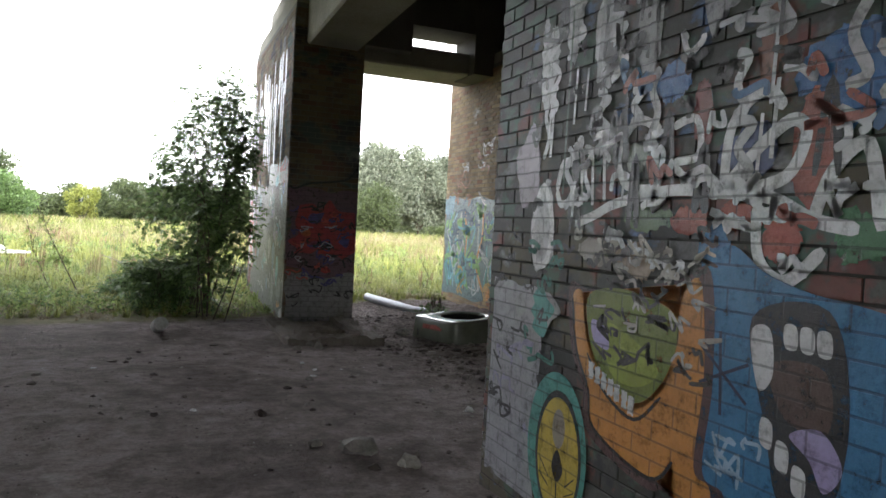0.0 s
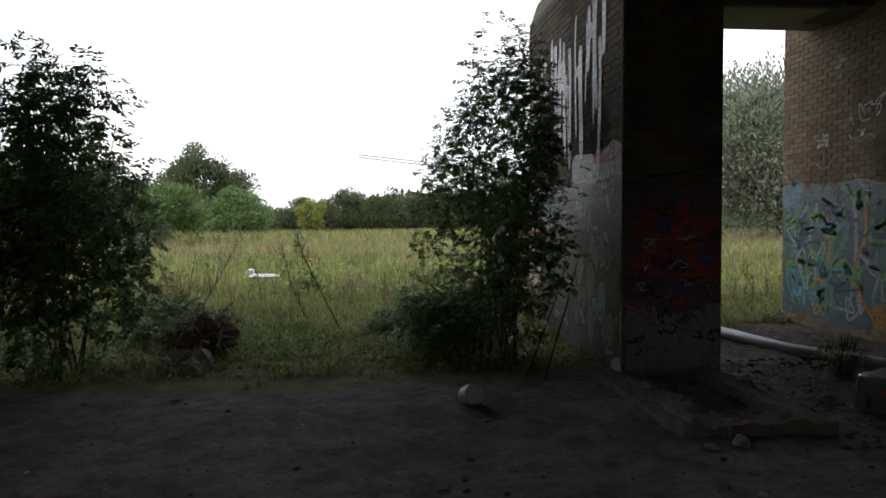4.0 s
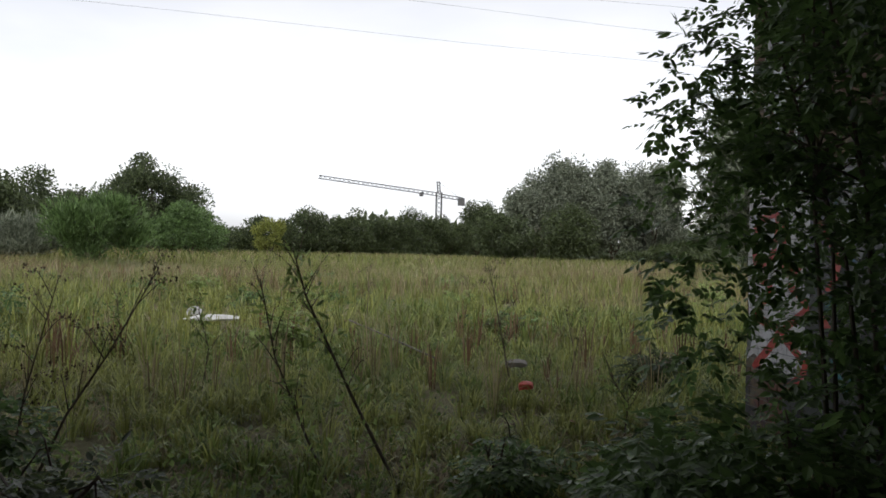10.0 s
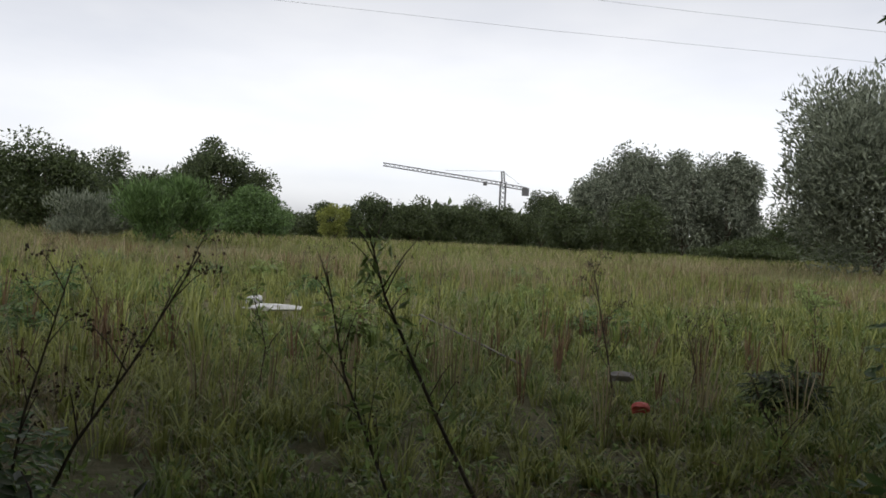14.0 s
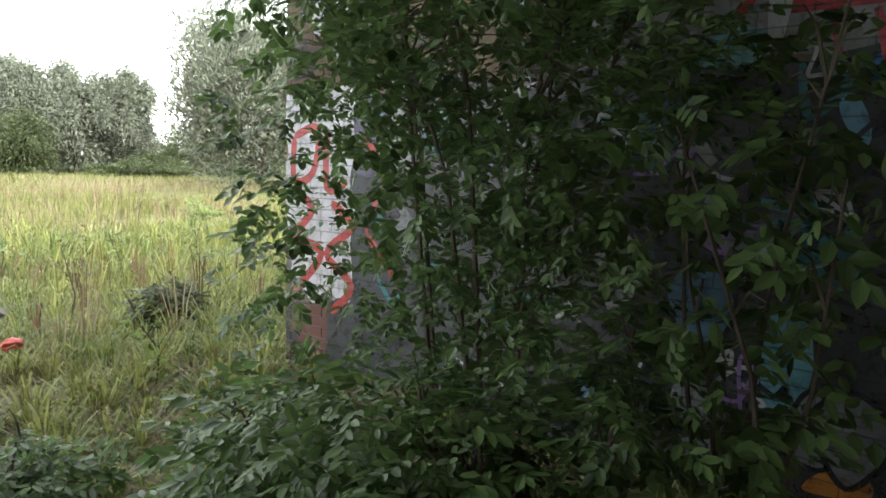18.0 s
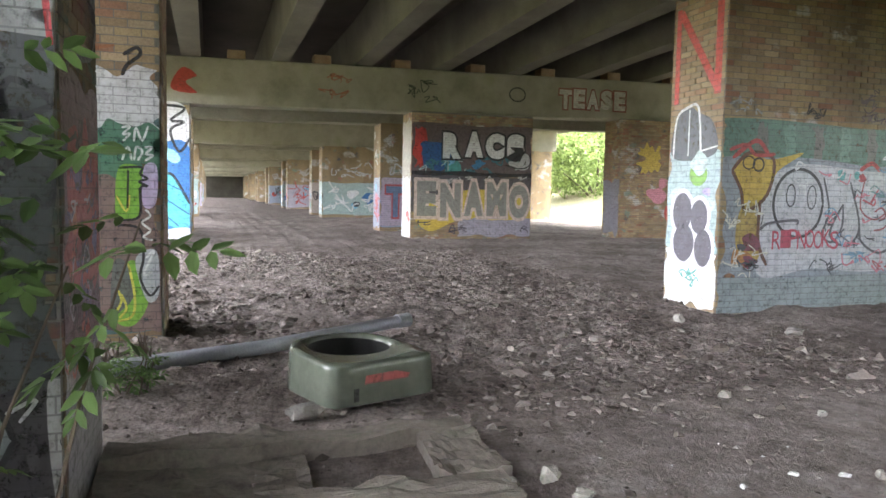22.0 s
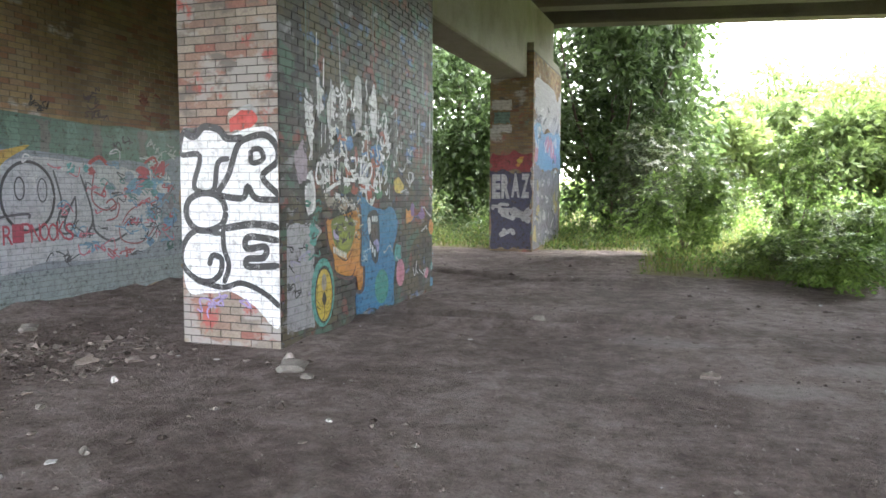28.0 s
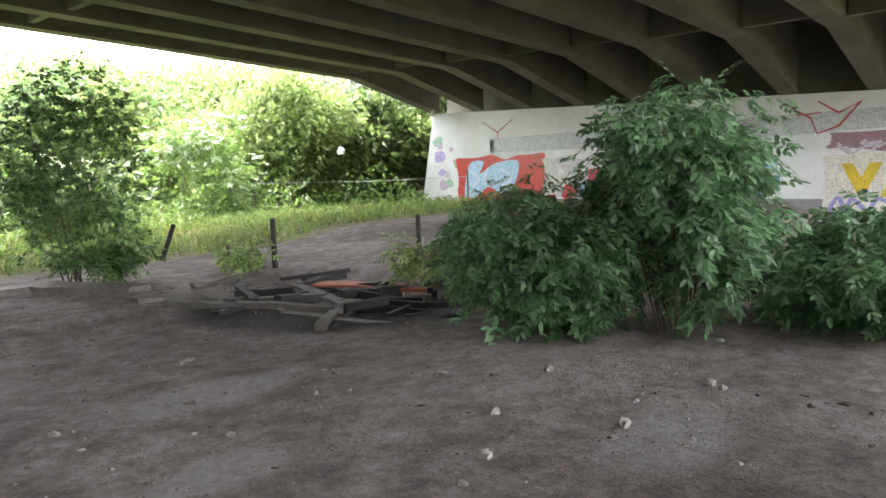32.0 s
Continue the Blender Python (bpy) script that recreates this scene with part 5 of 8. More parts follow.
for i in range(30):
    u, top = c.rng.uniform(0.15, 4.0), c.rng.uniform(2.2, 3.6)
    c.lines([[(u, top), (u + c.rng.normal() * 0.015, top - c.rng.uniform(0.3, 0.9))]], c.rng.uniform(0.02, 0.06), ((0.34, 0.35, 0.36), (0.05, 0.05, 0.05), (0.08, 0.13, 0.10))[i % 3], "paint_drip")
c.rect(0.004, 0.5, 0.06, 1.05, (0.36, 0.36, 0.40), 0.008)
c.daubs(5, 0.3, 0.62, 0.75, 1.15, (TEAL, (0.05, 0.22, 0.16), GREY), 0.09)
c.scribble(18, 0.06, 0.6, 0.4, 1.2, BLACK, 0.05, 0.013)
c.scribble(8, 0.25, 0.65, 0.7, 1.25, (0.05, 0.22, 0.18), 0.05, 0.022)
c.scribble(6, 0.06, 0.5, 0.3, 1.0, (0.36, 0.34, 0.5), 0.05, 0.018)
c.oval(0.68, 0.37, 0.24, 0.34, TEAL)
c.oval(0.70, 0.35, 0.185, 0.285, BLACK)
c.oval(0.70, 0.345, 0.165, 0.26, YELLOW)
c.oval(0.70, 0.47, 0.05, 0.085, (0.35, 0.32, 0.3))
c.blob([(0.66, 0.3), (0.70, 0.38), (0.75, 0.3), (0.705, 0.24)], BLACK)
c.lines([[(0.56, 0.3), (0.64, 0.24)], [(0.56, 0.24), (0.64, 0.2)], [(0.84, 0.3), (0.77, 0.24)], [(0.84, 0.24), (0.77, 0.2)], [(0.705, 0.24), (0.705, 0.14), (0.65, 0.1)]], 0.012, BLACK)
c.rect(1.46, 2.5, 0.05, 1.22, (0.05, 0.22, 0.44), 0.04)
c.blob([(0.72, 1.1), (0.76, 0.84), (0.86, 0.7), (0.92, 0.52), (1.3, 0.44), (1.44, 0.52), (1.42, 0.3), (1.62, 0.3), (1.66, 0.55), (1.56, 0.6), (1.58, 0.9), (1.54, 1.24), (1.4, 1.2), (1.1, 1.12), (0.86, 1.1)], (0.10, 0.05, 0.05))
c.blob([(0.75, 1.05), (0.80, 0.84), (0.9, 0.7), (0.96, 0.55), (1.3, 0.48), (1.42, 0.58), (1.46, 0.34), (1.58, 0.34), (1.6, 0.55), (1.52, 0.6), (1.54, 0.9), (1.5, 1.2), (1.42, 1.14), (1.38, 0.86), (1.2, 0.7), (0.98, 0.76), (0.86, 0.92), (0.82, 1.08)], ORANGE)
c.blob([(0.86, 1.06), (0.9, 0.88), (1.0, 0.78), (1.2, 0.72), (1.36, 0.86), (1.4, 1.06), (1.2, 1.12), (1.0, 1.12)], (0.19, 0.23, 0.04))
c.blob([(1.0, 0.98), (1.2, 0.94), (1.32, 0.86), (1.2, 0.78), (1.04, 0.8)], (0.30, 0.36, 0.05))
c.blob([(0.9, 0.98), (1.0, 0.96), (1.02, 0.88), (0.92, 0.9)], LILAC)
c.lines([[(0.75, 1.05), (0.80, 0.84), (0.9, 0.7), (0.96, 0.55), (1.3, 0.48), (1.42, 0.58)], [(0.88, 0.84), (1.0, 0.72), (1.2, 0.66), (1.34, 0.78)]], 0.014, BLACK)
for i in range(7):
    c.rect(0.9 + i * 0.044, 0.934 + i * 0.044, 0.745 - 0.012 * i, 0.81 - 0.012 * i, WHITE, 0.003, "painted_tooth")
c.blob([(1.72, 1.12), (1.98, 1.18), (2.06, 0.9), (2.0, 0.6), (1.86, 0.62), (1.8, 0.8)], BLACK)
c.blob([(1.8, 1.0), (1.98, 1.02), (2.0, 0.86), (1.86, 0.86)], (0.10, 0.06, 0.05))
c.blob([(1.72, 1.08), (1.79, 1.1), (1.81, 0.97), (1.76, 0.92)], WHITE, "painted_tooth")
for i in range(3):
    c.blob([(1.84 + i * 0.055, 1.12), (1.88 + i * 0.055, 1.12), (1.885 + i * 0.055, 1.06), (1.845 + i * 0.055, 1.06)], WHITE, "painted_tooth")
    c.blob([(1.78 + i * 0.06, 0.84 - 0.05 * i), (1.82 + i * 0.06, 0.83 - 0.05 * i), (1.82 + i * 0.06, 0.76 - 0.05 * i), (1.78 + i * 0.06, 0.77 - 0.05 * i)], WHITE, "painted_tooth")
c.blob([(1.88, 0.82), (1.98, 0.86), (2.05, 0.78), (2.0, 0.7), (1.95, 0.77)], LILAC)
c.lines([[(1.52, 1.0), (1.72, 0.86)], [(1.52, 0.88), (1.72, 0.98)], [(1.6, 1.06), (1.62, 0.8)]], 0.022, (0.02, 0.03, 0.08))
c.scribble(4, 1.6, 1.75, 0.6, 0.74, (0.4, 0.55, 0.7), 0.05, 0.012)
c.scribble(22, 0.95, 1.55, 0.85, 1.3, (0.06, 0.055, 0.05), 0.04, 0.014)
c.scribble(14, 0.95, 1.6, 0.9, 1.3, (0.55, 0.52, 0.46), 0.04, 0.012)
c.daubs(12, 2.45, 4.1, 0.2, 1.5, (ORANGE, TEAL, PINK, YELLOW, (0.1, 0.3, 0.5), (0.2, 0.1, 0.3), GREY), 0.17)
c.scribble(14, 2.3, 4.1, 0.3, 1.7, (0.5, 0.5, 0.53), 0.1, 0.02)
c.oval(2.12, 0.3, 0.2, 0.2, (0.08, 0.32, 0.24))
c.oval(2.7, 0.42, 0.14, 0.17, PINK)
lay_bricks(SPA, "W", "sprayed", (0.3, 1.35))

# its north end: black and white letters
c = canvas(SPA, "N")
c.daubs(5, 0.1, 1.0, 2.05, 2.25, (RED, GREY, (0.45, 0.43, 0.4)), 0.12)
c.blob([(0.02, 0.62), (0.3, 0.5), (0.55, 0.52), (0.8, 0.4), (1.075, 0.22), (1.075, 1.0), (1.075, 1.95), (0.8, 2.06), (0.5, 1.98), (0.35, 2.08), (0.15, 1.98), (0.02, 1.98)], (0.78, 0.80, 0.83), label="white painted ground of the letters")
TRI = [[(0.03, 2.05), (0.17, 1.99), (0.28, 2.08), (0.45, 2.05), (0.53, 1.97), (0.71, 1.97)],
       [(0.04, 2.04), (0.01, 1.83), (0.23, 1.81), (0.16, 1.51), (0.37, 1.48), (0.43, 1.74), (0.56, 1.78)],
       [(0.41, 1.45), (0.54, 1.62), (0.64, 1.88), (0.74, 1.96), (0.94, 1.99), (1.06, 1.89), (1.07, 1.75), (0.91, 1.61), (1.08, 1.44), (1.08, 1.4), (0.84, 1.41), (0.75, 1.52), (0.69, 1.41), (0.41, 1.44)],
       [(0.79, 1.86), (0.89, 1.86), (0.92, 1.77), (0.8, 1.74), (0.79, 1.86)],
       [(0.51, 1.28), (0.47, 1.17), (0.35, 1.11), (0.21, 1.1), (0.1, 1.17), (0.06, 1.28), (0.1, 1.39), (0.22, 1.45), (0.36, 1.45), (0.47, 1.39), (0.51, 1.28)],
       [(0.45, 1.07), (0.18, 1.1), (0.03, 0.97), (0.0, 0.78), (0.14, 0.64), (0.31, 0.61), (0.43, 0.69), (0.45, 0.83), (0.35, 0.86), (0.31, 0.76)],
       [(0.47, 1.12), (0.48, 0.93), (0.53, 0.77), (0.47, 0.6)],
       [(0.47, 1.12), (0.81, 1.17), (1.08, 1.14)],
       [(1.08, 1.02), (0.76, 1.05), (0.73, 0.94), (0.93, 0.96), (0.91, 0.86), (0.74, 0.84), (0.75, 0.77), (1.08, 0.79)],
       [(0.14, 0.62), (0.45, 0.56), (0.67, 0.61), (0.92, 0.52), (1.08, 0.4)]]
c.lines(TRI, 0.062, BLACK, "letter_outline", "thick black outline of bubble letters")
c.scribble(3, 0.2, 0.9, 0.25, 0.45, (0.32, 0.26, 0.5), 0.1, 0.02)
lay_bricks(SPA, "N", "red")
lay_bricks(SPA, "S", "stock")

# north pier of the first bent
c = canvas(NPA, "W")
c.rect(0.5, 3.99, 0.05, 2.0, (0.05, 0.056, 0.058), 0.05)
c.rect(2.3, 4.0, 2.0, 2.3, (0.26, 0.265, 0.265), 0.03)
c.daubs(9, 0.8, 3.7, 0.3, 2.1, ((0.03, 0.035, 0.04), (0.16, 0.175, 0.175), (0.10, 0.09, 0.14), (0.05, 0.14, 0.16), (0.2, 0.21, 0.215)), 0.26)
c.rect(0.02, 0.72, 0.6, 2.0, (0.58, 0.58, 0.6), 0.05)
c.lines([[(0.1, 1.7), (0.1, 1.4), (0.3, 1.45), (0.35, 1.75), (0.1, 1.7)], [(0.45, 1.75), (0.45, 1.35), (0.65, 1.4)], [(0.12, 1.3), (0.3, 1.2), (0.12, 1.0), (0.4, 0.9), (0.1, 0.6)], [(0.5, 1.25), (0.7, 1.1), (0.45, 0.9), (0.7, 0.7), (0.5, 0.5)], [(0.8, 1.7), (1.0, 1.4), (0.85, 1.1), (1.1, 0.8)]], 0.06, RED, "painted_letter")
c.blob([(2.94, 1.99), (3.07, 2.11), (3.23, 2.1), (3.26, 2.0), (3.11, 1.94)], (0.16, 0.38, 0.44))
c.blob([(3.54, 1.79), (3.6, 1.81), (3.66, 1.69), (3.65, 1.61), (3.57, 1.69)], (0.2, 0.42, 0.6))
c.blob([(3.63, 1.94), (3.76, 1.97), (3.77, 1.85), (3.67, 1.82)], BLUE)
c.blob([(3.32, 0.86), (3.48, 0.88), (3.52, 0.67), (3.45, 0.45), (3.33, 0.52)], (0.14, 0.36, 0.42))
c.blob([(3.61, 0.52), (4.03, 0.61), (4.11, 0.11), (3.74, 0.05), (3.47, 0.12)], (0.05, 0.045, 0.05))
c.blob([(3.51, 0.17), (3.62, 0.29), (3.74, 0.29), (3.77, 0.21), (3.66, 0.17)], ORANGE)
c.blob([(3.74, 0.13), (3.95, 0.19), (4.0, 0.07), (3.74, 0.05)], (0.55, 0.55, 0.55))
c.blob([(3.96, 0.65), (4.1, 0.69), (4.13, 0.09), (4.0, 0.07)], (0.34, 0.34, 0.34))
c.blob([(3.14, 1.27), (3.29, 1.49), (3.34, 1.47), (3.22, 1.22)], (0.06, 0.06, 0.07))
c.lines([[(3.12, 2.17), (3.22, 2.28), (3.31, 2.2)], [(3.28, 2.26), (3.48, 2.29)], [(3.23, 2.19), (3.51, 2.22), (3.62, 2.24)], [(3.49, 2.16), (3.53, 1.97)], [(3.62, 2.24), (3.71, 2.31), (3.77, 2.27), (3.75, 2.15)], [(3.77, 2.32), (3.8, 1.94)], [(3.65, 2.14), (3.7, 1.93)], [(3.75, 2.15), (3.97, 2.25)], [(3.97, 2.28), (4.0, 1.97)], [(3.31, 2.17), (3.77, 2.17)]], 0.055, (0.45, 0.04, 0.05), "painted_letter")
c.lines([[(3.25, 1.23), (3.3, 1.1), (3.33, 1.24)], [(3.36, 1.1), (3.37, 1.29), (3.43, 1.3), (3.43, 1.16), (3.37, 1.18)], [(3.46, 1.29), (3.5, 1.27), (3.46, 1.22), (3.52, 1.22)], [(3.17, 1.27), (3.29, 1.46), (3.24, 1.46), (3.14, 1.28)], [(3.92, 1.5), (4.0, 1.46), (3.97, 1.35), (3.92, 1.4)], [(3.29, 1.46), (3.45, 1.45), (3.52, 1.55)], [(3.78, 1.67), (3.86, 1.58), (3.82, 1.47)], [(4.03, 0.58), (4.08, 0.56), (4.02, 0.5), (4.1, 0.47)], [(4.0, 0.42), (4.09, 0.4)], [(4.02, 0.36), (4.11, 0.33), (4.03, 0.29), (4.1, 0.24)], [(4.0, 0.18), (4.08, 0.16), (4.02, 0.1), (4.1, 0.09)], [(3.66, 0.55), (3.97, 0.68), (4.09, 0.7)]], 0.022, BLACK, "painted_tag")
c.scribble(44, 0.8, 3.9, 0.2, 2.0, (0.02, 0.02, 0.025), 0.1, 0.024)
c.scribble(10, 0.9, 3.8, 0.3, 1.9, (0.06, 0.22, 0.25), 0.12, 0.04)
c.scribble(16, 1.0, 3.9, 0.3, 1.95, (0.5, 0.5, 0.52), 0.1, 0.018)
for k in range(16):
    u, v, r0 = c.rng.uniform(0.9, 3.7), c.rng.uniform(0.35, 1.8), c.rng.uniform(0.09, 0.2)
    ring = [(u + r0 * math.cos(6.283 * i / 7) * c.rng.uniform(0.5, 1.2), v + r0 * 1.2 * math.sin(6.283 * i / 7) * c.rng.uniform(0.5, 1.2)) for i in range(7)]
    c.blob(ring, ((0.20, 0.22, 0.225), (0.05, 0.17, 0.18), (0.10, 0.20, 0.30), (0.26, 0.27, 0.27))[k % 4])
    c.lines([ring + ring[:1]], 0.025, (0.02, 0.02, 0.022), "letter_outline")
c.scribble(6, 1.3, 3.8, 0.3, 1.6, (0.3, 0.2, 0.45), 0.1, 0.02)
for i in range(26):
    u, top, w = c.rng.uniform(0.2, 3.6), c.rng.uniform(3.3, 4.0), c.rng.uniform(0.03, 0.13)
    c.lines([[(u, top), (u + c.rng.normal() * 0.02, top - 0.4), (u + c.rng.normal() * 0.03, top - c.rng.uniform(0.6, 1.5))]], w, (0.50, 0.51, 0.54) if i % 3 else (0.34, 0.34, 0.35), "paint_drip")
c.daubs(9, 0.3, 3.4, 3.1, 3.9, ((0.46, 0.47, 0.5), (0.30, 0.30, 0.31), (0.55, 0.56, 0.58)), 0.2)
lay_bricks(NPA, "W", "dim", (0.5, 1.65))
c = canvas(NPA, "S")
c.rect(0.02, 1.06, 0.02, 0.75, (0.26, 0.25, 0.26), 0.04)
c.rect(0.02, 1.06, 0.7, 1.9, (0.16, 0.09, 0.12), 0.05)
c.rect(0.12, 0.96, 0.95, 1.65, (0.36, 0.05, 0.06), 0.06)
c.daubs(7, 0.1, 0.95, 0.6, 1.5, ((0.42, 0.05, 0.05), (0.10, 0.08, 0.26), (0.25, 0.05, 0.10), (0.5, 0.14, 0.06)), 0.12)
c.lines([[(0.02, 1.93), (0.1, 1.9), (0.3, 1.98), (0.6, 2.02), (0.85, 2.08), (1.0, 2.25), (1.05, 2.3)]], 0.03, BLACK)
c.scribble(22, 0.1, 0.95, 0.5, 1.7, (0.08, 0.07, 0.22), 0.07, 0.02)
c.scribble(26, 0.1, 0.95, 0.15, 1.8, BLACK, 0.07, 0.018)
c.scribble(8, 0.1, 0.95, 0.6, 1.6, (0.5, 0.10, 0.08), 0.08, 0.02)
c.scribble(6, 0.1, 0.95, 0.3, 1.5, (0.45, 0.42, 0.5), 0.06, 0.012)
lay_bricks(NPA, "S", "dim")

# north pier of the second bent
c = canvas(NPB, "W")
c.rect(0.05, 3.85, 0.15, 2.06, (0.10, 0.17, 0.185), 0.03)
c.rect(0.02, 0.5, 1.75, 2.08, (0.16, 0.3, 0.38), 0.04)
for i in range(20):
    u = 0.3 + i * 0.18
    c.lines([[(u + c.rng.normal() * 0.05, 0.3), (u + c.rng.normal() * 0.12, 0.8), (u + c.rng.normal() * 0.12, 1.3), (u + c.rng.normal() * 0.05, 1.8)]], 0.06, (TEAL, (0.16, 0.36, 0.12), (0.2, 0.42, 0.5), (0.36, 0.42, 0.36), ORANGE)[i % 5], "painted_letter")
c.daubs(8, 0.4, 3.6, 0.3, 1.6, (SKY, (0.10, 0.30, 0.34), ORANGE, (0.28, 0.40, 0.22)), 0.14)
c.scribble(22, 0.3, 3.2, 0.4, 1.9, (0.18, 0.40, 0.12), 0.2, 0.075)
c.scribble(26, 0.3, 3.2, 0.4, 1.95, (0.03, 0.08, 0.14), 0.18, 0.04)
c.scribble(8, 0.3, 3.2, 0.4, 1.7, (0.10, 0.34, 0.38), 0.2, 0.06)
c.scribble(8, 0.3, 3.2, 0.3, 1.7, (0.42, 0.46, 0.48), 0.2, 0.035)
c.scribble(5, 0.3, 3.2, 0.2, 0.8, (0.5, 0.3, 0.08), 0.12, 0.05)
c.rect(2.65, 3.3, 2.08, 2.47, (0.34, 0.34, 0.36), 0.02)
c.scribble(12, 0.6, 3.6, 1.95, 3.3, (0.5, 0.48, 0.45), 0.16, 0.02)
c.scribble(8, 0.6, 3.6, 2.0, 3.3, (0.32, 0.13, 0.06), 0.18, 0.03)
c.rect(3.3, 3.88, 1.95, 2.5, (0.62, 0.62, 0.64), 0.04)
c.rect(3.3, 3.88, 1.5, 1.98, (0.08, 0.19, 0.13), 0.04)
c.rect(3.3, 3.88, 0.12, 1.52, (0.20, 0.14, 0.13), 0.03)
c.blob([(3.76, 1.62), (3.87, 1.63), (3.86, 1.3), (3.75, 1.28)], (0.50, 0.42, 0.62))
c.blob([(3.55, 1.61), (3.74, 1.62), (3.74, 1.48), (3.71, 1.18), (3.57, 1.14), (3.52, 1.19)], LIME)
c.blob([(3.61, 0.74), (3.7, 0.76), (3.77, 0.58), (3.78, 0.36), (3.66, 0.18), (3.52, 0.21), (3.56, 0.35), (3.67, 0.46)], LIME)
c.blob([(3.69, 0.81), (3.86, 0.86), (3.88, 0.48), (3.79, 0.39), (3.71, 0.59)], (0.45, 0.47, 0.5))
c.blob([(3.5, 0.76), (3.61, 0.74), (3.66, 0.46), (3.55, 0.31), (3.47, 0.32)], (0.12, 0.13, 0.12))
c.lines([[(3.55, 1.61), (3.74, 1.62), (3.73, 1.56), (3.79, 1.52), (3.72, 1.49), (3.79, 1.45), (3.73, 1.43), (3.72, 1.18), (3.57, 1.14)], [(3.52, 1.1), (3.72, 1.06), (3.75, 0.81), (3.72, 0.62), (3.8, 0.45), (3.88, 0.54)]], 0.026, BLACK)
c.lines([[(3.53, 1.36), (3.61, 1.22), (3.64, 1.37)], [(3.62, 0.75), (3.67, 0.46), (3.65, 0.27), (3.52, 0.22)], [(3.53, 0.51), (3.56, 0.41), (3.52, 0.32)], [(3.56, 0.47), (3.6, 0.34), (3.54, 0.25)]], 0.02, (0.62, 0.56, 0.1))
c.lines([[(3.77, 1.24), (3.81, 1.18), (3.74, 1.12), (3.81, 1.05), (3.75, 0.99), (3.83, 0.96)], [(3.77, 0.8), (3.84, 0.86), (3.75, 0.65), (3.82, 0.67)], [(3.58, 1.97), (3.65, 1.98), (3.59, 1.91), (3.65, 1.92), (3.59, 1.85)], [(3.68, 1.85), (3.7, 1.97), (3.75, 1.86), (3.8, 1.99)], [(3.58, 1.68), (3.63, 1.8), (3.66, 1.68)], [(3.68, 1.68), (3.7, 1.8), (3.75, 1.76), (3.71, 1.68)], [(3.77, 1.8), (3.83, 1.8), (3.78, 1.74), (3.84, 1.73), (3.77, 1.68)]], 0.022, (0.70, 0.72, 0.72), "painted_tag")
c.lines([[(3.6, 2.61), (3.71, 2.68), (3.74, 2.62), (3.63, 2.52), (3.59, 2.43)], [(3.63, 1.59), (3.62, 1.25)]], 0.03, BLACK, "painted_tag")
lay_bricks(NPB, "W", "stock", (0.9, 2.15))
c = canvas(NPB, "S")
c.daubs(7, 0.1, 0.95, 0.3, 1.6, (DARK, (0.06, 0.14, 0.3), (0.34, 0.15, 0.12), (0.06, 0.14, 0.3)), 0.25)
c.scribble(8, 0.1, 0.95, 0.3, 1.5, (0.5, 0.35, 0.33), 0.12, 0.025)
lay_bricks(NPB, "S", "mixed")

# middle pier of the second bent
c = canvas(SPB, "W")
c.rect(0.01, 4.15, 1.85, 2.43, (0.10, 0.19, 0.155), 0.02, label="faded green painted band")
for i in range(8):
    c.rect(0.5 + i * 0.45, 0.66 + i * 0.45, 1.95, 2.38, (0.14, 0.26, 0.21) if i % 2 else (0.15, 0.155, 0.145), 0.02)
c.rect(0.02, 4.15, 0.35, 1.95, (0.24, 0.28, 0.33), 0.05)
c.blob([(0.6, 0.5), (0.7, 1.6), (1.2, 1.9), (2.2, 1.85), (3.0, 1.8), (3.5, 1.5), (3.55, 0.7), (2.5, 0.5), (1.5, 0.55)], (0.46, 0.48, 0.54))
c.daubs(9, 2.3, 4.0, 1.4, 1.95, ((0.18, 0.36, 0.55), (0.5, 0.53, 0.58), (0.42, 0.08, 0.10), (0.28, 0.34, 0.46)), 0.15)
c.daubs(9, 3.3, 4.05, 0.6, 1.8, ((0.40, 0.10, 0.12), (0.14, 0.27, 0.46), (0.20, 0.20, 0.24), (0.12, 0.30, 0.34)), 0.16)
c.daubs(6, 1.9, 3.6, 1.7, 2.0, ((0.42, 0.09, 0.11), (0.14, 0.32, 0.52), (0.12, 0.34, 0.36)), 0.11)
c.blob([(0.18, 1.85), (0.4, 2.0), (0.75, 1.95), (1.25, 2.05), (0.85, 1.8), (0.72, 1.5), (0.4, 1.3), (0.3, 1.5)], (0.50, 0.36, 0.07))
c.blob([(0.3, 1.3), (0.5, 1.4), (0.6, 1.0), (0.62, 0.7), (0.4, 0.6), (0.25, 0.9)], (0.36, 0.27, 0.08))
c.lines([[(0.15, 1.8), (0.4, 2.02), (0.78, 1.95), (0.7, 1.5), (0.38, 1.3), (0.3, 1.55), (0.15, 1.8)], [(0.6, 1.4), (0.6, 0.9), (0.75, 0.6)]], 0.05, (0.13, 0.06, 0.04))
c.ring(0.4, 1.9, 0.09, 0.08, 0.022, BLACK)
c.ring(0.55, 1.88, 0.08, 0.08, 0.022, BLACK)
c.daubs(5, 0.08, 0.5, 0.4, 1.0, (BROWN, (0.36, 0.17, 0.06), (0.18, 0.06, 0.09), DARK), 0.16)
c.scribble(9, 0.1, 0.7, 0.5, 1.5, (0.55, 0.55, 0.5), 0.1, 0.018)
c.ring(1.21, 1.4, 0.40, 0.44, 0.04, (0.045, 0.045, 0.055))
c.ring(1.08, 1.5, 0.07, 0.14, 0.02, (0.06, 0.06, 0.075))
c.ring(1.42, 1.48, 0.07, 0.15, 0.02, (0.06, 0.06, 0.075))
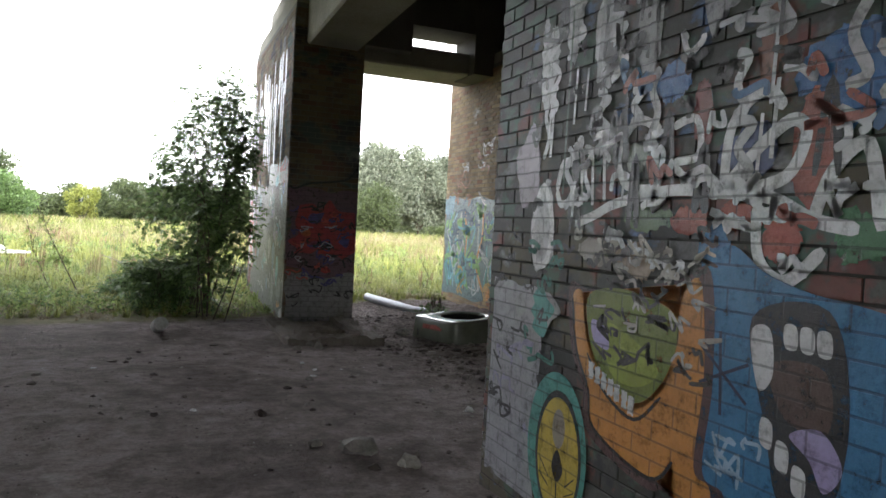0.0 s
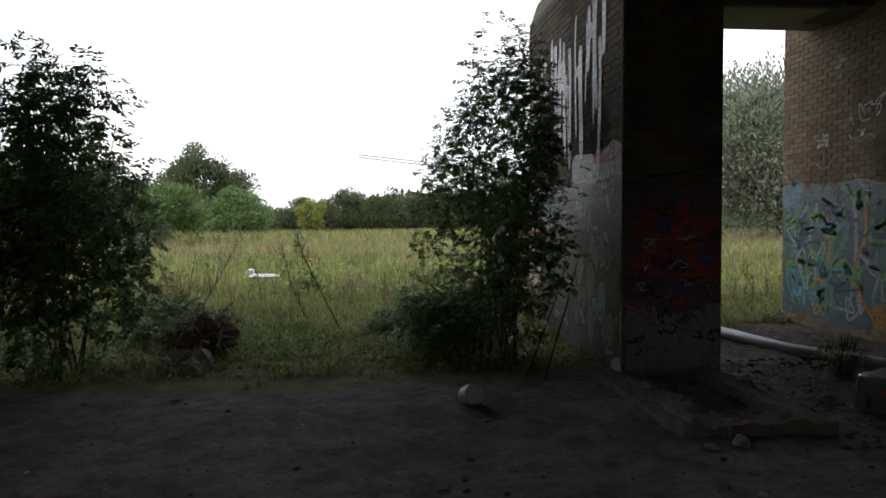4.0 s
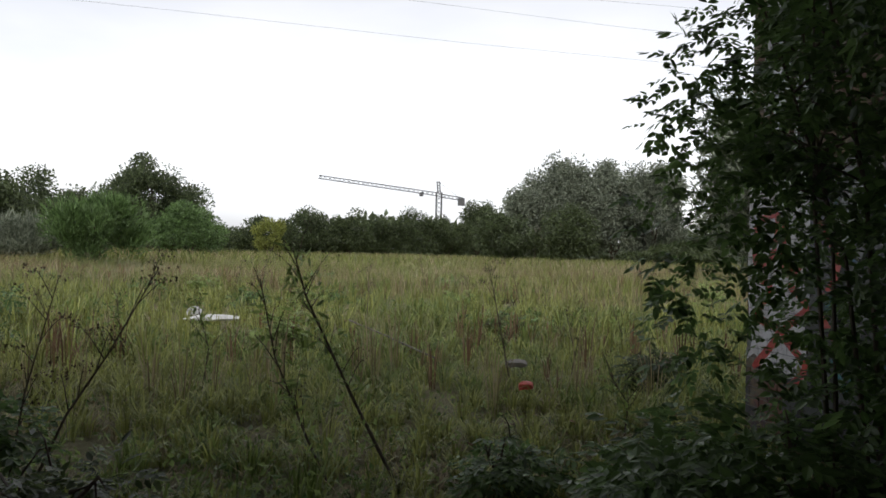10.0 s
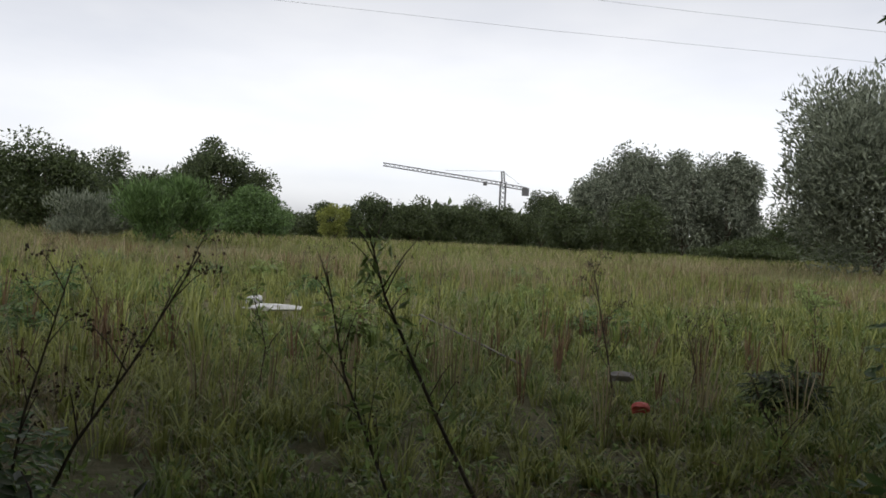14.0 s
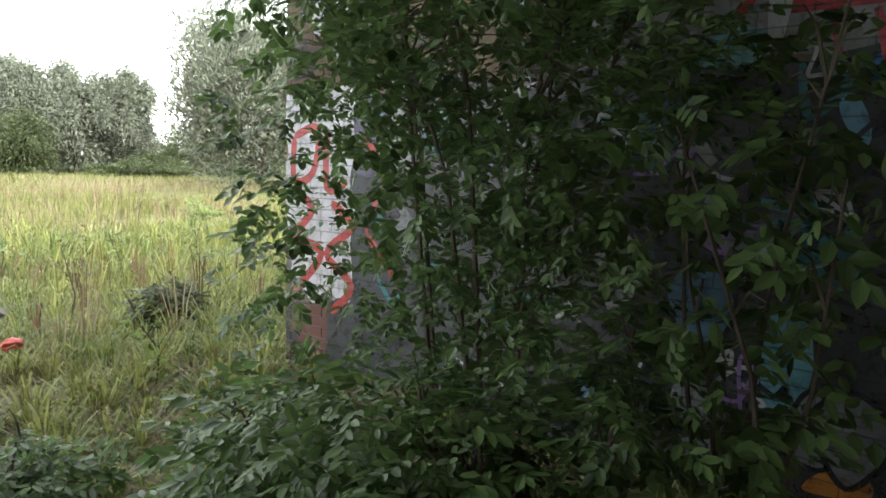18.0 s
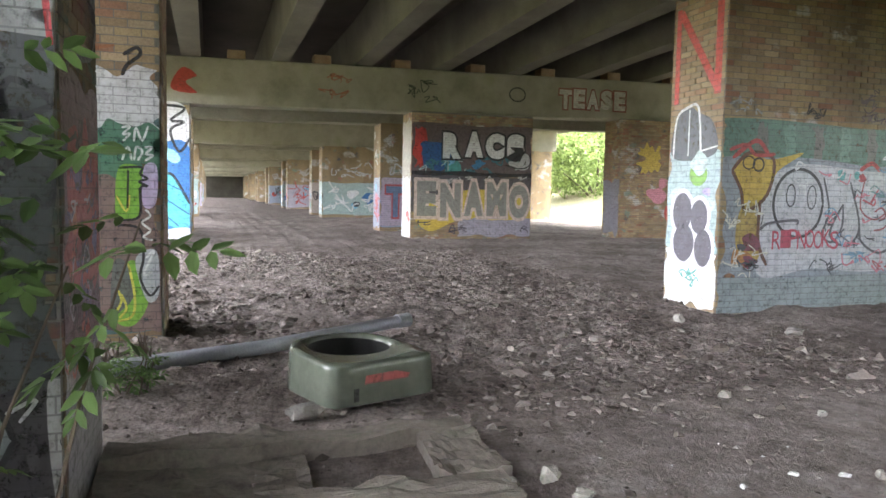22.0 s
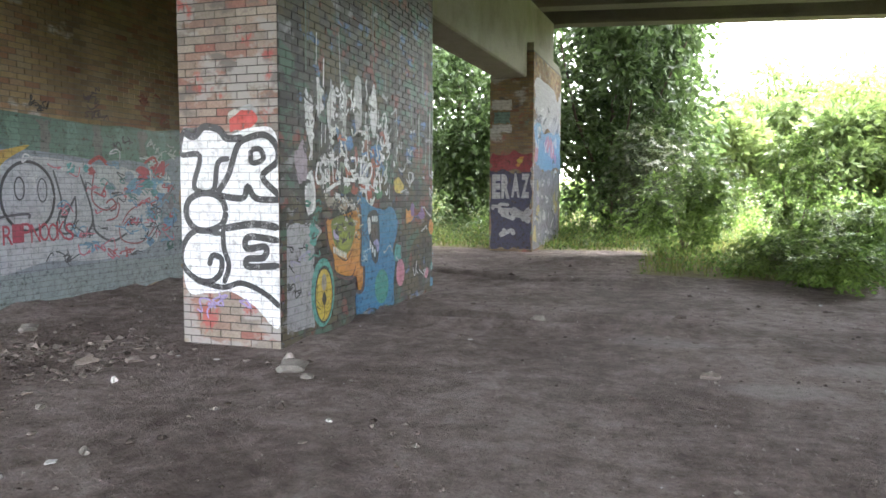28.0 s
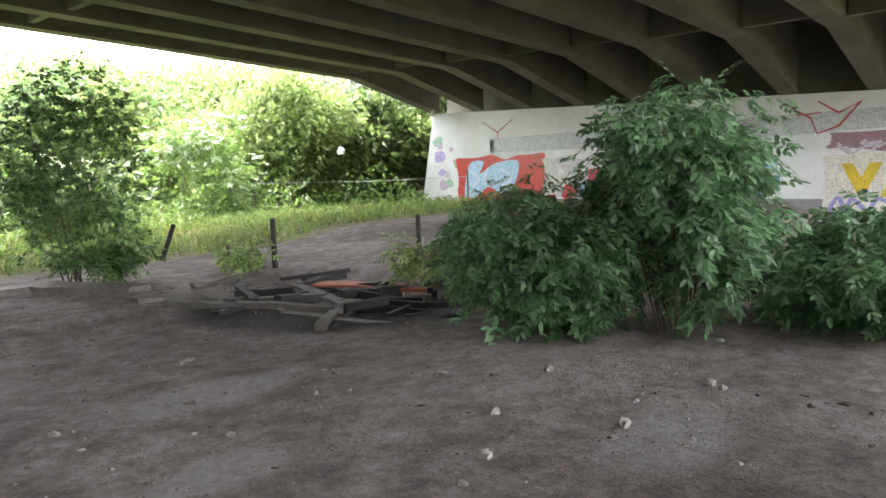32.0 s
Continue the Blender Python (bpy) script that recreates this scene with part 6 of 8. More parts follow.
c.lines([[(0.62, 1.05), (0.75, 1.14), (1.18, 1.18), (1.2, 1.12)], [(0.62, 1.05), (0.66, 1.25)], [(1.6, 1.75), (1.72, 1.3), (1.62, 1.0), (1.8, 0.9), (1.95, 1.1), (1.95, 1.4)], [(1.95, 1.4), (1.75, 1.0), (2.05, 0.85), (2.25, 1.1), (2.05, 1.7)], [(2.25, 1.1), (2.3, 0.9), (2.6, 0.75), (2.9, 0.85)]], 0.034, (0.10, 0.10, 0.125))
c.lines([[(2.3, 1.75), (2.25, 1.35), (2.5, 1.2), (2.75, 1.3), (2.7, 1.1), (2.5, 1.05)], [(2.75, 1.0), (2.8, 0.75), (3.2, 0.7), (3.5, 0.95), (3.4, 1.3), (3.0, 1.2), (2.8, 1.0)], [(2.5, 1.3), (2.62, 1.36), (2.7, 1.25), (2.58, 1.18)]], 0.024, (0.30, 0.08, 0.10))
c.letters("RIPNOOKS", 0.82, 1.9, 0.82, 1.06, (0.42, 0.07, 0.11), (0.40, 0.07, 0.11), 0.0, 0.003, 0.02)
c.scribble(12, 2.4, 4.0, 0.7, 1.9, (0.42, 0.09, 0.12), 0.11, 0.022)
c.scribble(14, 2.4, 4.0, 0.9, 1.9, (0.10, 0.24, 0.26), 0.10, 0.018)
c.scribble(10, 0.8, 4.0, 1.6, 2.1, (0.56, 0.58, 0.62), 0.12, 0.02)
c.scribble(8, 3.3, 4.05, 1.9, 2.3, (0.45, 0.50, 0.49), 0.1, 0.02)
c.lines([[(0.1, 2.05), (0.35, 2.12), (0.5, 2.0), (0.8, 2.02)], [(0.15, 1.95), (0.5, 2.18), (0.7, 2.0)], [(2.2, 1.85), (2.4, 1.95), (2.55, 1.85)], [(3.3, 1.9), (3.5, 2.0), (3.6, 1.9)]], 0.05, (0.40, 0.07, 0.07))
c.scribble(26, 1.7, 4.0, 0.7, 1.9, (0.16, 0.30, 0.46), 0.09, 0.02)
c.scribble(22, 1.6, 4.0, 0.5, 1.9, (0.07, 0.07, 0.09), 0.09, 0.016)
c.scribble(18, 1.5, 4.0, 0.5, 1.8, (0.50, 0.16, 0.22), 0.09, 0.018)
for u, v, k in ((0.15, 2.55, GREY), (1.2, 2.52, BLACK), (2.0, 2.75, (0.10, 0.07, 0.08)), (2.2, 2.55, (0.10, 0.06, 0.07)), (3.3, 2.85, (0.24, 0.07, 0.05)), (3.4, 2.6, (0.24, 0.07, 0.05)), (2.7, 2.1, BLACK), (3.75, 0.6, (0.05, 0.12, 0.12)), (1.5, 0.55, DARK), (2.6, 0.5, (0.4, 0.1, 0.12)), (0.2, 0.6, DARK)):
    c.scribble(5, u, u + 0.4, v - 0.02, v + 0.12, k, 0.07, 0.018)
c.rect(0.01, 4.15, 0.02, 0.45, (0.24, 0.29, 0.31), 0.03)
lay_bricks(SPB, "W", "stock", (0.1, 1.25))
c = canvas(SPB, "N")
c.lines([[(0.12, 2.7), (0.12, 3.95)], [(0.16, 3.9), (0.92, 2.85)], [(0.95, 2.75), (0.95, 3.95)]], 0.2, (0.52, 0.05, 0.035), "painted_letter", "red painted letter stroke", curve=False)
c.rect(0.02, 1.06, 0.75, 2.05, (0.36, 0.47, 0.5), 0.04)
c.rect(0.02, 1.06, 0.05, 0.75, (0.78, 0.79, 0.8), 0.04)
c.blob([(0.1, 1.98), (0.15, 2.5), (0.45, 2.62), (0.6, 2.55), (0.9, 2.4), (0.95, 2.0)], DARK)
c.lines([[(0.1, 1.98), (0.15, 2.5), (0.4, 2.64), (0.6, 2.6), (0.68, 2.0)], [(0.42, 2.6), (0.42, 2.0)], [(0.68, 2.05), (1.0, 2.1)]], 0.04, WHITE)
c.oval(0.65, 1.75, 0.18, 0.15, LIME)
c.daubs(4, 0.2, 0.9, 1.3, 1.9, (SKY, LILAC, (0.5, 0.62, 0.62)), 0.2)
for u, v, ru, rv in ((0.35, 1.25, 0.2, 0.26), (0.7, 1.2, 0.17, 0.22), (0.4, 0.85, 0.22, 0.25), (0.8, 0.8, 0.17, 0.24)):
    c.oval(u, v, ru + 0.06, rv + 0.06, (0.74, 0.68, 0.78))
for u, v, ru, rv in ((0.35, 1.25, 0.2, 0.26), (0.7, 1.2, 0.17, 0.22), (0.4, 0.85, 0.22, 0.25), (0.8, 0.8, 0.17, 0.24)):
    c.oval(u, v, ru, rv, (0.09, 0.08, 0.11))
c.scribble(3, 0.3, 0.8, 0.25, 0.45, TEAL, 0.1, 0.022)
lay_bricks(SPB, "N", "stock")

# south pier of the first bent
c = canvas(SSA, "N")
c.rect(0.05, 0.55, 3.5, 3.75, (0.6, 0.6, 0.6), 0.01)
c.rect(0.05, 0.55, 2.95, 3.15, (0.6, 0.6, 0.6), 0.01)
c.rect(0.1, 0.5, 3.18, 3.46, (0.16, 0.26, 0.24), 0.01)
c.rect(0.03, 1.05, 2.0, 2.45, (0.3, 0.05, 0.06), 0.04)
c.daubs(3, 0.2, 0.9, 2.1, 2.4, (YELLOW, ORANGE), 0.12)
c.rect(0.03, 1.05, 0.1, 2.0, (0.06, 0.06, 0.11), 0.03)
c.letters("ERAZ", 0.05, 1.03, 1.3, 1.98, (0.50, 0.50, 0.53), (0.05, 0.05, 0.12), 0.06, 0.05, 0.02)
c.scribble(7, 0.15, 0.95, 0.4, 1.1, (0.56, 0.56, 0.58), 0.16, 0.09)
lay_bricks(SSA, "N", "mixed")
c = canvas(SSA, "W")
c.rect(0.2, 4.0, 3.0, 4.3, (0.40, 0.40, 0.42), 0.1)
c.rect(0.2, 4.0, 2.1, 3.1, (0.13, 0.30, 0.5), 0.08)
c.daubs(9, 0.4, 3.8, 2.0, 3.0, ((0.45, 0.18, 0.26), (0.14, 0.34, 0.5), (0.35, 0.18, 0.38)), 0.3)
c.rect(0.1, 4.0, 0.1, 2.1, (0.15, 0.15, 0.19), 0.08)
c.daubs(10, 0.3, 3.8, 0.2, 2.0, ((0.46, 0.46, 0.5), (0.28, 0.25, 0.36), (0.42, 0.33, 0.1), (0.3, 0.3, 0.3), (0.08, 0.08, 0.1)), 0.3)
c.scribble(12, 0.4, 3.8, 0.3, 3.6, (0.6, 0.6, 0.63), 0.2, 0.06)
c.scribble(16, 0.4, 3.8, 0.3, 3.6, (0.05, 0.05, 0.08), 0.2, 0.06)
c.daubs(8, 0.3, 3.8, 0.4, 1.9, ((0.12, 0.10, 0.22), (0.30, 0.24, 0.08), (0.34, 0.34, 0.38), (0.04, 0.04, 0.06)), 0.22)
c.scribble(10, 0.4, 3.8, 0.3, 1.9, (0.5, 0.5, 0.52), 0.16, 0.06)
lay_bricks(SSA, "W", "mixed")
for rec in (NPB, SSB):
    lay_bricks(rec, "N", "stock")
lay_bricks(SSB, "W", "mixed")
for rec in (NPC, SPC, SSC):
    lay_bricks(rec, "W", "mixed")
    lay_bricks(rec, "N", "mixed")
    lay_bricks(rec, "S", "mixed")

# third bent
c = canvas(SPC, "W")
c.rect(0.02, 4.1, 2.1, 3.65, (0.13, 0.10, 0.10), 0.03)
c.rect(0.1, 0.45, 2.3, 3.5, RED, 0.05)
c.rect(0.4, 1.4, 2.25, 3.1, (0.03, 0.10, 0.26), 0.05)
c.daubs(5, 0.5, 2.4, 2.2, 2.5, (SKY, (0.05, 0.2, 0.4), TEAL), 0.25)
c.scribble(10, 0.5, 3.8, 2.2, 2.6, (0.05, 0.16, 0.2), 0.14, 0.06)
c.scribble(8, 0.5, 3.8, 2.2, 2.6, (0.36, 0.45, 0.42), 0.14, 0.035)
c.letters("RACS", 1.0, 3.9, 2.55, 3.5, (0.68, 0.68, 0.67), BLACK, 0.1, 0.07, 0.05)
c.lines([[(3.3, 2.5), (3.7, 2.45), (3.9, 2.75), (4.0, 2.5), (3.85, 2.35), (3.5, 2.4)]], 0.16, (0.5, 0.5, 0.5), "painted_letter")
c.lines([[(3.2, 2.42), (3.7, 2.32), (4.05, 2.45), (4.08, 2.85)]], 0.04, BLACK)
c.rect(0.02, 4.12, 2.02, 2.16, BLACK, 0.02)
c.rect(0.02, 4.12, 0.9, 2.04, (0.10, 0.09, 0.10), 0.02)
c.blob([(0.15, 0.95), (0.6, 0.25), (1.6, 0.6), (2.4, 0.4), (3.2, 0.55), (4.0, 0.5), (4.1, 1.3), (2.0, 1.6)], YELLOW)
c.rect(1.6, 4.1, 0.1, 0.65, (0.36, 0.34, 0.42), 0.05)
c.scribble(14, 0.2, 4.0, 1.6, 2.0, (0.5, 0.5, 0.48), 0.1, 0.03)
c.letters("ENAMO", 0.12, 4.1, 0.62, 1.95, (0.27, 0.27, 0.25), (0.66, 0.52, 0.46), 0.075, 0.085, 0.05)
c.scribble(8, 0.3, 4.0, 0.25, 0.6, (0.08, 0.07, 0.09), 0.15, 0.03)
c = canvas(SPC, "N")
c.rect(0.02, 1.05, 0.05, 2.0, (0.68, 0.68, 0.7), 0.03)
c.daubs(4, 0.3, 0.9, 0.6, 1.9, (PINK, (0.5, 0.6, 0.7), RED), 0.2)
c.rect(0.02, 1.05, 2.0, 3.7, (0.45, 0.42, 0.36), 0.04)
c = canvas(NPC, "W")
c.rect(0.1, 3.88, 0.1, 3.6, (0.46, 0.46, 0.48), 0.05)
c.blob([(3.1, 3.8), (3.77, 3.78), (3.92, 2.9), (3.84, 2.56), (3.44, 2.5), (3.07, 2.74)], (0.72, 0.72, 0.74))
c.blob([(3.03, 2.6), (3.91, 2.61), (3.92, 0.01), (3.15, 0.14), (3.09, 1.62)], (0.05, 0.20, 0.52))
c.blob([(3.15, 1.82), (3.45, 1.82), (3.9, 1.01), (3.92, 0.41), (3.51, 0.33), (3.17, 0.64)], (0.12, 0.52, 0.60))
c.blob([(3.14, 2.55), (3.45, 2.55), (3.65, 2.31), (3.51, 2.16), (3.26, 2.31)], (0.35, 0.68, 0.75))
c.blob([(3.11, 0.24), (3.96, 0.31), (3.93, -0.19), (3.14, -0.01)], (0.66, 0.68, 0.72))
c.lines([[(3.1, 3.8), (3.77, 3.73), (3.4, 3.38), (3.75, 3.34), (3.39, 3.09), (3.62, 2.5), (3.92, 2.9)], [(3.08, 3.08), (3.3, 3.04)], [(3.15, 1.82), (3.45, 1.82), (3.9, 1.01)]], 0.07, BLACK, "letter_outline")
c.lines([[(3.22, 1.62), (3.83, 1.32)], [(3.2, 1.18), (3.89, 0.71)], [(3.18, 0.73), (3.6, 0.37)]], 0.06, (0.04, 0.12, 0.3))
c.daubs(8, 0.3, 2.6, 0.4, 2.0, (SKY, (0.08, 0.3, 0.6), TEAL), 0.4)
c = canvas(NPC, "S")
c.rect(0.02, 1.05, 2.0, 3.6, (0.68, 0.68, 0.7), 0.04)
c.lines([[(0.2, 3.4), (0.8, 3.3), (0.5, 2.9), (0.85, 2.7), (0.3, 2.3)], [(0.1, 3.0), (0.4, 2.7), (0.6, 2.2)]], 0.07, BLACK, "letter_outline")
c.rect(0.02, 1.05, 0.2, 2.05, (0.10, 0.42, 0.70), 0.04)
c.daubs(4, 0.2, 0.9, 0.4, 1.6, (WHITE, SKY, (0.2, 0.6, 0.6)), 0.2)
c = canvas(SSC, "W")
c.daubs(6, 0.3, 4.0, 0.4, 2.2, ((0.5, 0.5, 0.52), RED, PINK, DARK), 0.4)
c.rect(0.8, 1.6, 2.4, 3.2, YELLOW, 0.1)
c = canvas(SSC, "N")
c.rect(0.05, 1.05, 0.2, 2.0, (0.2, 0.2, 0.24), 0.05)
# further bents, seen from afar
for rec in piers:
    if rec[1] < 20:
        continue
    rec[0].children[0].data.materials[0] = FAR_BRICK
    if rec[1] < 80 and rec[2] > -3:
        for side, k in (("W", 7), ("N", 3)):
            c = canvas(rec, side)
            c.lift = 0.004
            tint = ((0.45, 0.42, 0.52), (0.36, 0.47, 0.47), (0.5, 0.46, 0.44), (0.3, 0.36, 0.48))[int(rec[1]) % 4]
            c.rect(0.03, c.w - 0.03, 0.15, 2.0, tint, 0.04)
            c.daubs(k, 0.4, c.w - 0.3, 0.5, 1.7, (RED, SKY, TEAL, PINK, WHITE, DARK, BLUE), 0.35)
            c.scribble(k * 2, 0.4, c.w - 0.3, 0.5, 1.8, (DARK, WHITE, RED)[int(rec[1]) % 3], 0.3, 0.06)
            c.scribble(k, 0.4, c.w - 0.3, 2.3, 3.2, (0.5, 0.5, 0.5), 0.25, 0.06)
c = canvas(find(23.24, 3.73), "W")
c.lift = 0.012
c.rect(0.05, 4.0, 0.2, 2.0, (0.46, 0.40, 0.5), 0.03)
c.letters("TRI", 0.2, 2.6, 0.5, 1.8, (0.14, 0.22, 0.36), (0.45, 0.1, 0.12), 0.04, 0.05, 0.04)

# beam of the third bent
beam_c = next(o for o in bpy.data.objects if o.name.startswith("cross_beam") and abs(o.location.x - (18.88 + TH / 2)) < 0.01)
c = Canvas(beam_c, Vector((18.88 + 0.17, 13.0, 0)), Vector((0, -1, 0)), Vector((-1, 0, 0)), 23.9, 0.004)
c.letters("TEASE", 14.4, 17.0, 4.36, 5.1, (0.56, 0.54, 0.50), (0.25, 0.07, 0.05), 0.06, 0.06, 0.03)
c.scribble(7, 6.5, 7.3, 4.35, 5.1, (0.36, 0.14, 0.08), 0.16, 0.03)
c.scribble(5, 9.2, 10.2, 4.3, 5.1, (0.08, 0.10, 0.07), 0.2, 0.03)
c.ring(12.9, 4.75, 0.28, 0.22, 0.05, (0.07, 0.08, 0.06))
c.blob([(2.2, 4.3), (2.5, 4.9), (2.9, 4.7), (2.6, 4.5), (2.9, 4.2)], RED)

# abutment
c = Canvas(abut, Vector((ABUT, -13.0, 0)), Vector((0, 1, 0)), Vector((1, 0, 0)), 31.0, 0.004)
c.rect(0.3, 30.5, -0.6, 0.25, (0.26, 0.25, 0.25), 0.05)
c.rect(4.0, 30.0, 2.35, 2.95, (0.50, 0.51, 0.51), 0.06)
c.daubs(9, 0.8, 2.0, 0.3, 3.6, (LILAC, (0.3, 0.5, 0.35), (0.5, 0.4, 0.5), SILVER), 0.35)
c.rect(1.9, 6.5, 0.15, 2.2, (0.55, 0.06, 0.04), 0.05, label="bright red painted panel")
c.blob([(2.3, 0.5), (2.6, 1.9), (3.4, 2.0), (3.2, 1.5), (4.0, 1.9), (5.2, 1.95), (5.0, 1.0), (4.4, 0.6), (3.6, 0.9), (3.0, 0.5)], (0.42, 0.62, 0.80))
c.lines([[(2.5, 1.7), (3.1, 1.3), (2.7, 0.9)], [(3.6, 1.7), (3.4, 1.1), (4.0, 0.9)], [(4.3, 1.7), (4.8, 1.3), (4.4, 0.9)]], 0.14, (0.62, 0.70, 0.8), "painted_letter")
c.rect(6.5, 10.3, 0.2, 2.0, (0.58, 0.56, 0.55), 0.06)
c.daubs(6, 6.8, 10.2, 0.3, 1.6, (SKY, ORANGE, WHITE, RED), 0.4)
c.rect(10.4, 14.4, 0.2, 1.95, (0.52, 0.07, 0.04), 0.08)
c.blob([(11.0, 0.6), (11.2, 1.5), (12.2, 1.8), (12.9, 1.4), (13.4, 1.7), (13.2, 0.7), (12.2, 0.45)], (0.10, 0.38, 0.60))
c.blob([(11.5, 0.8), (11.7, 1.4), (12.2, 1.5), (12.4, 1.0), (12.0, 0.7)], RED)
c.lines([[(11.0, 0.6), (11.2, 1.5), (12.2, 1.8), (12.9, 1.4), (13.4, 1.7), (13.2, 0.7), (12.2, 0.45), (11.0, 0.6)], [(11.5, 1.1), (12.4, 1.15)]], 0.1, (0.03, 0.06, 0.16))
c.daubs(6, 14.6, 16.6, 0.4, 1.5, ((0.12, 0.42, 0.50), (0.2, 0.5, 0.6), TEAL), 0.35)
c.rect(16.8, 21.0, -0.1, 1.6, (0.66, 0.62, 0.55), 0.04)
c.letters("VAU", 17.3, 20.5, 0.35, 1.35, (0.62, 0.45, 0.04), (0.62, 0.48, 0.10), 0.06, 0.01, 0.05)
c.lines([[(16.9, -0.2), (17.2, 0.3), (17.4, -0.1), (17.6, 0.25), (18.0, -0.1), (18.3, 0.25), (18.8, 0.0), (19.2, 0.2), (20.0, -0.1)]], 0.12, (0.30, 0.28, 0.55), "painted_outline")
c.rect(17.0, 22.0, 1.7, 2.3, (0.30, 0.18, 0.2), 0.06)
c.scribble(10, 17.2, 21.5, 1.75, 2.3, (0.5, 0.45, 0.5), 0.25, 0.06)
c.lines([[(3.4, 3.7), (4.2, 3.2), (5.0, 3.7)], [(4.2, 3.2), (4.2, 2.9)], [(8.8, 3.6), (8.9, 2.9), (9.3, 3.5)], [(15.6, 3.3), (16.4, 2.8), (16.6, 2.3)], [(16.6, 3.3), (17.2, 2.9), (17.8, 3.2), (17.2, 2.5), (16.6, 2.3)], [(16.0, 2.9), (16.7, 2.95)]], 0.07, (0.42, 0.05, 0.06), "painted_outline", curve=False)

# ---- things on the earth under the bridge ----
def clone_mesh(name, bm, mat):
    me = bpy.data.meshes.new(name)
    bm.to_mesh(me)
    bm.free()
    me.materials.append(mat)
    return me


STONE = two_tone("pale_stone", (0.17, 0.155, 0.14), (0.36, 0.335, 0.30), 9.0, 0.9, 60.0, 0.5)
RUBBLE = two_tone("rubble", (0.12, 0.11, 0.10), (0.28, 0.262, 0.24), 6.0, 0.95, 50.0, 0.6)
CLOD, n, l, p = nodes_of("earth_clod")
l.new(mix(n, l, 0.6, ramp(n, l, n.new("ShaderNodeNewGeometry").outputs["Random Per Island"], [(0.0, (0.05, 0.039, 0.033)), (0.6, (0.16, 0.131, 0.116)), (1.0, (0.27, 0.235, 0.212))]), ramp(n, l, noise_tex(n, l, position(n), 50.0, 4, 0.7), [(0.3, (0.4, 0.4, 0.4)), (0.65, (1.2, 1.2, 1.2))]), "MULTIPLY"), p.inputs["Base Color"])
p.inputs["Roughness"].default_value = 1.0
WHITE_LITTER = two_tone("white_plastic", (0.42, 0.42, 0.42), (0.70, 0.70, 0.68), 12.0, 0.45, 60.0, 0.1)


def lump(seed, sx, sy, sz, mat, jag=0.3):
    bm = bmesh.new()
    bmesh.ops.create_icosphere(bm, subdivisions=2, radius=1)
    o = Vector((seed * 3.7, seed * 1.3, 0))
    for v in bm.verts:
        k = 1 + jag * noise.noise(v.co * 1.4 + o) + jag * 0.5 * noise.noise(v.co * 3.5 + o)
        v.co = Vector((v.co.x * sx * k, v.co.y * sy * k, max(v.co.z, -0.45) * sz * k))
    return clone_mesh("lump", bm, mat)


LUMPS = {m.name: [lump(i, 1, 1 - 0.1 * i, 0.6 + 0.08 * i, m, 0.55) for i in range(4)] for m in (STONE, RUBBLE, WHITE_LITTER)}


def stone(name, label, category, x, y, size, mat, seed, group="stones on the bare earth", flat=1.0):
    ob = new(name, LUMPS[mat.name][seed % 4])
    ob.location = (x, y, float(ground_z(x, y)) + size * 0.2 * flat)
    size = size * 0.75
    ob.scale = (size, size * 0.8, size * flat)
    ob.rotation_euler = (0, 0, seed * 1.7)
    return tagged(ob, label, category, group)


rng = np.random.RandomState(200)
for i, (sx, sy, sz) in enumerate(((-6.73, 7.46, 0.055), (-6.39, 7.58, 0.04), (-7.58, 7.8, 0.07), (0.05, 8.15, 0.09), (-0.2, 8.1, 0.07), (-0.4, 6.48, 0.05), (1.04, 6.28, 0.06), (-0.29, 4.1, 0.09), (-3.41, 2.15, 0.05), (-2.04, 1.77, 0.10), (2.6, 9.0, 0.08), (-7.3, 7.1, 0.05), (-8.6, 7.9, 0.07), (-8.2, 6.9, 0.06), (0.55, 5.9, 0.05), (3.9, 4.6, 0.1), (3.3, 5.0, 0.07), (-4.5, 6.5, 0.04), (-5.5, 5.2, 0.045))):
    stone("stone", "pale grey stone lying on the bare earth", "stone", sx, sy, sz, STONE, i)
for i, (sx, sy, sz, fl) in enumerate(((0.59, 5.19, 0.07, 0.9), (-0.33, 6.65, 0.06, 0.5), (-1.43, 5.55, 0.045, 0.7), (-0.26, 6.91, 0.05, 0.6), (-0.31, 7.27, 0.05, 0.6), (6.3, 9.16, 0.1, 0.4), (-5.01, 3.56, 0.05, 0.5), (-5.25, -0.76, 0.06, 0.5), (-1.55, 2.75, 0.05, 0.4), (-9.75, 7.56, 0.06, 1.0), (0.3, 4.3, 0.05, 0.4), (0.75, 4.25, 0.05, 0.4), (-2.2, 7.3, 0.05, 0.3), (-4.6, 8.2, 0.035, 0.4))):
    stone("litter", "crumpled white scrap of litter on the bare earth", "litter", sx, sy, sz * 0.75, WHITE_LITTER, i + 3, "scraps of litter", fl)
for i, (sx, sy, sz) in enumerate(((-0.5, 4.42, 0.17), (1.42, 9.2, 0.15), (-0.75, 4.6, 0.07), (0.0, 8.4, 0.09), (2.9, 3.9, 0.13))):
    stone("rubble", "broken lump of pale rubble on the earth", "rubble", sx, sy, sz, RUBBLE, i, "lumps of rubble", 0.8)

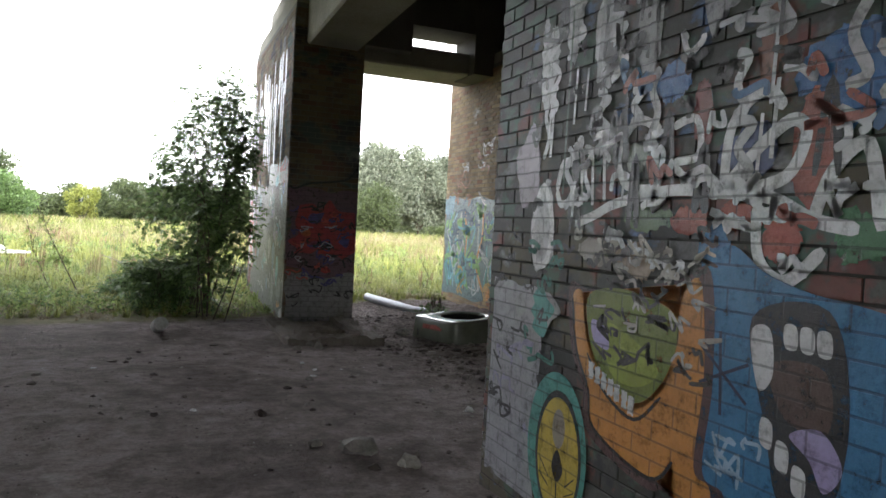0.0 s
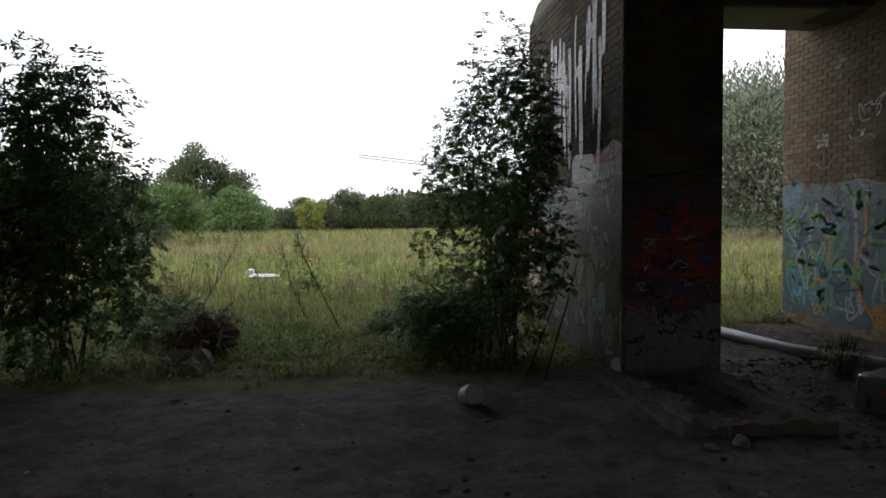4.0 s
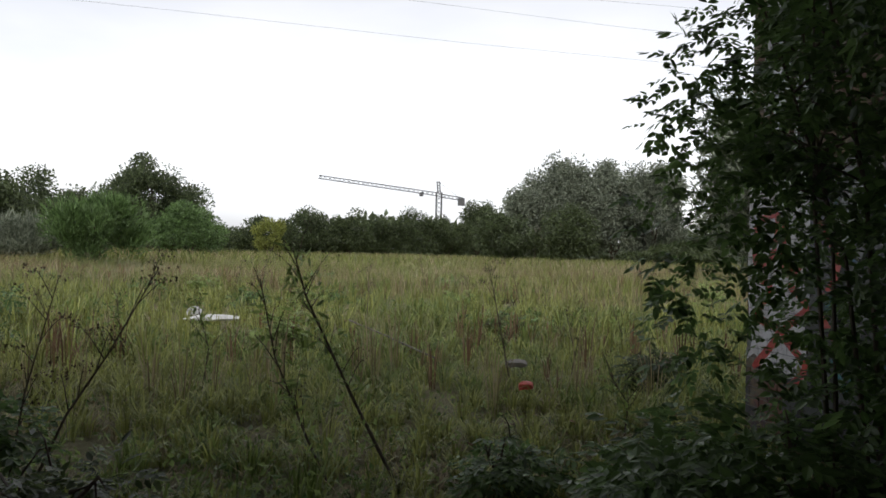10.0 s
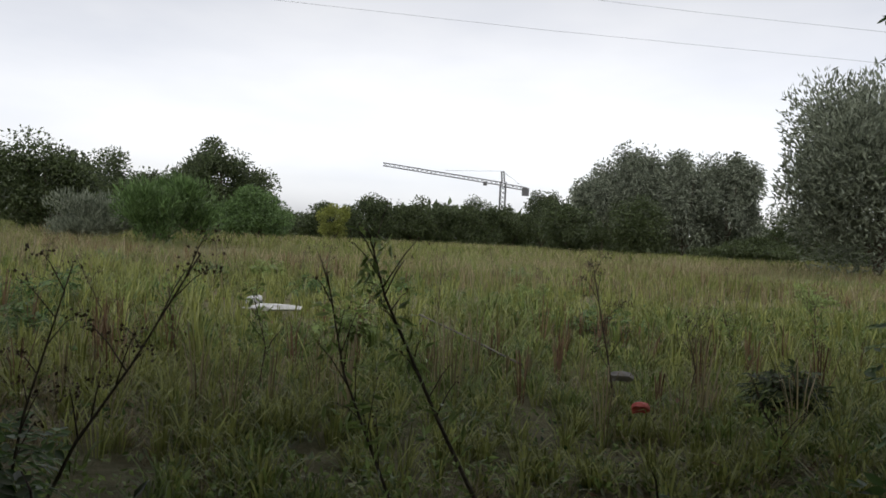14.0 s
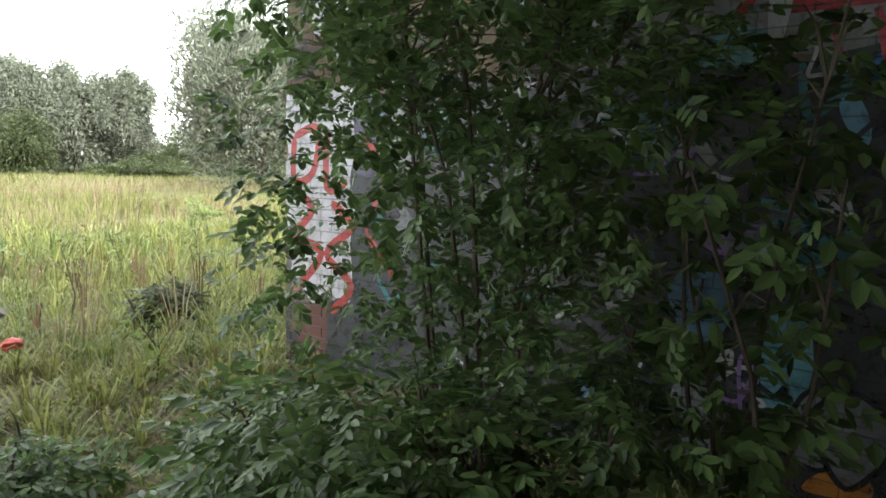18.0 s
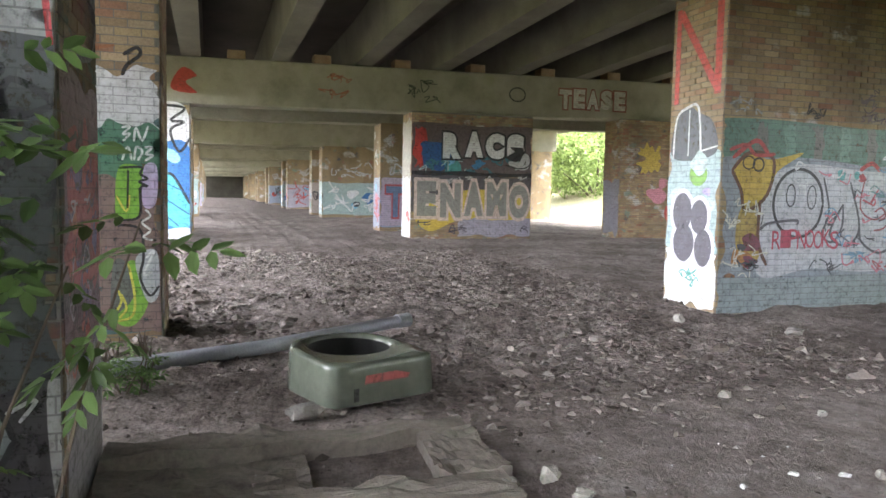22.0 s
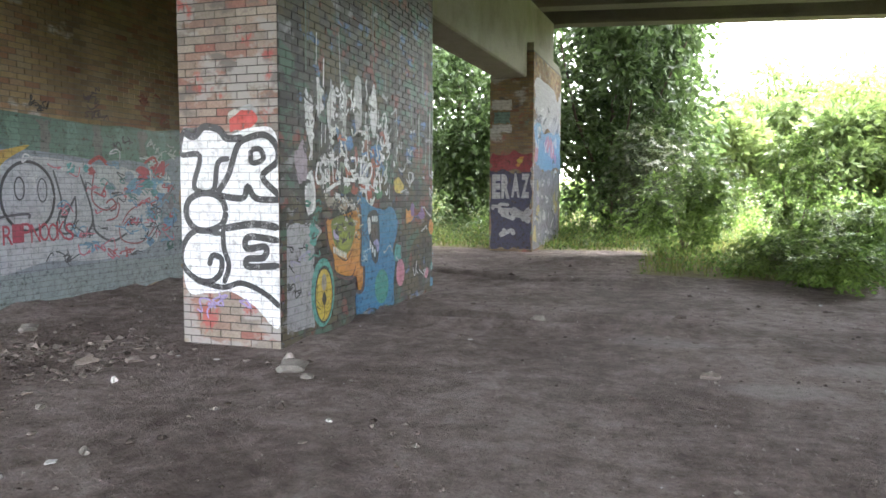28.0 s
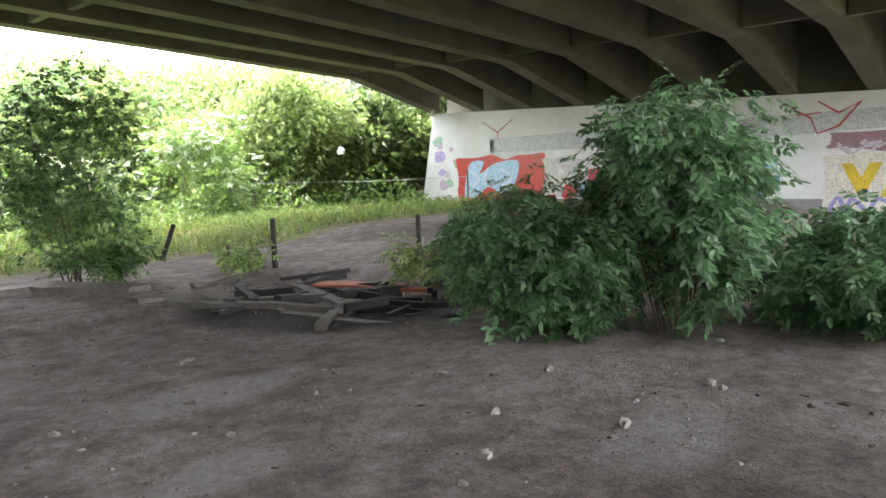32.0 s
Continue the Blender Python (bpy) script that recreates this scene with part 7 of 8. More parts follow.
# clods and small stones that nobody could count
def crumbs(name, label, k, keep, size, mat, seed):
    rng = np.random.RandomState(seed)
    x, y = rng.uniform(-9, 14, k), rng.uniform(-7, 11, k)
    ok = (rng.uniform(0, 1, k) < keep(x, y)) & (earth_mask(x, y) > 0.6)
    x, y = x[ok], y[ok]
    k = len(x)
    s = size * rng.uniform(0.25, 1.0, k) ** 1.8 * np.where(rng.uniform(0, 1, k) > 0.93, 2.0, 1.0)
    z = ground_z(x, y)
    if size > 0.03:
        bm = bmesh.new()
        bmesh.ops.create_icosphere(bm, subdivisions=1, radius=1)
        base = np.array([v.co for v in bm.verts]) * (1, 0.75, 0.5)
        f0 = np.array([[v.index for v in f.verts] for f in bm.faces])
        bm.free()
    else:
        base = np.array([(1, 0.2, 0), (0, 0.8, 0), (-1, -0.2, 0), (0.1, -0.8, 0), (0, 0, 0.5), (0, 0, -0.4)])
        f0 = np.array([(0, 1, 4), (1, 2, 4), (2, 3, 4), (3, 0, 4), (1, 0, 5), (2, 1, 5), (3, 2, 5), (0, 3, 5)])
    m = len(base)
    a = rng.uniform(0, 6.283, k)
    q = base[None] * rng.uniform(0.5, 1.4, (k, m, 1)) * s[:, None, None]
    xr = q[..., 0] * np.cos(a)[:, None] - q[..., 1] * np.sin(a)[:, None]
    yr = q[..., 0] * np.sin(a)[:, None] + q[..., 1] * np.cos(a)[:, None]
    V = np.stack([xr + x[:, None], yr + y[:, None], q[..., 2] + z[:, None]], -1).reshape(-1, 3)
    F = (np.arange(k)[:, None, None] * m + f0[None]).reshape(-1, 3)
    tagged(new(name, mesh_of(name, V, F, mat)), label, "soil", kind="stuff")


crumbs("clods", "churned clods of brown earth", 90000, lambda x, y: 0.012 + 0.9 * smooth(0.4, 1.6, x) * smooth(3.2, 5, y) * np.clip(2.6 * patch(x, y, 1.3, 44) - 0.5, 0.05, 1), 0.054, CLOD, 201)
crumbs("clods", "broken lumps of dark brown earth", 34000, lambda x, y: 0.02 + 0.9 * smooth(0.2, 1.4, x) * smooth(2.8, 4.6, y) * np.clip(2.4 * patch(x, y, 1.7, 47) - 0.3, 0.1, 1), 0.029, CLOD, 205)
crumbs("crumbs", "small crumbs of dry earth", 70000, lambda x, y: 0.5 + 0 * x, 0.014, CLOD, 202)
crumbs("pebbles", "pale pebbles trodden into the earth", 9000, lambda x, y: 0.35 + 0.4 * smooth(1, 3, x), 0.022, STONE, 203)
crumbs("chips", "tiny white chips in the earth", 2600, lambda x, y: 0.5 + 0 * x, 0.013, WHITE_LITTER, 204)

# plastic shell lying on the earth: a tub with an oval opening
TUB = two_tone("dull_green_plastic", (0.075, 0.083, 0.065), (0.13, 0.142, 0.115), 1.6, 0.2, 5.0, 0.02)
tub = empty("plastic_tub", "grey-green moulded plastic tub with an oval opening, red sprayed", "tub", at=(2.03, 8.77, 0.01))
tub.rotation_euler = (0, 0, radians(-70))
bm = bmesh.new()
W, D, H = 0.90, 0.94, 0.29
outer0, outer1, inner1, inner0 = [], [], [], []
K = 48
for i in range(K):
    a = 6.2832 * (i + 0.5) / K
    ca, sa = math.cos(a), math.sin(a)
    e = 9 if sa < 0 else 2.6
    sq = 1 / max(abs(ca) ** e + abs(sa) ** e, 1e-6) ** (1 / e)
    outer0.append((ca * sq * W / 2, sa * sq * D / 2, 0))
    outer1.append((ca * sq * W / 2 * 0.96, sa * sq * D / 2 * 0.97, H + 0.02 * sa))
    inner1.append((ca * W * 0.36, sa * D * 0.31 + 0.07, H + 0.005 + 0.02 * sa))
    inner0.append((ca * W * 0.36, sa * D * 0.31 + 0.07, 0.03))
rings = [[bm.verts.new(q) for q in r] for r in (outer0, [(x, y, z - 0.03) for x, y, z in outer1], [(x * 0.99, y * 0.99, z - 0.008) for x, y, z in outer1], [(x * 0.96, y * 0.96, z) for x, y, z in outer1], inner1, [(x * 0.98, y, z - 0.03) for x, y, z in inner1], inner0)]
for a, b in zip(rings[:-1], rings[1:-1]):
    for i in range(K):
        bm.faces.new((a[i], a[(i + 1) % K], b[(i + 1) % K], b[i]))
for v in rings[-1]:
    bm.verts.remove(v)
for f in bm.faces:
    f.smooth = True
bmesh.ops.recalc_face_normals(bm, faces=bm.faces)
part("shell", bm, TUB, tub)
# Inner wall and floor are near black: the tub's inner shade is painted on.
bm = bmesh.new()
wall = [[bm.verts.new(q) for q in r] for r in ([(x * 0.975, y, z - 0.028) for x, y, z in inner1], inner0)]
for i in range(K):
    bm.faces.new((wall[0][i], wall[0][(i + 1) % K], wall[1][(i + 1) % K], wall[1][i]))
part("inner_wall", bm, two_tone("shade_black_wall", (0.006, 0.006, 0.006), (0.012, 0.012, 0.011), 3.0, 1.0), tub)
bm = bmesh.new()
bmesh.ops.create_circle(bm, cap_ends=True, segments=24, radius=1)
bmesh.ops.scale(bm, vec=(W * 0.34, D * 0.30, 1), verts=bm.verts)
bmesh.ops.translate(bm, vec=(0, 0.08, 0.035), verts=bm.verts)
part("inside_floor", bm, two_tone("shade_black_floor", (0.006, 0.006, 0.006), (0.014, 0.013, 0.012), 3.0, 1.0), tub)
tc = Canvas(tub, Vector((-0.30, -0.474, 0)), Vector((1, 0, 0)), Vector((0, -1, 0)), 0.6, 0.0)
tc.owner = tub
mark = tc.film("red_spray", [(0.10, 0.10), (0.44, 0.09), (0.48, 0.17), (0.36, 0.20), (0.12, 0.195)], [(0, 1, 2, 3, 4)], (0.33, 0.07, 0.06), "blurred red spray mark")
for v in mark.data.vertices:
    v.co += tub.location + Vector((0, 0.012, 0))
# flat black film standing in for the shade inside a slot
slot = tc.film("slot", [(0.02, 0.03), (0.06, 0.03), (0.06, 0.12), (0.02, 0.12)], [(0, 1, 2, 3)], (0.01, 0.01, 0.01), "slot in the wall, drawn as a flat black patch")
for v in slot.data.vertices:
    v.co += tub.location

# fallen lamp post
PIPE = two_tone("galvanised_steel", (0.27, 0.29, 0.33), (0.42, 0.44, 0.48), 3.0, 0.45, 60.0, 0.1, metal=0.25)
pipe = empty("steel_pole", "long grey galvanised steel pole lying on the earth", "pole", at=(3.2, 9.3, 0.06))
bm = bmesh.new()
tube(bm, [(0.62, -1.35, 0.09), (0.0, 0.0, 0.02), (-0.85, 2.05, 0.0), (-1.14, 3.9, 0.03)], 0.058, 0.072, 18)
for f in bm.faces:
    f.smooth = len(f.verts) == 4
part("tube", bm, PIPE, pipe)
bm = bmesh.new()
tube(bm, [(0.66, -1.44, 0.095), (0.60, -1.31, 0.09)], 0.07, 0.07, 18)
part("collar", bm, PIPE, pipe)

# concrete pit edge beside the pier
PIT = two_tone("dirty_concrete", (0.06, 0.05, 0.043), (0.18, 0.155, 0.132), 4.5, 0.95, 30.0, 0.9, c=(0.12, 0.13, 0.095))
pit = empty("concrete_chamber", "broken concrete inspection chamber with an open square pit", "chamber", at=(0.35, 9.2, 0))
for nm, bx in (("back_wall", (0.30, 0.52, -0.85, 1.1, -0.55, 0.10)), ("front_wall", (-0.62, -0.28, -0.8, 1.1, -0.55, 0.07)), ("side_wall", (-0.28, 0.30, -0.85, -0.50, -0.55, 0.09)), ("inner_wall", (-0.28, 0.30, 0.12, 1.1, -0.55, 0.02)), ("ledge", (0.16, 0.30, -0.5, 0.12, -0.55, -0.04))):
    bm = bmesh.new()
    add_box(bm, *bx)
    bmesh.ops.subdivide_edges(bm, edges=bm.edges, cuts=14, use_grid_fill=True)
    for v in bm.verts:
        v.co.z += 0.03 * noise.noise(v.co * 11) + 0.014 * noise.noise(v.co * 26)
        v.co += Vector((noise.noise(v.co * 3), noise.noise(v.co * 3 + Vector((9, 0, 0))), noise.noise(v.co * 4 + Vector((0, 7, 0))))) * 0.04
    part(nm, bm, PIT, pit)
bm = bmesh.new()
add_box(bm, -0.28, 0.30, -0.5, 0.12, -0.56, -0.42)
part("pit_floor", bm, two_tone("wet_silt", (0.02, 0.017, 0.013), (0.05, 0.042, 0.032), 3.0, 0.6), pit)

# ---- ditch with dumped timber, posts and wire ----
def beam_piece(name, label, a, b, w, h, mat, group="dumped timber in the ditch", category="plank"):
    a, b = Vector(a), Vector(b)
    d = b - a
    ob = empty(name, label, category, group, at=a)
    bm = bmesh.new()
    L = d.length
    add_box(bm, 0, L, -w / 2, w / 2, -h / 2, h / 2)
    bmesh.ops.subdivide_edges(bm, edges=[e for e in bm.edges if e.calc_length() > L * 0.8], cuts=5)
    for v in bm.verts:
        v.co += Vector((0, noise.noise(v.co * 2 + a) * 0.25 * w, noise.noise(v.co * 2.3 + b) * 0.25 * h))
    bmesh.ops.recalc_face_normals(bm, faces=bm.faces)
    ob.rotation_mode = "QUATERNION"
    ob.rotation_quaternion = d.to_track_quat("X", "Z")
    me = part("timber", bm, mat, ob)
    return ob


CHAR = two_tone("charred_timber", (0.007, 0.0065, 0.006), (0.035, 0.032, 0.029), 5.0, 0.8, 50.0, 0.5)
RUST = two_tone("red_painted_board", (0.30, 0.06, 0.03), (0.48, 0.13, 0.07), 4.0, 0.7, 50.0, 0.3)
beam_piece("timber_beam", "long weathered grey timber on the ditch edge", (-8.2, 1.5, 0.03), (-9.15, 3.5, -0.02), 0.16, 0.13, WOOD)
beam_piece("timber_beam", "grey timber half buried at the ditch edge", (-8.65, 3.2, 0.0), (-8.85, 4.6, -0.03), 0.13, 0.09, WOOD)
beam_piece("timber_beam", "grey plank slanting into the ditch", (-10.3, 1.3, -0.05), (-9.45, 3.3, 0.0), 0.17, 0.05, WOOD)
beam_piece("red_board", "flat orange-red painted board among the dumped timber", (-10.5, 1.55, -0.02), (-11.0, 3.3, -0.04), 0.36, 0.035, RUST, category="board")
for i in range(44):
    q = Vector((rng.uniform(-11.1, -8.9), rng.uniform(0.6, 4.4), rng.uniform(-0.2, 0.05)))
    a = rng.uniform(0, 3.14)
    beam_piece("charred_timber", "blackened charred timber dumped in the ditch", q, q + Vector((math.cos(a), math.sin(a), rng.uniform(-0.12, 0.15))) * rng.uniform(0.5, 1.3), rng.uniform(0.06, 0.13), rng.uniform(0.05, 0.1), CHAR if i % 7 else WOOD)
for i in range(14):
    q = Vector((rng.uniform(-10.2, -8.9), rng.uniform(-0.7, 0.9), rng.uniform(-0.2, 0.02)))
    a = rng.uniform(0, 3.14)
    beam_piece("grey_stick", "bleached grey stick in a tangled heap", q, q + Vector((math.cos(a), math.sin(a), rng.uniform(-0.2, 0.3))) * rng.uniform(0.4, 0.9), 0.05, 0.04, WOOD, "heap of sticks", "stick")
for i, (a, b, w, h) in enumerate((((-6.9, -1.75, 0.04), (-7.9, -1.5, 0.06), 0.5, 0.14), ((-7.9, -1.45, 0.07), (-8.55, 0.1, 0.06), 0.45, 0.13), ((-8.5, 0.2, -0.02), (-8.3, 0.9, -0.02), 0.3, 0.14))):
    beam_piece("concrete_slab", "weathered grey concrete kerb slab at the ditch edge", a, b, w, h, PIT, "concrete slabs", "slab")


def post(name, label, x, y, h, r, lean=(0, 0), mat=None):
    p = empty(name, label, "fence post", "fence posts", at=(x, y, float(ground_z(x, y)) - 0.1))
    bm = bmesh.new()
    tube(bm, [(0, 0, 0), (lean[0] * 0.5, lean[1] * 0.5, h * 0.55), (lean[0], lean[1], h + 0.1)], r, r * 0.9, 8)
    part("shaft", bm, mat or WOOD, p)
    return p


post("fence_post", "dark upright wooden fence post", -11.3, -0.6, 0.85, 0.05, mat=CHAR)
post("fence_post", "dark upright wooden fence post", -12.9, 1.3, 0.8, 0.045, mat=CHAR)
post("fence_post", "dark upright wooden fence post", -11.4, 3.3, 0.95, 0.05, mat=CHAR)
post("fence_post", "leaning wooden fence post", -11.0, -4.0, 0.7, 0.05, (-0.1, 0.45), CHAR)
post("fence_post", "short broken wooden stake", -9.6, -2.2, 0.5, 0.04)
fw = empty("fence_wire", "thin sagging fence wire beyond the ditch", "wire", at=(-25, -12, 1.4))
bm = bmesh.new()
tube(bm, [(-3, 2.2, 0), (0, 0, -0.05), (4, -3.2, 0.05)], 0.012, 0.012, 5)
part("strand", bm, PIPE, fw)
for sx, sy in ((-28, -9.8), (-21, -15.2)):
    post("fence_post", "thin grey wire fence post", sx, sy, 1.5, 0.04)
# torn plastic caught in branches
for i, (bx, by, bz, sz) in enumerate(((-23.7, -12.9, 2.6, 0.35), (-28.3, -11.9, 4.2, 0.28))):
    ob = new("torn_plastic_bag", LUMPS[WHITE_LITTER.name][i])
    ob.location, ob.scale = (bx, by, bz), (0.12, sz * 0.5, sz)
    tagged(ob, "torn white plastic bag caught in the branches", "plastic bag", "torn plastic bags")

# ---- meadow things ----
root = empty("root_plate", "upturned mass of dark tangled roots with pale wood", "tree root", at=(-4.27, 11.85, 0.0))
bm = bmesh.new()
bmesh.ops.create_icosphere(bm, subdivisions=4, radius=1)
for v in bm.verts:
    k = 1 + 0.35 * noise.noise(v.co * 2.2) + 0.25 * noise.noise(v.co * 6)
    v.co = Vector((v.co.x * 0.30 * k, v.co.y * 0.26 * k, max(v.co.z * 0.24 * k + 0.24, -0.05)))
part("soil_mass", bm, two_tone("root_soil", (0.07, 0.042, 0.032), (0.19, 0.125, 0.095), 8.0, 1.0, 60.0, 0.9), root)
PALEWOOD = two_tone("pale_bare_wood", (0.22, 0.19, 0.17), (0.55, 0.51, 0.48), 9.0, 0.8, 50.0, 0.4)
for i in range(64):
    a = rng.uniform(0, 6.283)
    r = rng.uniform(0.15, 0.4)
    s = Vector((r * math.cos(a) * 0.7, r * math.sin(a) * 0.6 - 0.1, rng.uniform(0.15, 0.6)))
    e = s + Vector((rng.uniform(-0.2, 0.2), rng.uniform(-0.24, 0.1), rng.uniform(-0.2, 0.12)))
    bm = bmesh.new()
    tube(bm, [s, s.lerp(e, 0.5) + Vector((rng.uniform(-0.06, 0.06), 0, 0.06)), e], 0.010 if i > 7 else 0.02, 0.003 if i > 7 else 0.008, 6)
    part("root", bm, PALEWOOD if i < 12 else BARK, root)
MOTTLED = two_tone("mottled_bark", (0.03, 0.025, 0.022), (0.42, 0.40, 0.37), 14.0, 0.85, 50.0, 0.5)
for i, (sx, sy, sz) in enumerate(((-4.42, 11.45, 0.1), (-4.25, 11.35, 0.12), (-4.55, 11.3, 0.08), (-4.3, 11.1, 0.08))):
    stump = new("rotten_wood", lump(i, 1, 0.7, 0.9, MOTTLED, 0.7))
    stump.location, stump.scale, stump.rotation_euler = (sx, sy, float(ground_z(sx, sy)) + 0.06), (sz * 1.5, sz * 1.4, sz * 1.5), (0, 0.3, i * 1.1)
    tagged(stump, "mottled pale and dark lump of rotten wood", "wood", "lumps of rotten wood")


SEED = two_tone("dry_seed", (0.05, 0.035, 0.025), (0.14, 0.10, 0.07), 9.0)


def stalk(name, label, pts, r, heads=0, twigs=10, seed=0, mat=None, head=0.05, leafy=0):
    rg = np.random.RandomState(seed)
    st = empty(name, label, "weed", "tall weeds in the meadow", at=pts[0])
    o = Vector(pts[0])
    q = [Vector(p) - o for p in pts]
    bm = bmesh.new()
    tube(bm, q, r, r * 0.35, 6)
    ends = []
    for i in range(twigs):
        t = 0.35 + 0.65 * i / twigs
        k = min(int(t * (len(q) - 1)), len(q) - 2)
        s = q[k].lerp(q[k + 1], t * (len(q) - 1) - k)
        e = s + Vector((rg.uniform(-0.16, 0.16), rg.uniform(-0.12, 0.12), rg.uniform(0.08, 0.26)))
        tube(bm, [s, s.lerp(e, 0.6) + Vector((0, 0, 0.015)), e], r * 0.4, r * 0.2, 4)
        ends.append(e)
    part("stem", bm, mat or BARK, st)
    if heads:
        pts2 = np.concatenate([np.array(e)[None] + rg.normal(size=(heads, 3)) * head * (1, 1, 0.5) for e in ends + [q[-1]]])
        v, f = leaf_mesh(pts2, head * 0.5, head * 0.4, rg, 0.0)
        tagged(part_np("seed_cluster", v, f, SEED, st), kind="stuff")
    if leafy:
        tt = rg.uniform(0.15, 1, leafy)
        kk = np.minimum((tt * (len(q) - 1)).astype(int), len(q) - 2)
        pts2 = np.array([list(q[k].lerp(q[k + 1], t * (len(q) - 1) - k)) for t, k in zip(tt, kk)]) + rg.normal(size=(leafy, 3)) * 0.05
        v, f = leaf_mesh(pts2, 0.09, 0.025, rg, 0.1)
        part_np("leaves", v, f, LEAF_LIGHT, st)
    return st


DRYSTEM = two_tone("dry_brown_stem", (0.05, 0.04, 0.03), (0.13, 0.10, 0.07), 9.0)
stalk("hogweed", "dead dark hogweed stalk with branching seed heads", [(-4.8, 13.2, 0), (-4.62, 13.35, 0.5), (-4.46, 13.5, 0.8), (-4.26, 13.78, 1.28)], 0.010, 18, 9, 301, DRYSTEM, 0.04)
stalk("hogweed", "dead dark hogweed stalk with branching seed heads", [(-4.9, 13.3, 0), (-4.85, 13.4, 0.6), (-4.76, 13.6, 1.22)], 0.008, 16, 7, 302, DRYSTEM, 0.04)
stalk("mugwort", "tall thin leaning green mugwort stem", [(-2.8, 13.4, 0), (-3.1, 13.65, 0.55), (-3.38, 13.79, 1.12), (-3.46, 13.89, 1.38)], 0.012, 6, 14, 303, DRYSTEM, 0.03, 140)
stalk("mugwort", "tall thin leaning green mugwort stem", [(-3.22, 13.6, 0), (-3.36, 13.69, 0.28), (-3.56, 13.79, 0.74), (-3.67, 13.88, 1.22)], 0.010, 6, 12, 304, DRYSTEM, 0.03, 110)
stalk("dock", "rust-brown dock seed stalk standing in the grass", [(-1.35, 16.3, 0), (-1.45, 16.3, 0.5), (-1.6, 16.35, 1.25)], 0.01, 40, 12, 305, DRYSTEM, 0.035)
rg = np.random.RandomState(306)
for i in range(26):
    x, y = rg.uniform(-12, 12), rg.uniform(15.5, 32)
    h = rg.uniform(0.7, 1.2)
    stalk("dock", "rust-brown dock seed stalk standing in the grass", [(x, y, 0), (x + rg.uniform(-0.1, 0.1), y, h * 0.5), (x + rg.uniform(-0.2, 0.2), y, h)], 0.008, 22, 8, 310 + i, DRYSTEM, 0.04)
for i in range(16):
    x, y = rg.uniform(-9, 5), rg.uniform(12.8, 19)
    if -4.6 < x < -1.0 and y < 14.5:
        continue
    h = rg.uniform(0.5, 1.0)
    stalk("mugwort", "green mugwort stem standing in the grass", [(x, y, 0), (x + rg.uniform(-0.15, 0.15), y, h * 0.5), (x + rg.uniform(-0.3, 0.3), y, h)], 0.008, 4, 10, 340 + i, DRYSTEM, 0.03, 90)

bag = new("white_sack", LUMPS[WHITE_LITTER.name][1])
bag.location, bag.scale, bag.rotation_euler = (-4.85, 20.3, 0.33), (0.34, 0.14, 0.09), (0, 0, 0.1)
tagged(bag, "crumpled white plastic sack lying in the meadow", "sack")
bag2 = new("white_sack", LUMPS[WHITE_LITTER.name][2])
bag2.location, bag2.scale = (-5.12, 20.4, 0.42), (0.11, 0.1, 0.11)
tagged(bag2, "bunched end of a white plastic sack in the grass", "sack")
gp = empty("grey_pole", "long thin grey pole lying in the meadow grass", "pole", at=(-2.05, 17.3, 0.36))
bm = bmesh.new()
tube(bm, [(0.05, -0.1, -0.14), (-0.4, 1.4, -0.06), (-0.8, 2.9, -0.02)], 0.011, 0.011, 8)
part("rod", bm, WOOD, gp)
RED_PLASTIC = two_tone("red_plastic", (0.42, 0.05, 0.03), (0.62, 0.10, 0.07), 9.0, 0.4, 50.0, 0.1)
red = new("red_wrapper", lump(2, 1, 1, 1, RED_PLASTIC, 0.6))
red.location, red.scale = (-1.45, 15.45, 0.23), (0.075, 0.045, 0.05)
tagged(red, "crumpled bright red plastic wrapper caught in the grass", "wrapper")
nest = new("grey_bundle", LUMPS[RUBBLE.name][2])
nest.location, nest.scale = (-1.25, 16.5, 0.26), (0.13, 0.1, 0.07)
tagged(nest, "greyish bundle lying in the meadow grass", "bundle")

# crane far beyond the trees
STEEL = two_tone("crane_steel", (0.05, 0.05, 0.052), (0.11, 0.11, 0.11), 0.5, 0.6, 5.0, 0.05)
crane = empty("tower_crane", "grey tower crane far beyond the trees", "crane", at=(27.3, 197.8, 0))


def lattice_beam(name, a, b, w, bays, thick, label=""):
    bm = bmesh.new()
    a, b = Vector(a), Vector(b)
    d = (b - a).normalized()
    u = d.cross(Vector((0, 1, 0))).normalized() * w
    v = d.cross(u).normalized() * w
    ch = [u + v, u - v, -u - v, -u + v]
    for o in ch:
        tube(bm, [a + o, b + o], thick, thick, 4)
    for i in range(bays):
        p, q = a.lerp(b, i / bays), a.lerp(b, (i + 1) / bays)
        for j in range(4):
            tube(bm, [p + ch[j], q + ch[(j + 1) % 4]], thick * 0.6, thick * 0.6, 3)
    return part(name, bm, STEEL, crane, label)


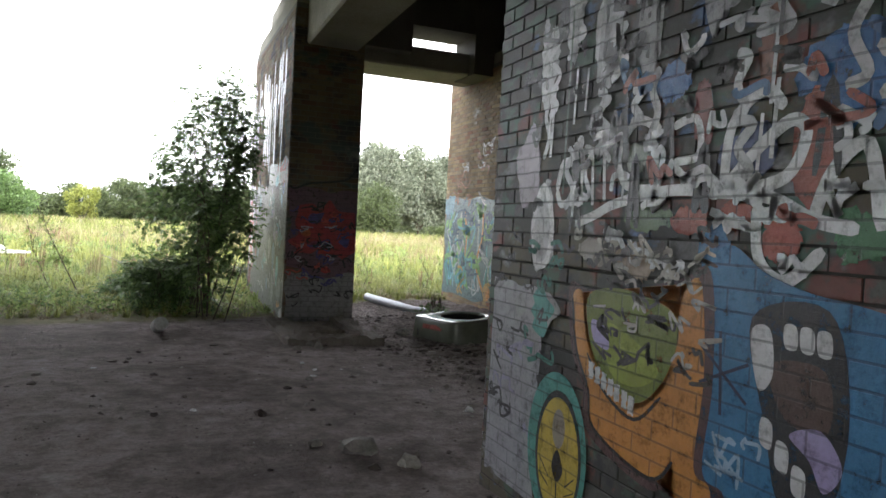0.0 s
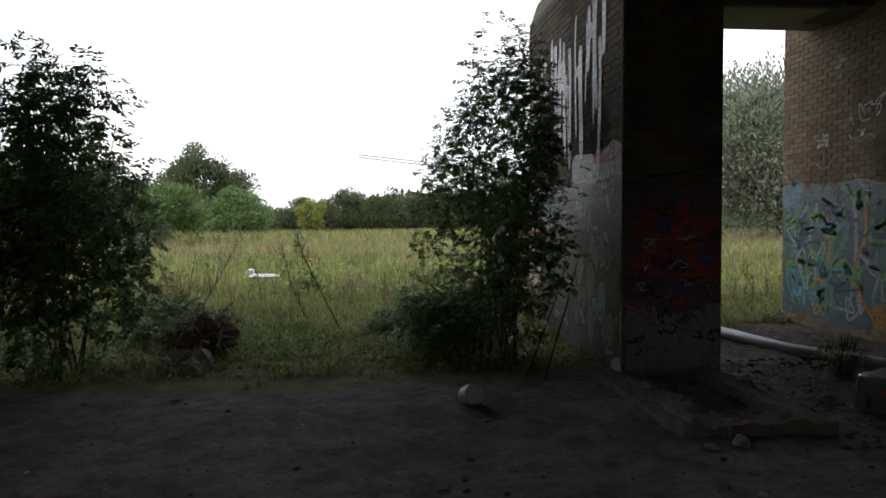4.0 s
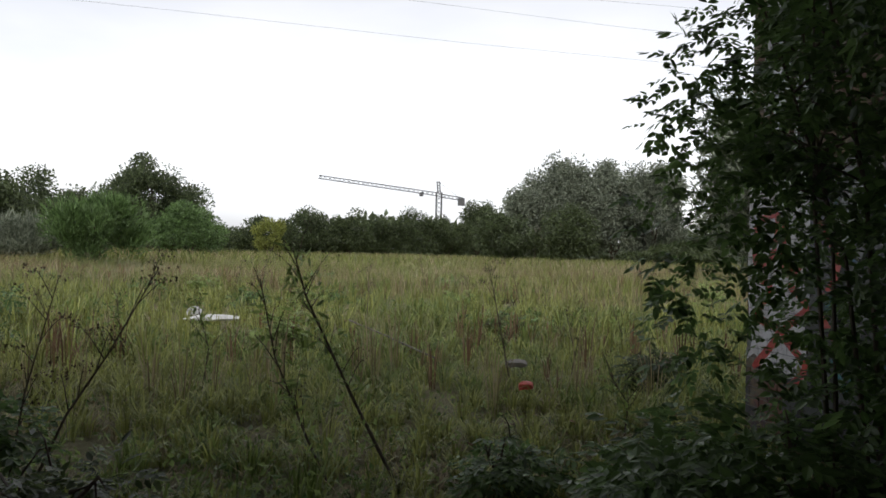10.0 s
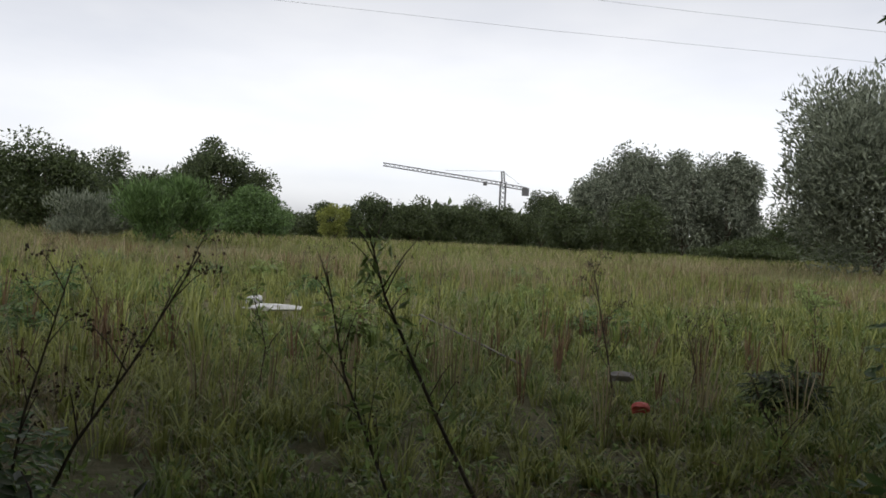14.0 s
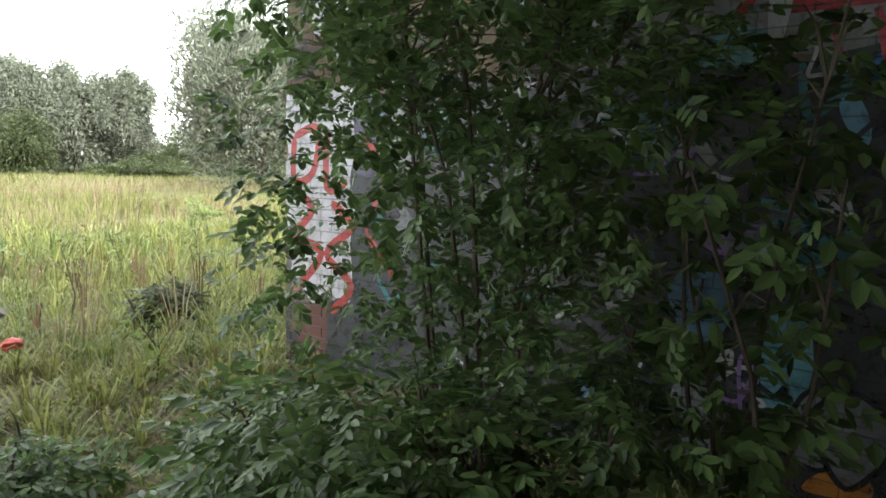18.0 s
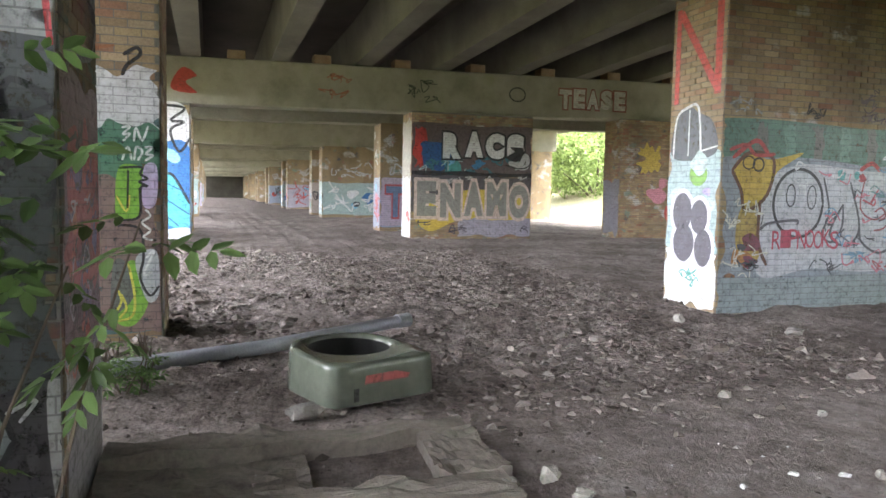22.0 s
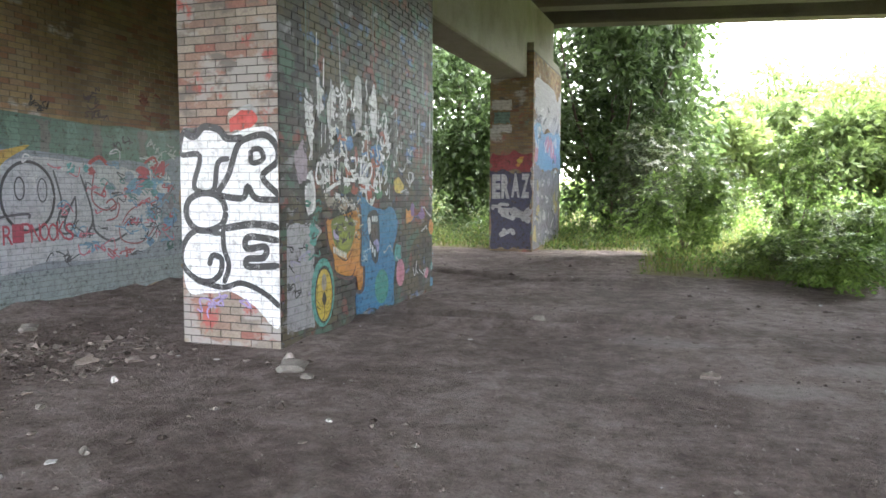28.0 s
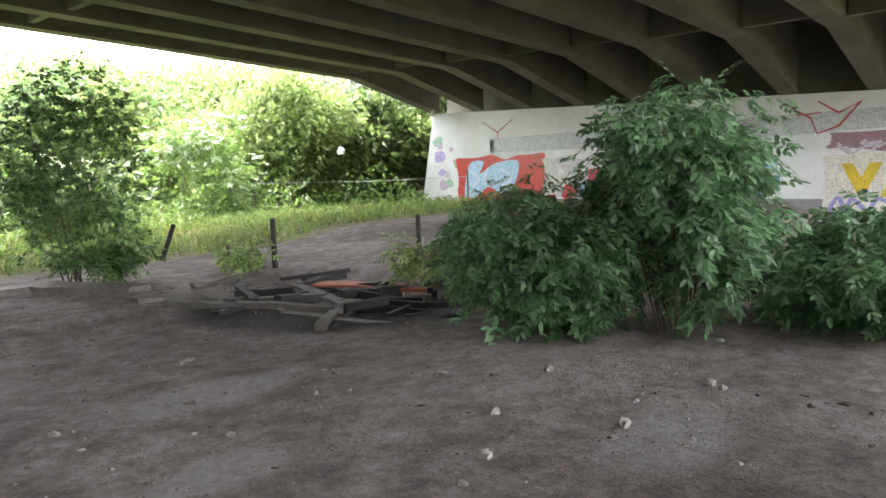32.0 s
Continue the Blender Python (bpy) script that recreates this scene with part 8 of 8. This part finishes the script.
lattice_beam("mast", (0, 0, 0), (0, 0, 16.6), 0.7, 14, 0.14)
lattice_beam("jib", (0, 0, 16.0), (-31.5, 2.6, 19.6), 0.4, 26, 0.11)
lattice_beam("counter_jib", (0, 0, 15.8), (6.2, -1, 14.9), 0.4, 6, 0.11)
lattice_beam("tower_head", (0, 0, 16.5), (-0.3, 0, 19.4), 0.35, 4, 0.12)
bm = bmesh.new()
add_box(bm, 5.0, 6.7, -1.4, -0.2, 13.2, 15.2)
part("counterweight", bm, STEEL, crane, "dark block of counterweights")
bm = bmesh.new()
tube(bm, [(-0.3, 0, 19.4), (-15, 1.2, 18.8)], 0.05, 0.05, 4)
tube(bm, [(-0.3, 0, 19.4), (5.8, -0.9, 15.0)], 0.05, 0.05, 4)
part("tie_rods", bm, STEEL, crane)
bm = bmesh.new()
add_box(bm, -5.2, -4.2, -0.2, 0.8, 15.4, 16.4)
part("trolley", bm, STEEL, crane)
for a, b in (((-23.1, 108.3, 31.8), (52.5, 93.2, 25.1)), ((7.9, 109.6, 36.2), (59.8, 87.8, 26.8)), ((22, 107, 37.5), (75, 85, 30))):
    a, b = Vector(a), Vector(b)
    w = empty("power_line", "thin overhead power line against the white sky", "cable", "overhead power lines", at=a.lerp(b, 0.5))
    bm = bmesh.new()
    e = b - a
    tube(bm, [-e * 1.2, -e * 0.5, Vector((0, 0, -0.25)), e * 0.5, e * 1.2], 0.017, 0.017, 4)
    part("strand", bm, STEEL, w)
tin = new("tin_can", bpy.data.meshes.new("tin_can"))
bm = bmesh.new()
tube(bm, [(0, 0, 0), (0, 0.01, 0.1), (0, 0.012, 0.16), (0, 0.012, 0.19)], 0.085, 0.085, 16)
bm.to_mesh(tin.data)
bm.free()
tin.data.materials.append(two_tone("dull_tin", (0.30, 0.29, 0.27), (0.48, 0.47, 0.45), 9.0, 0.5, 40.0, 0.2, metal=0.3))
tin.location, tin.rotation_euler = (-1.64, 9.6, 0.05), (1.3, 0, 0.2)
tagged(tin, "pale dull tin can lying on the bare earth", "can")
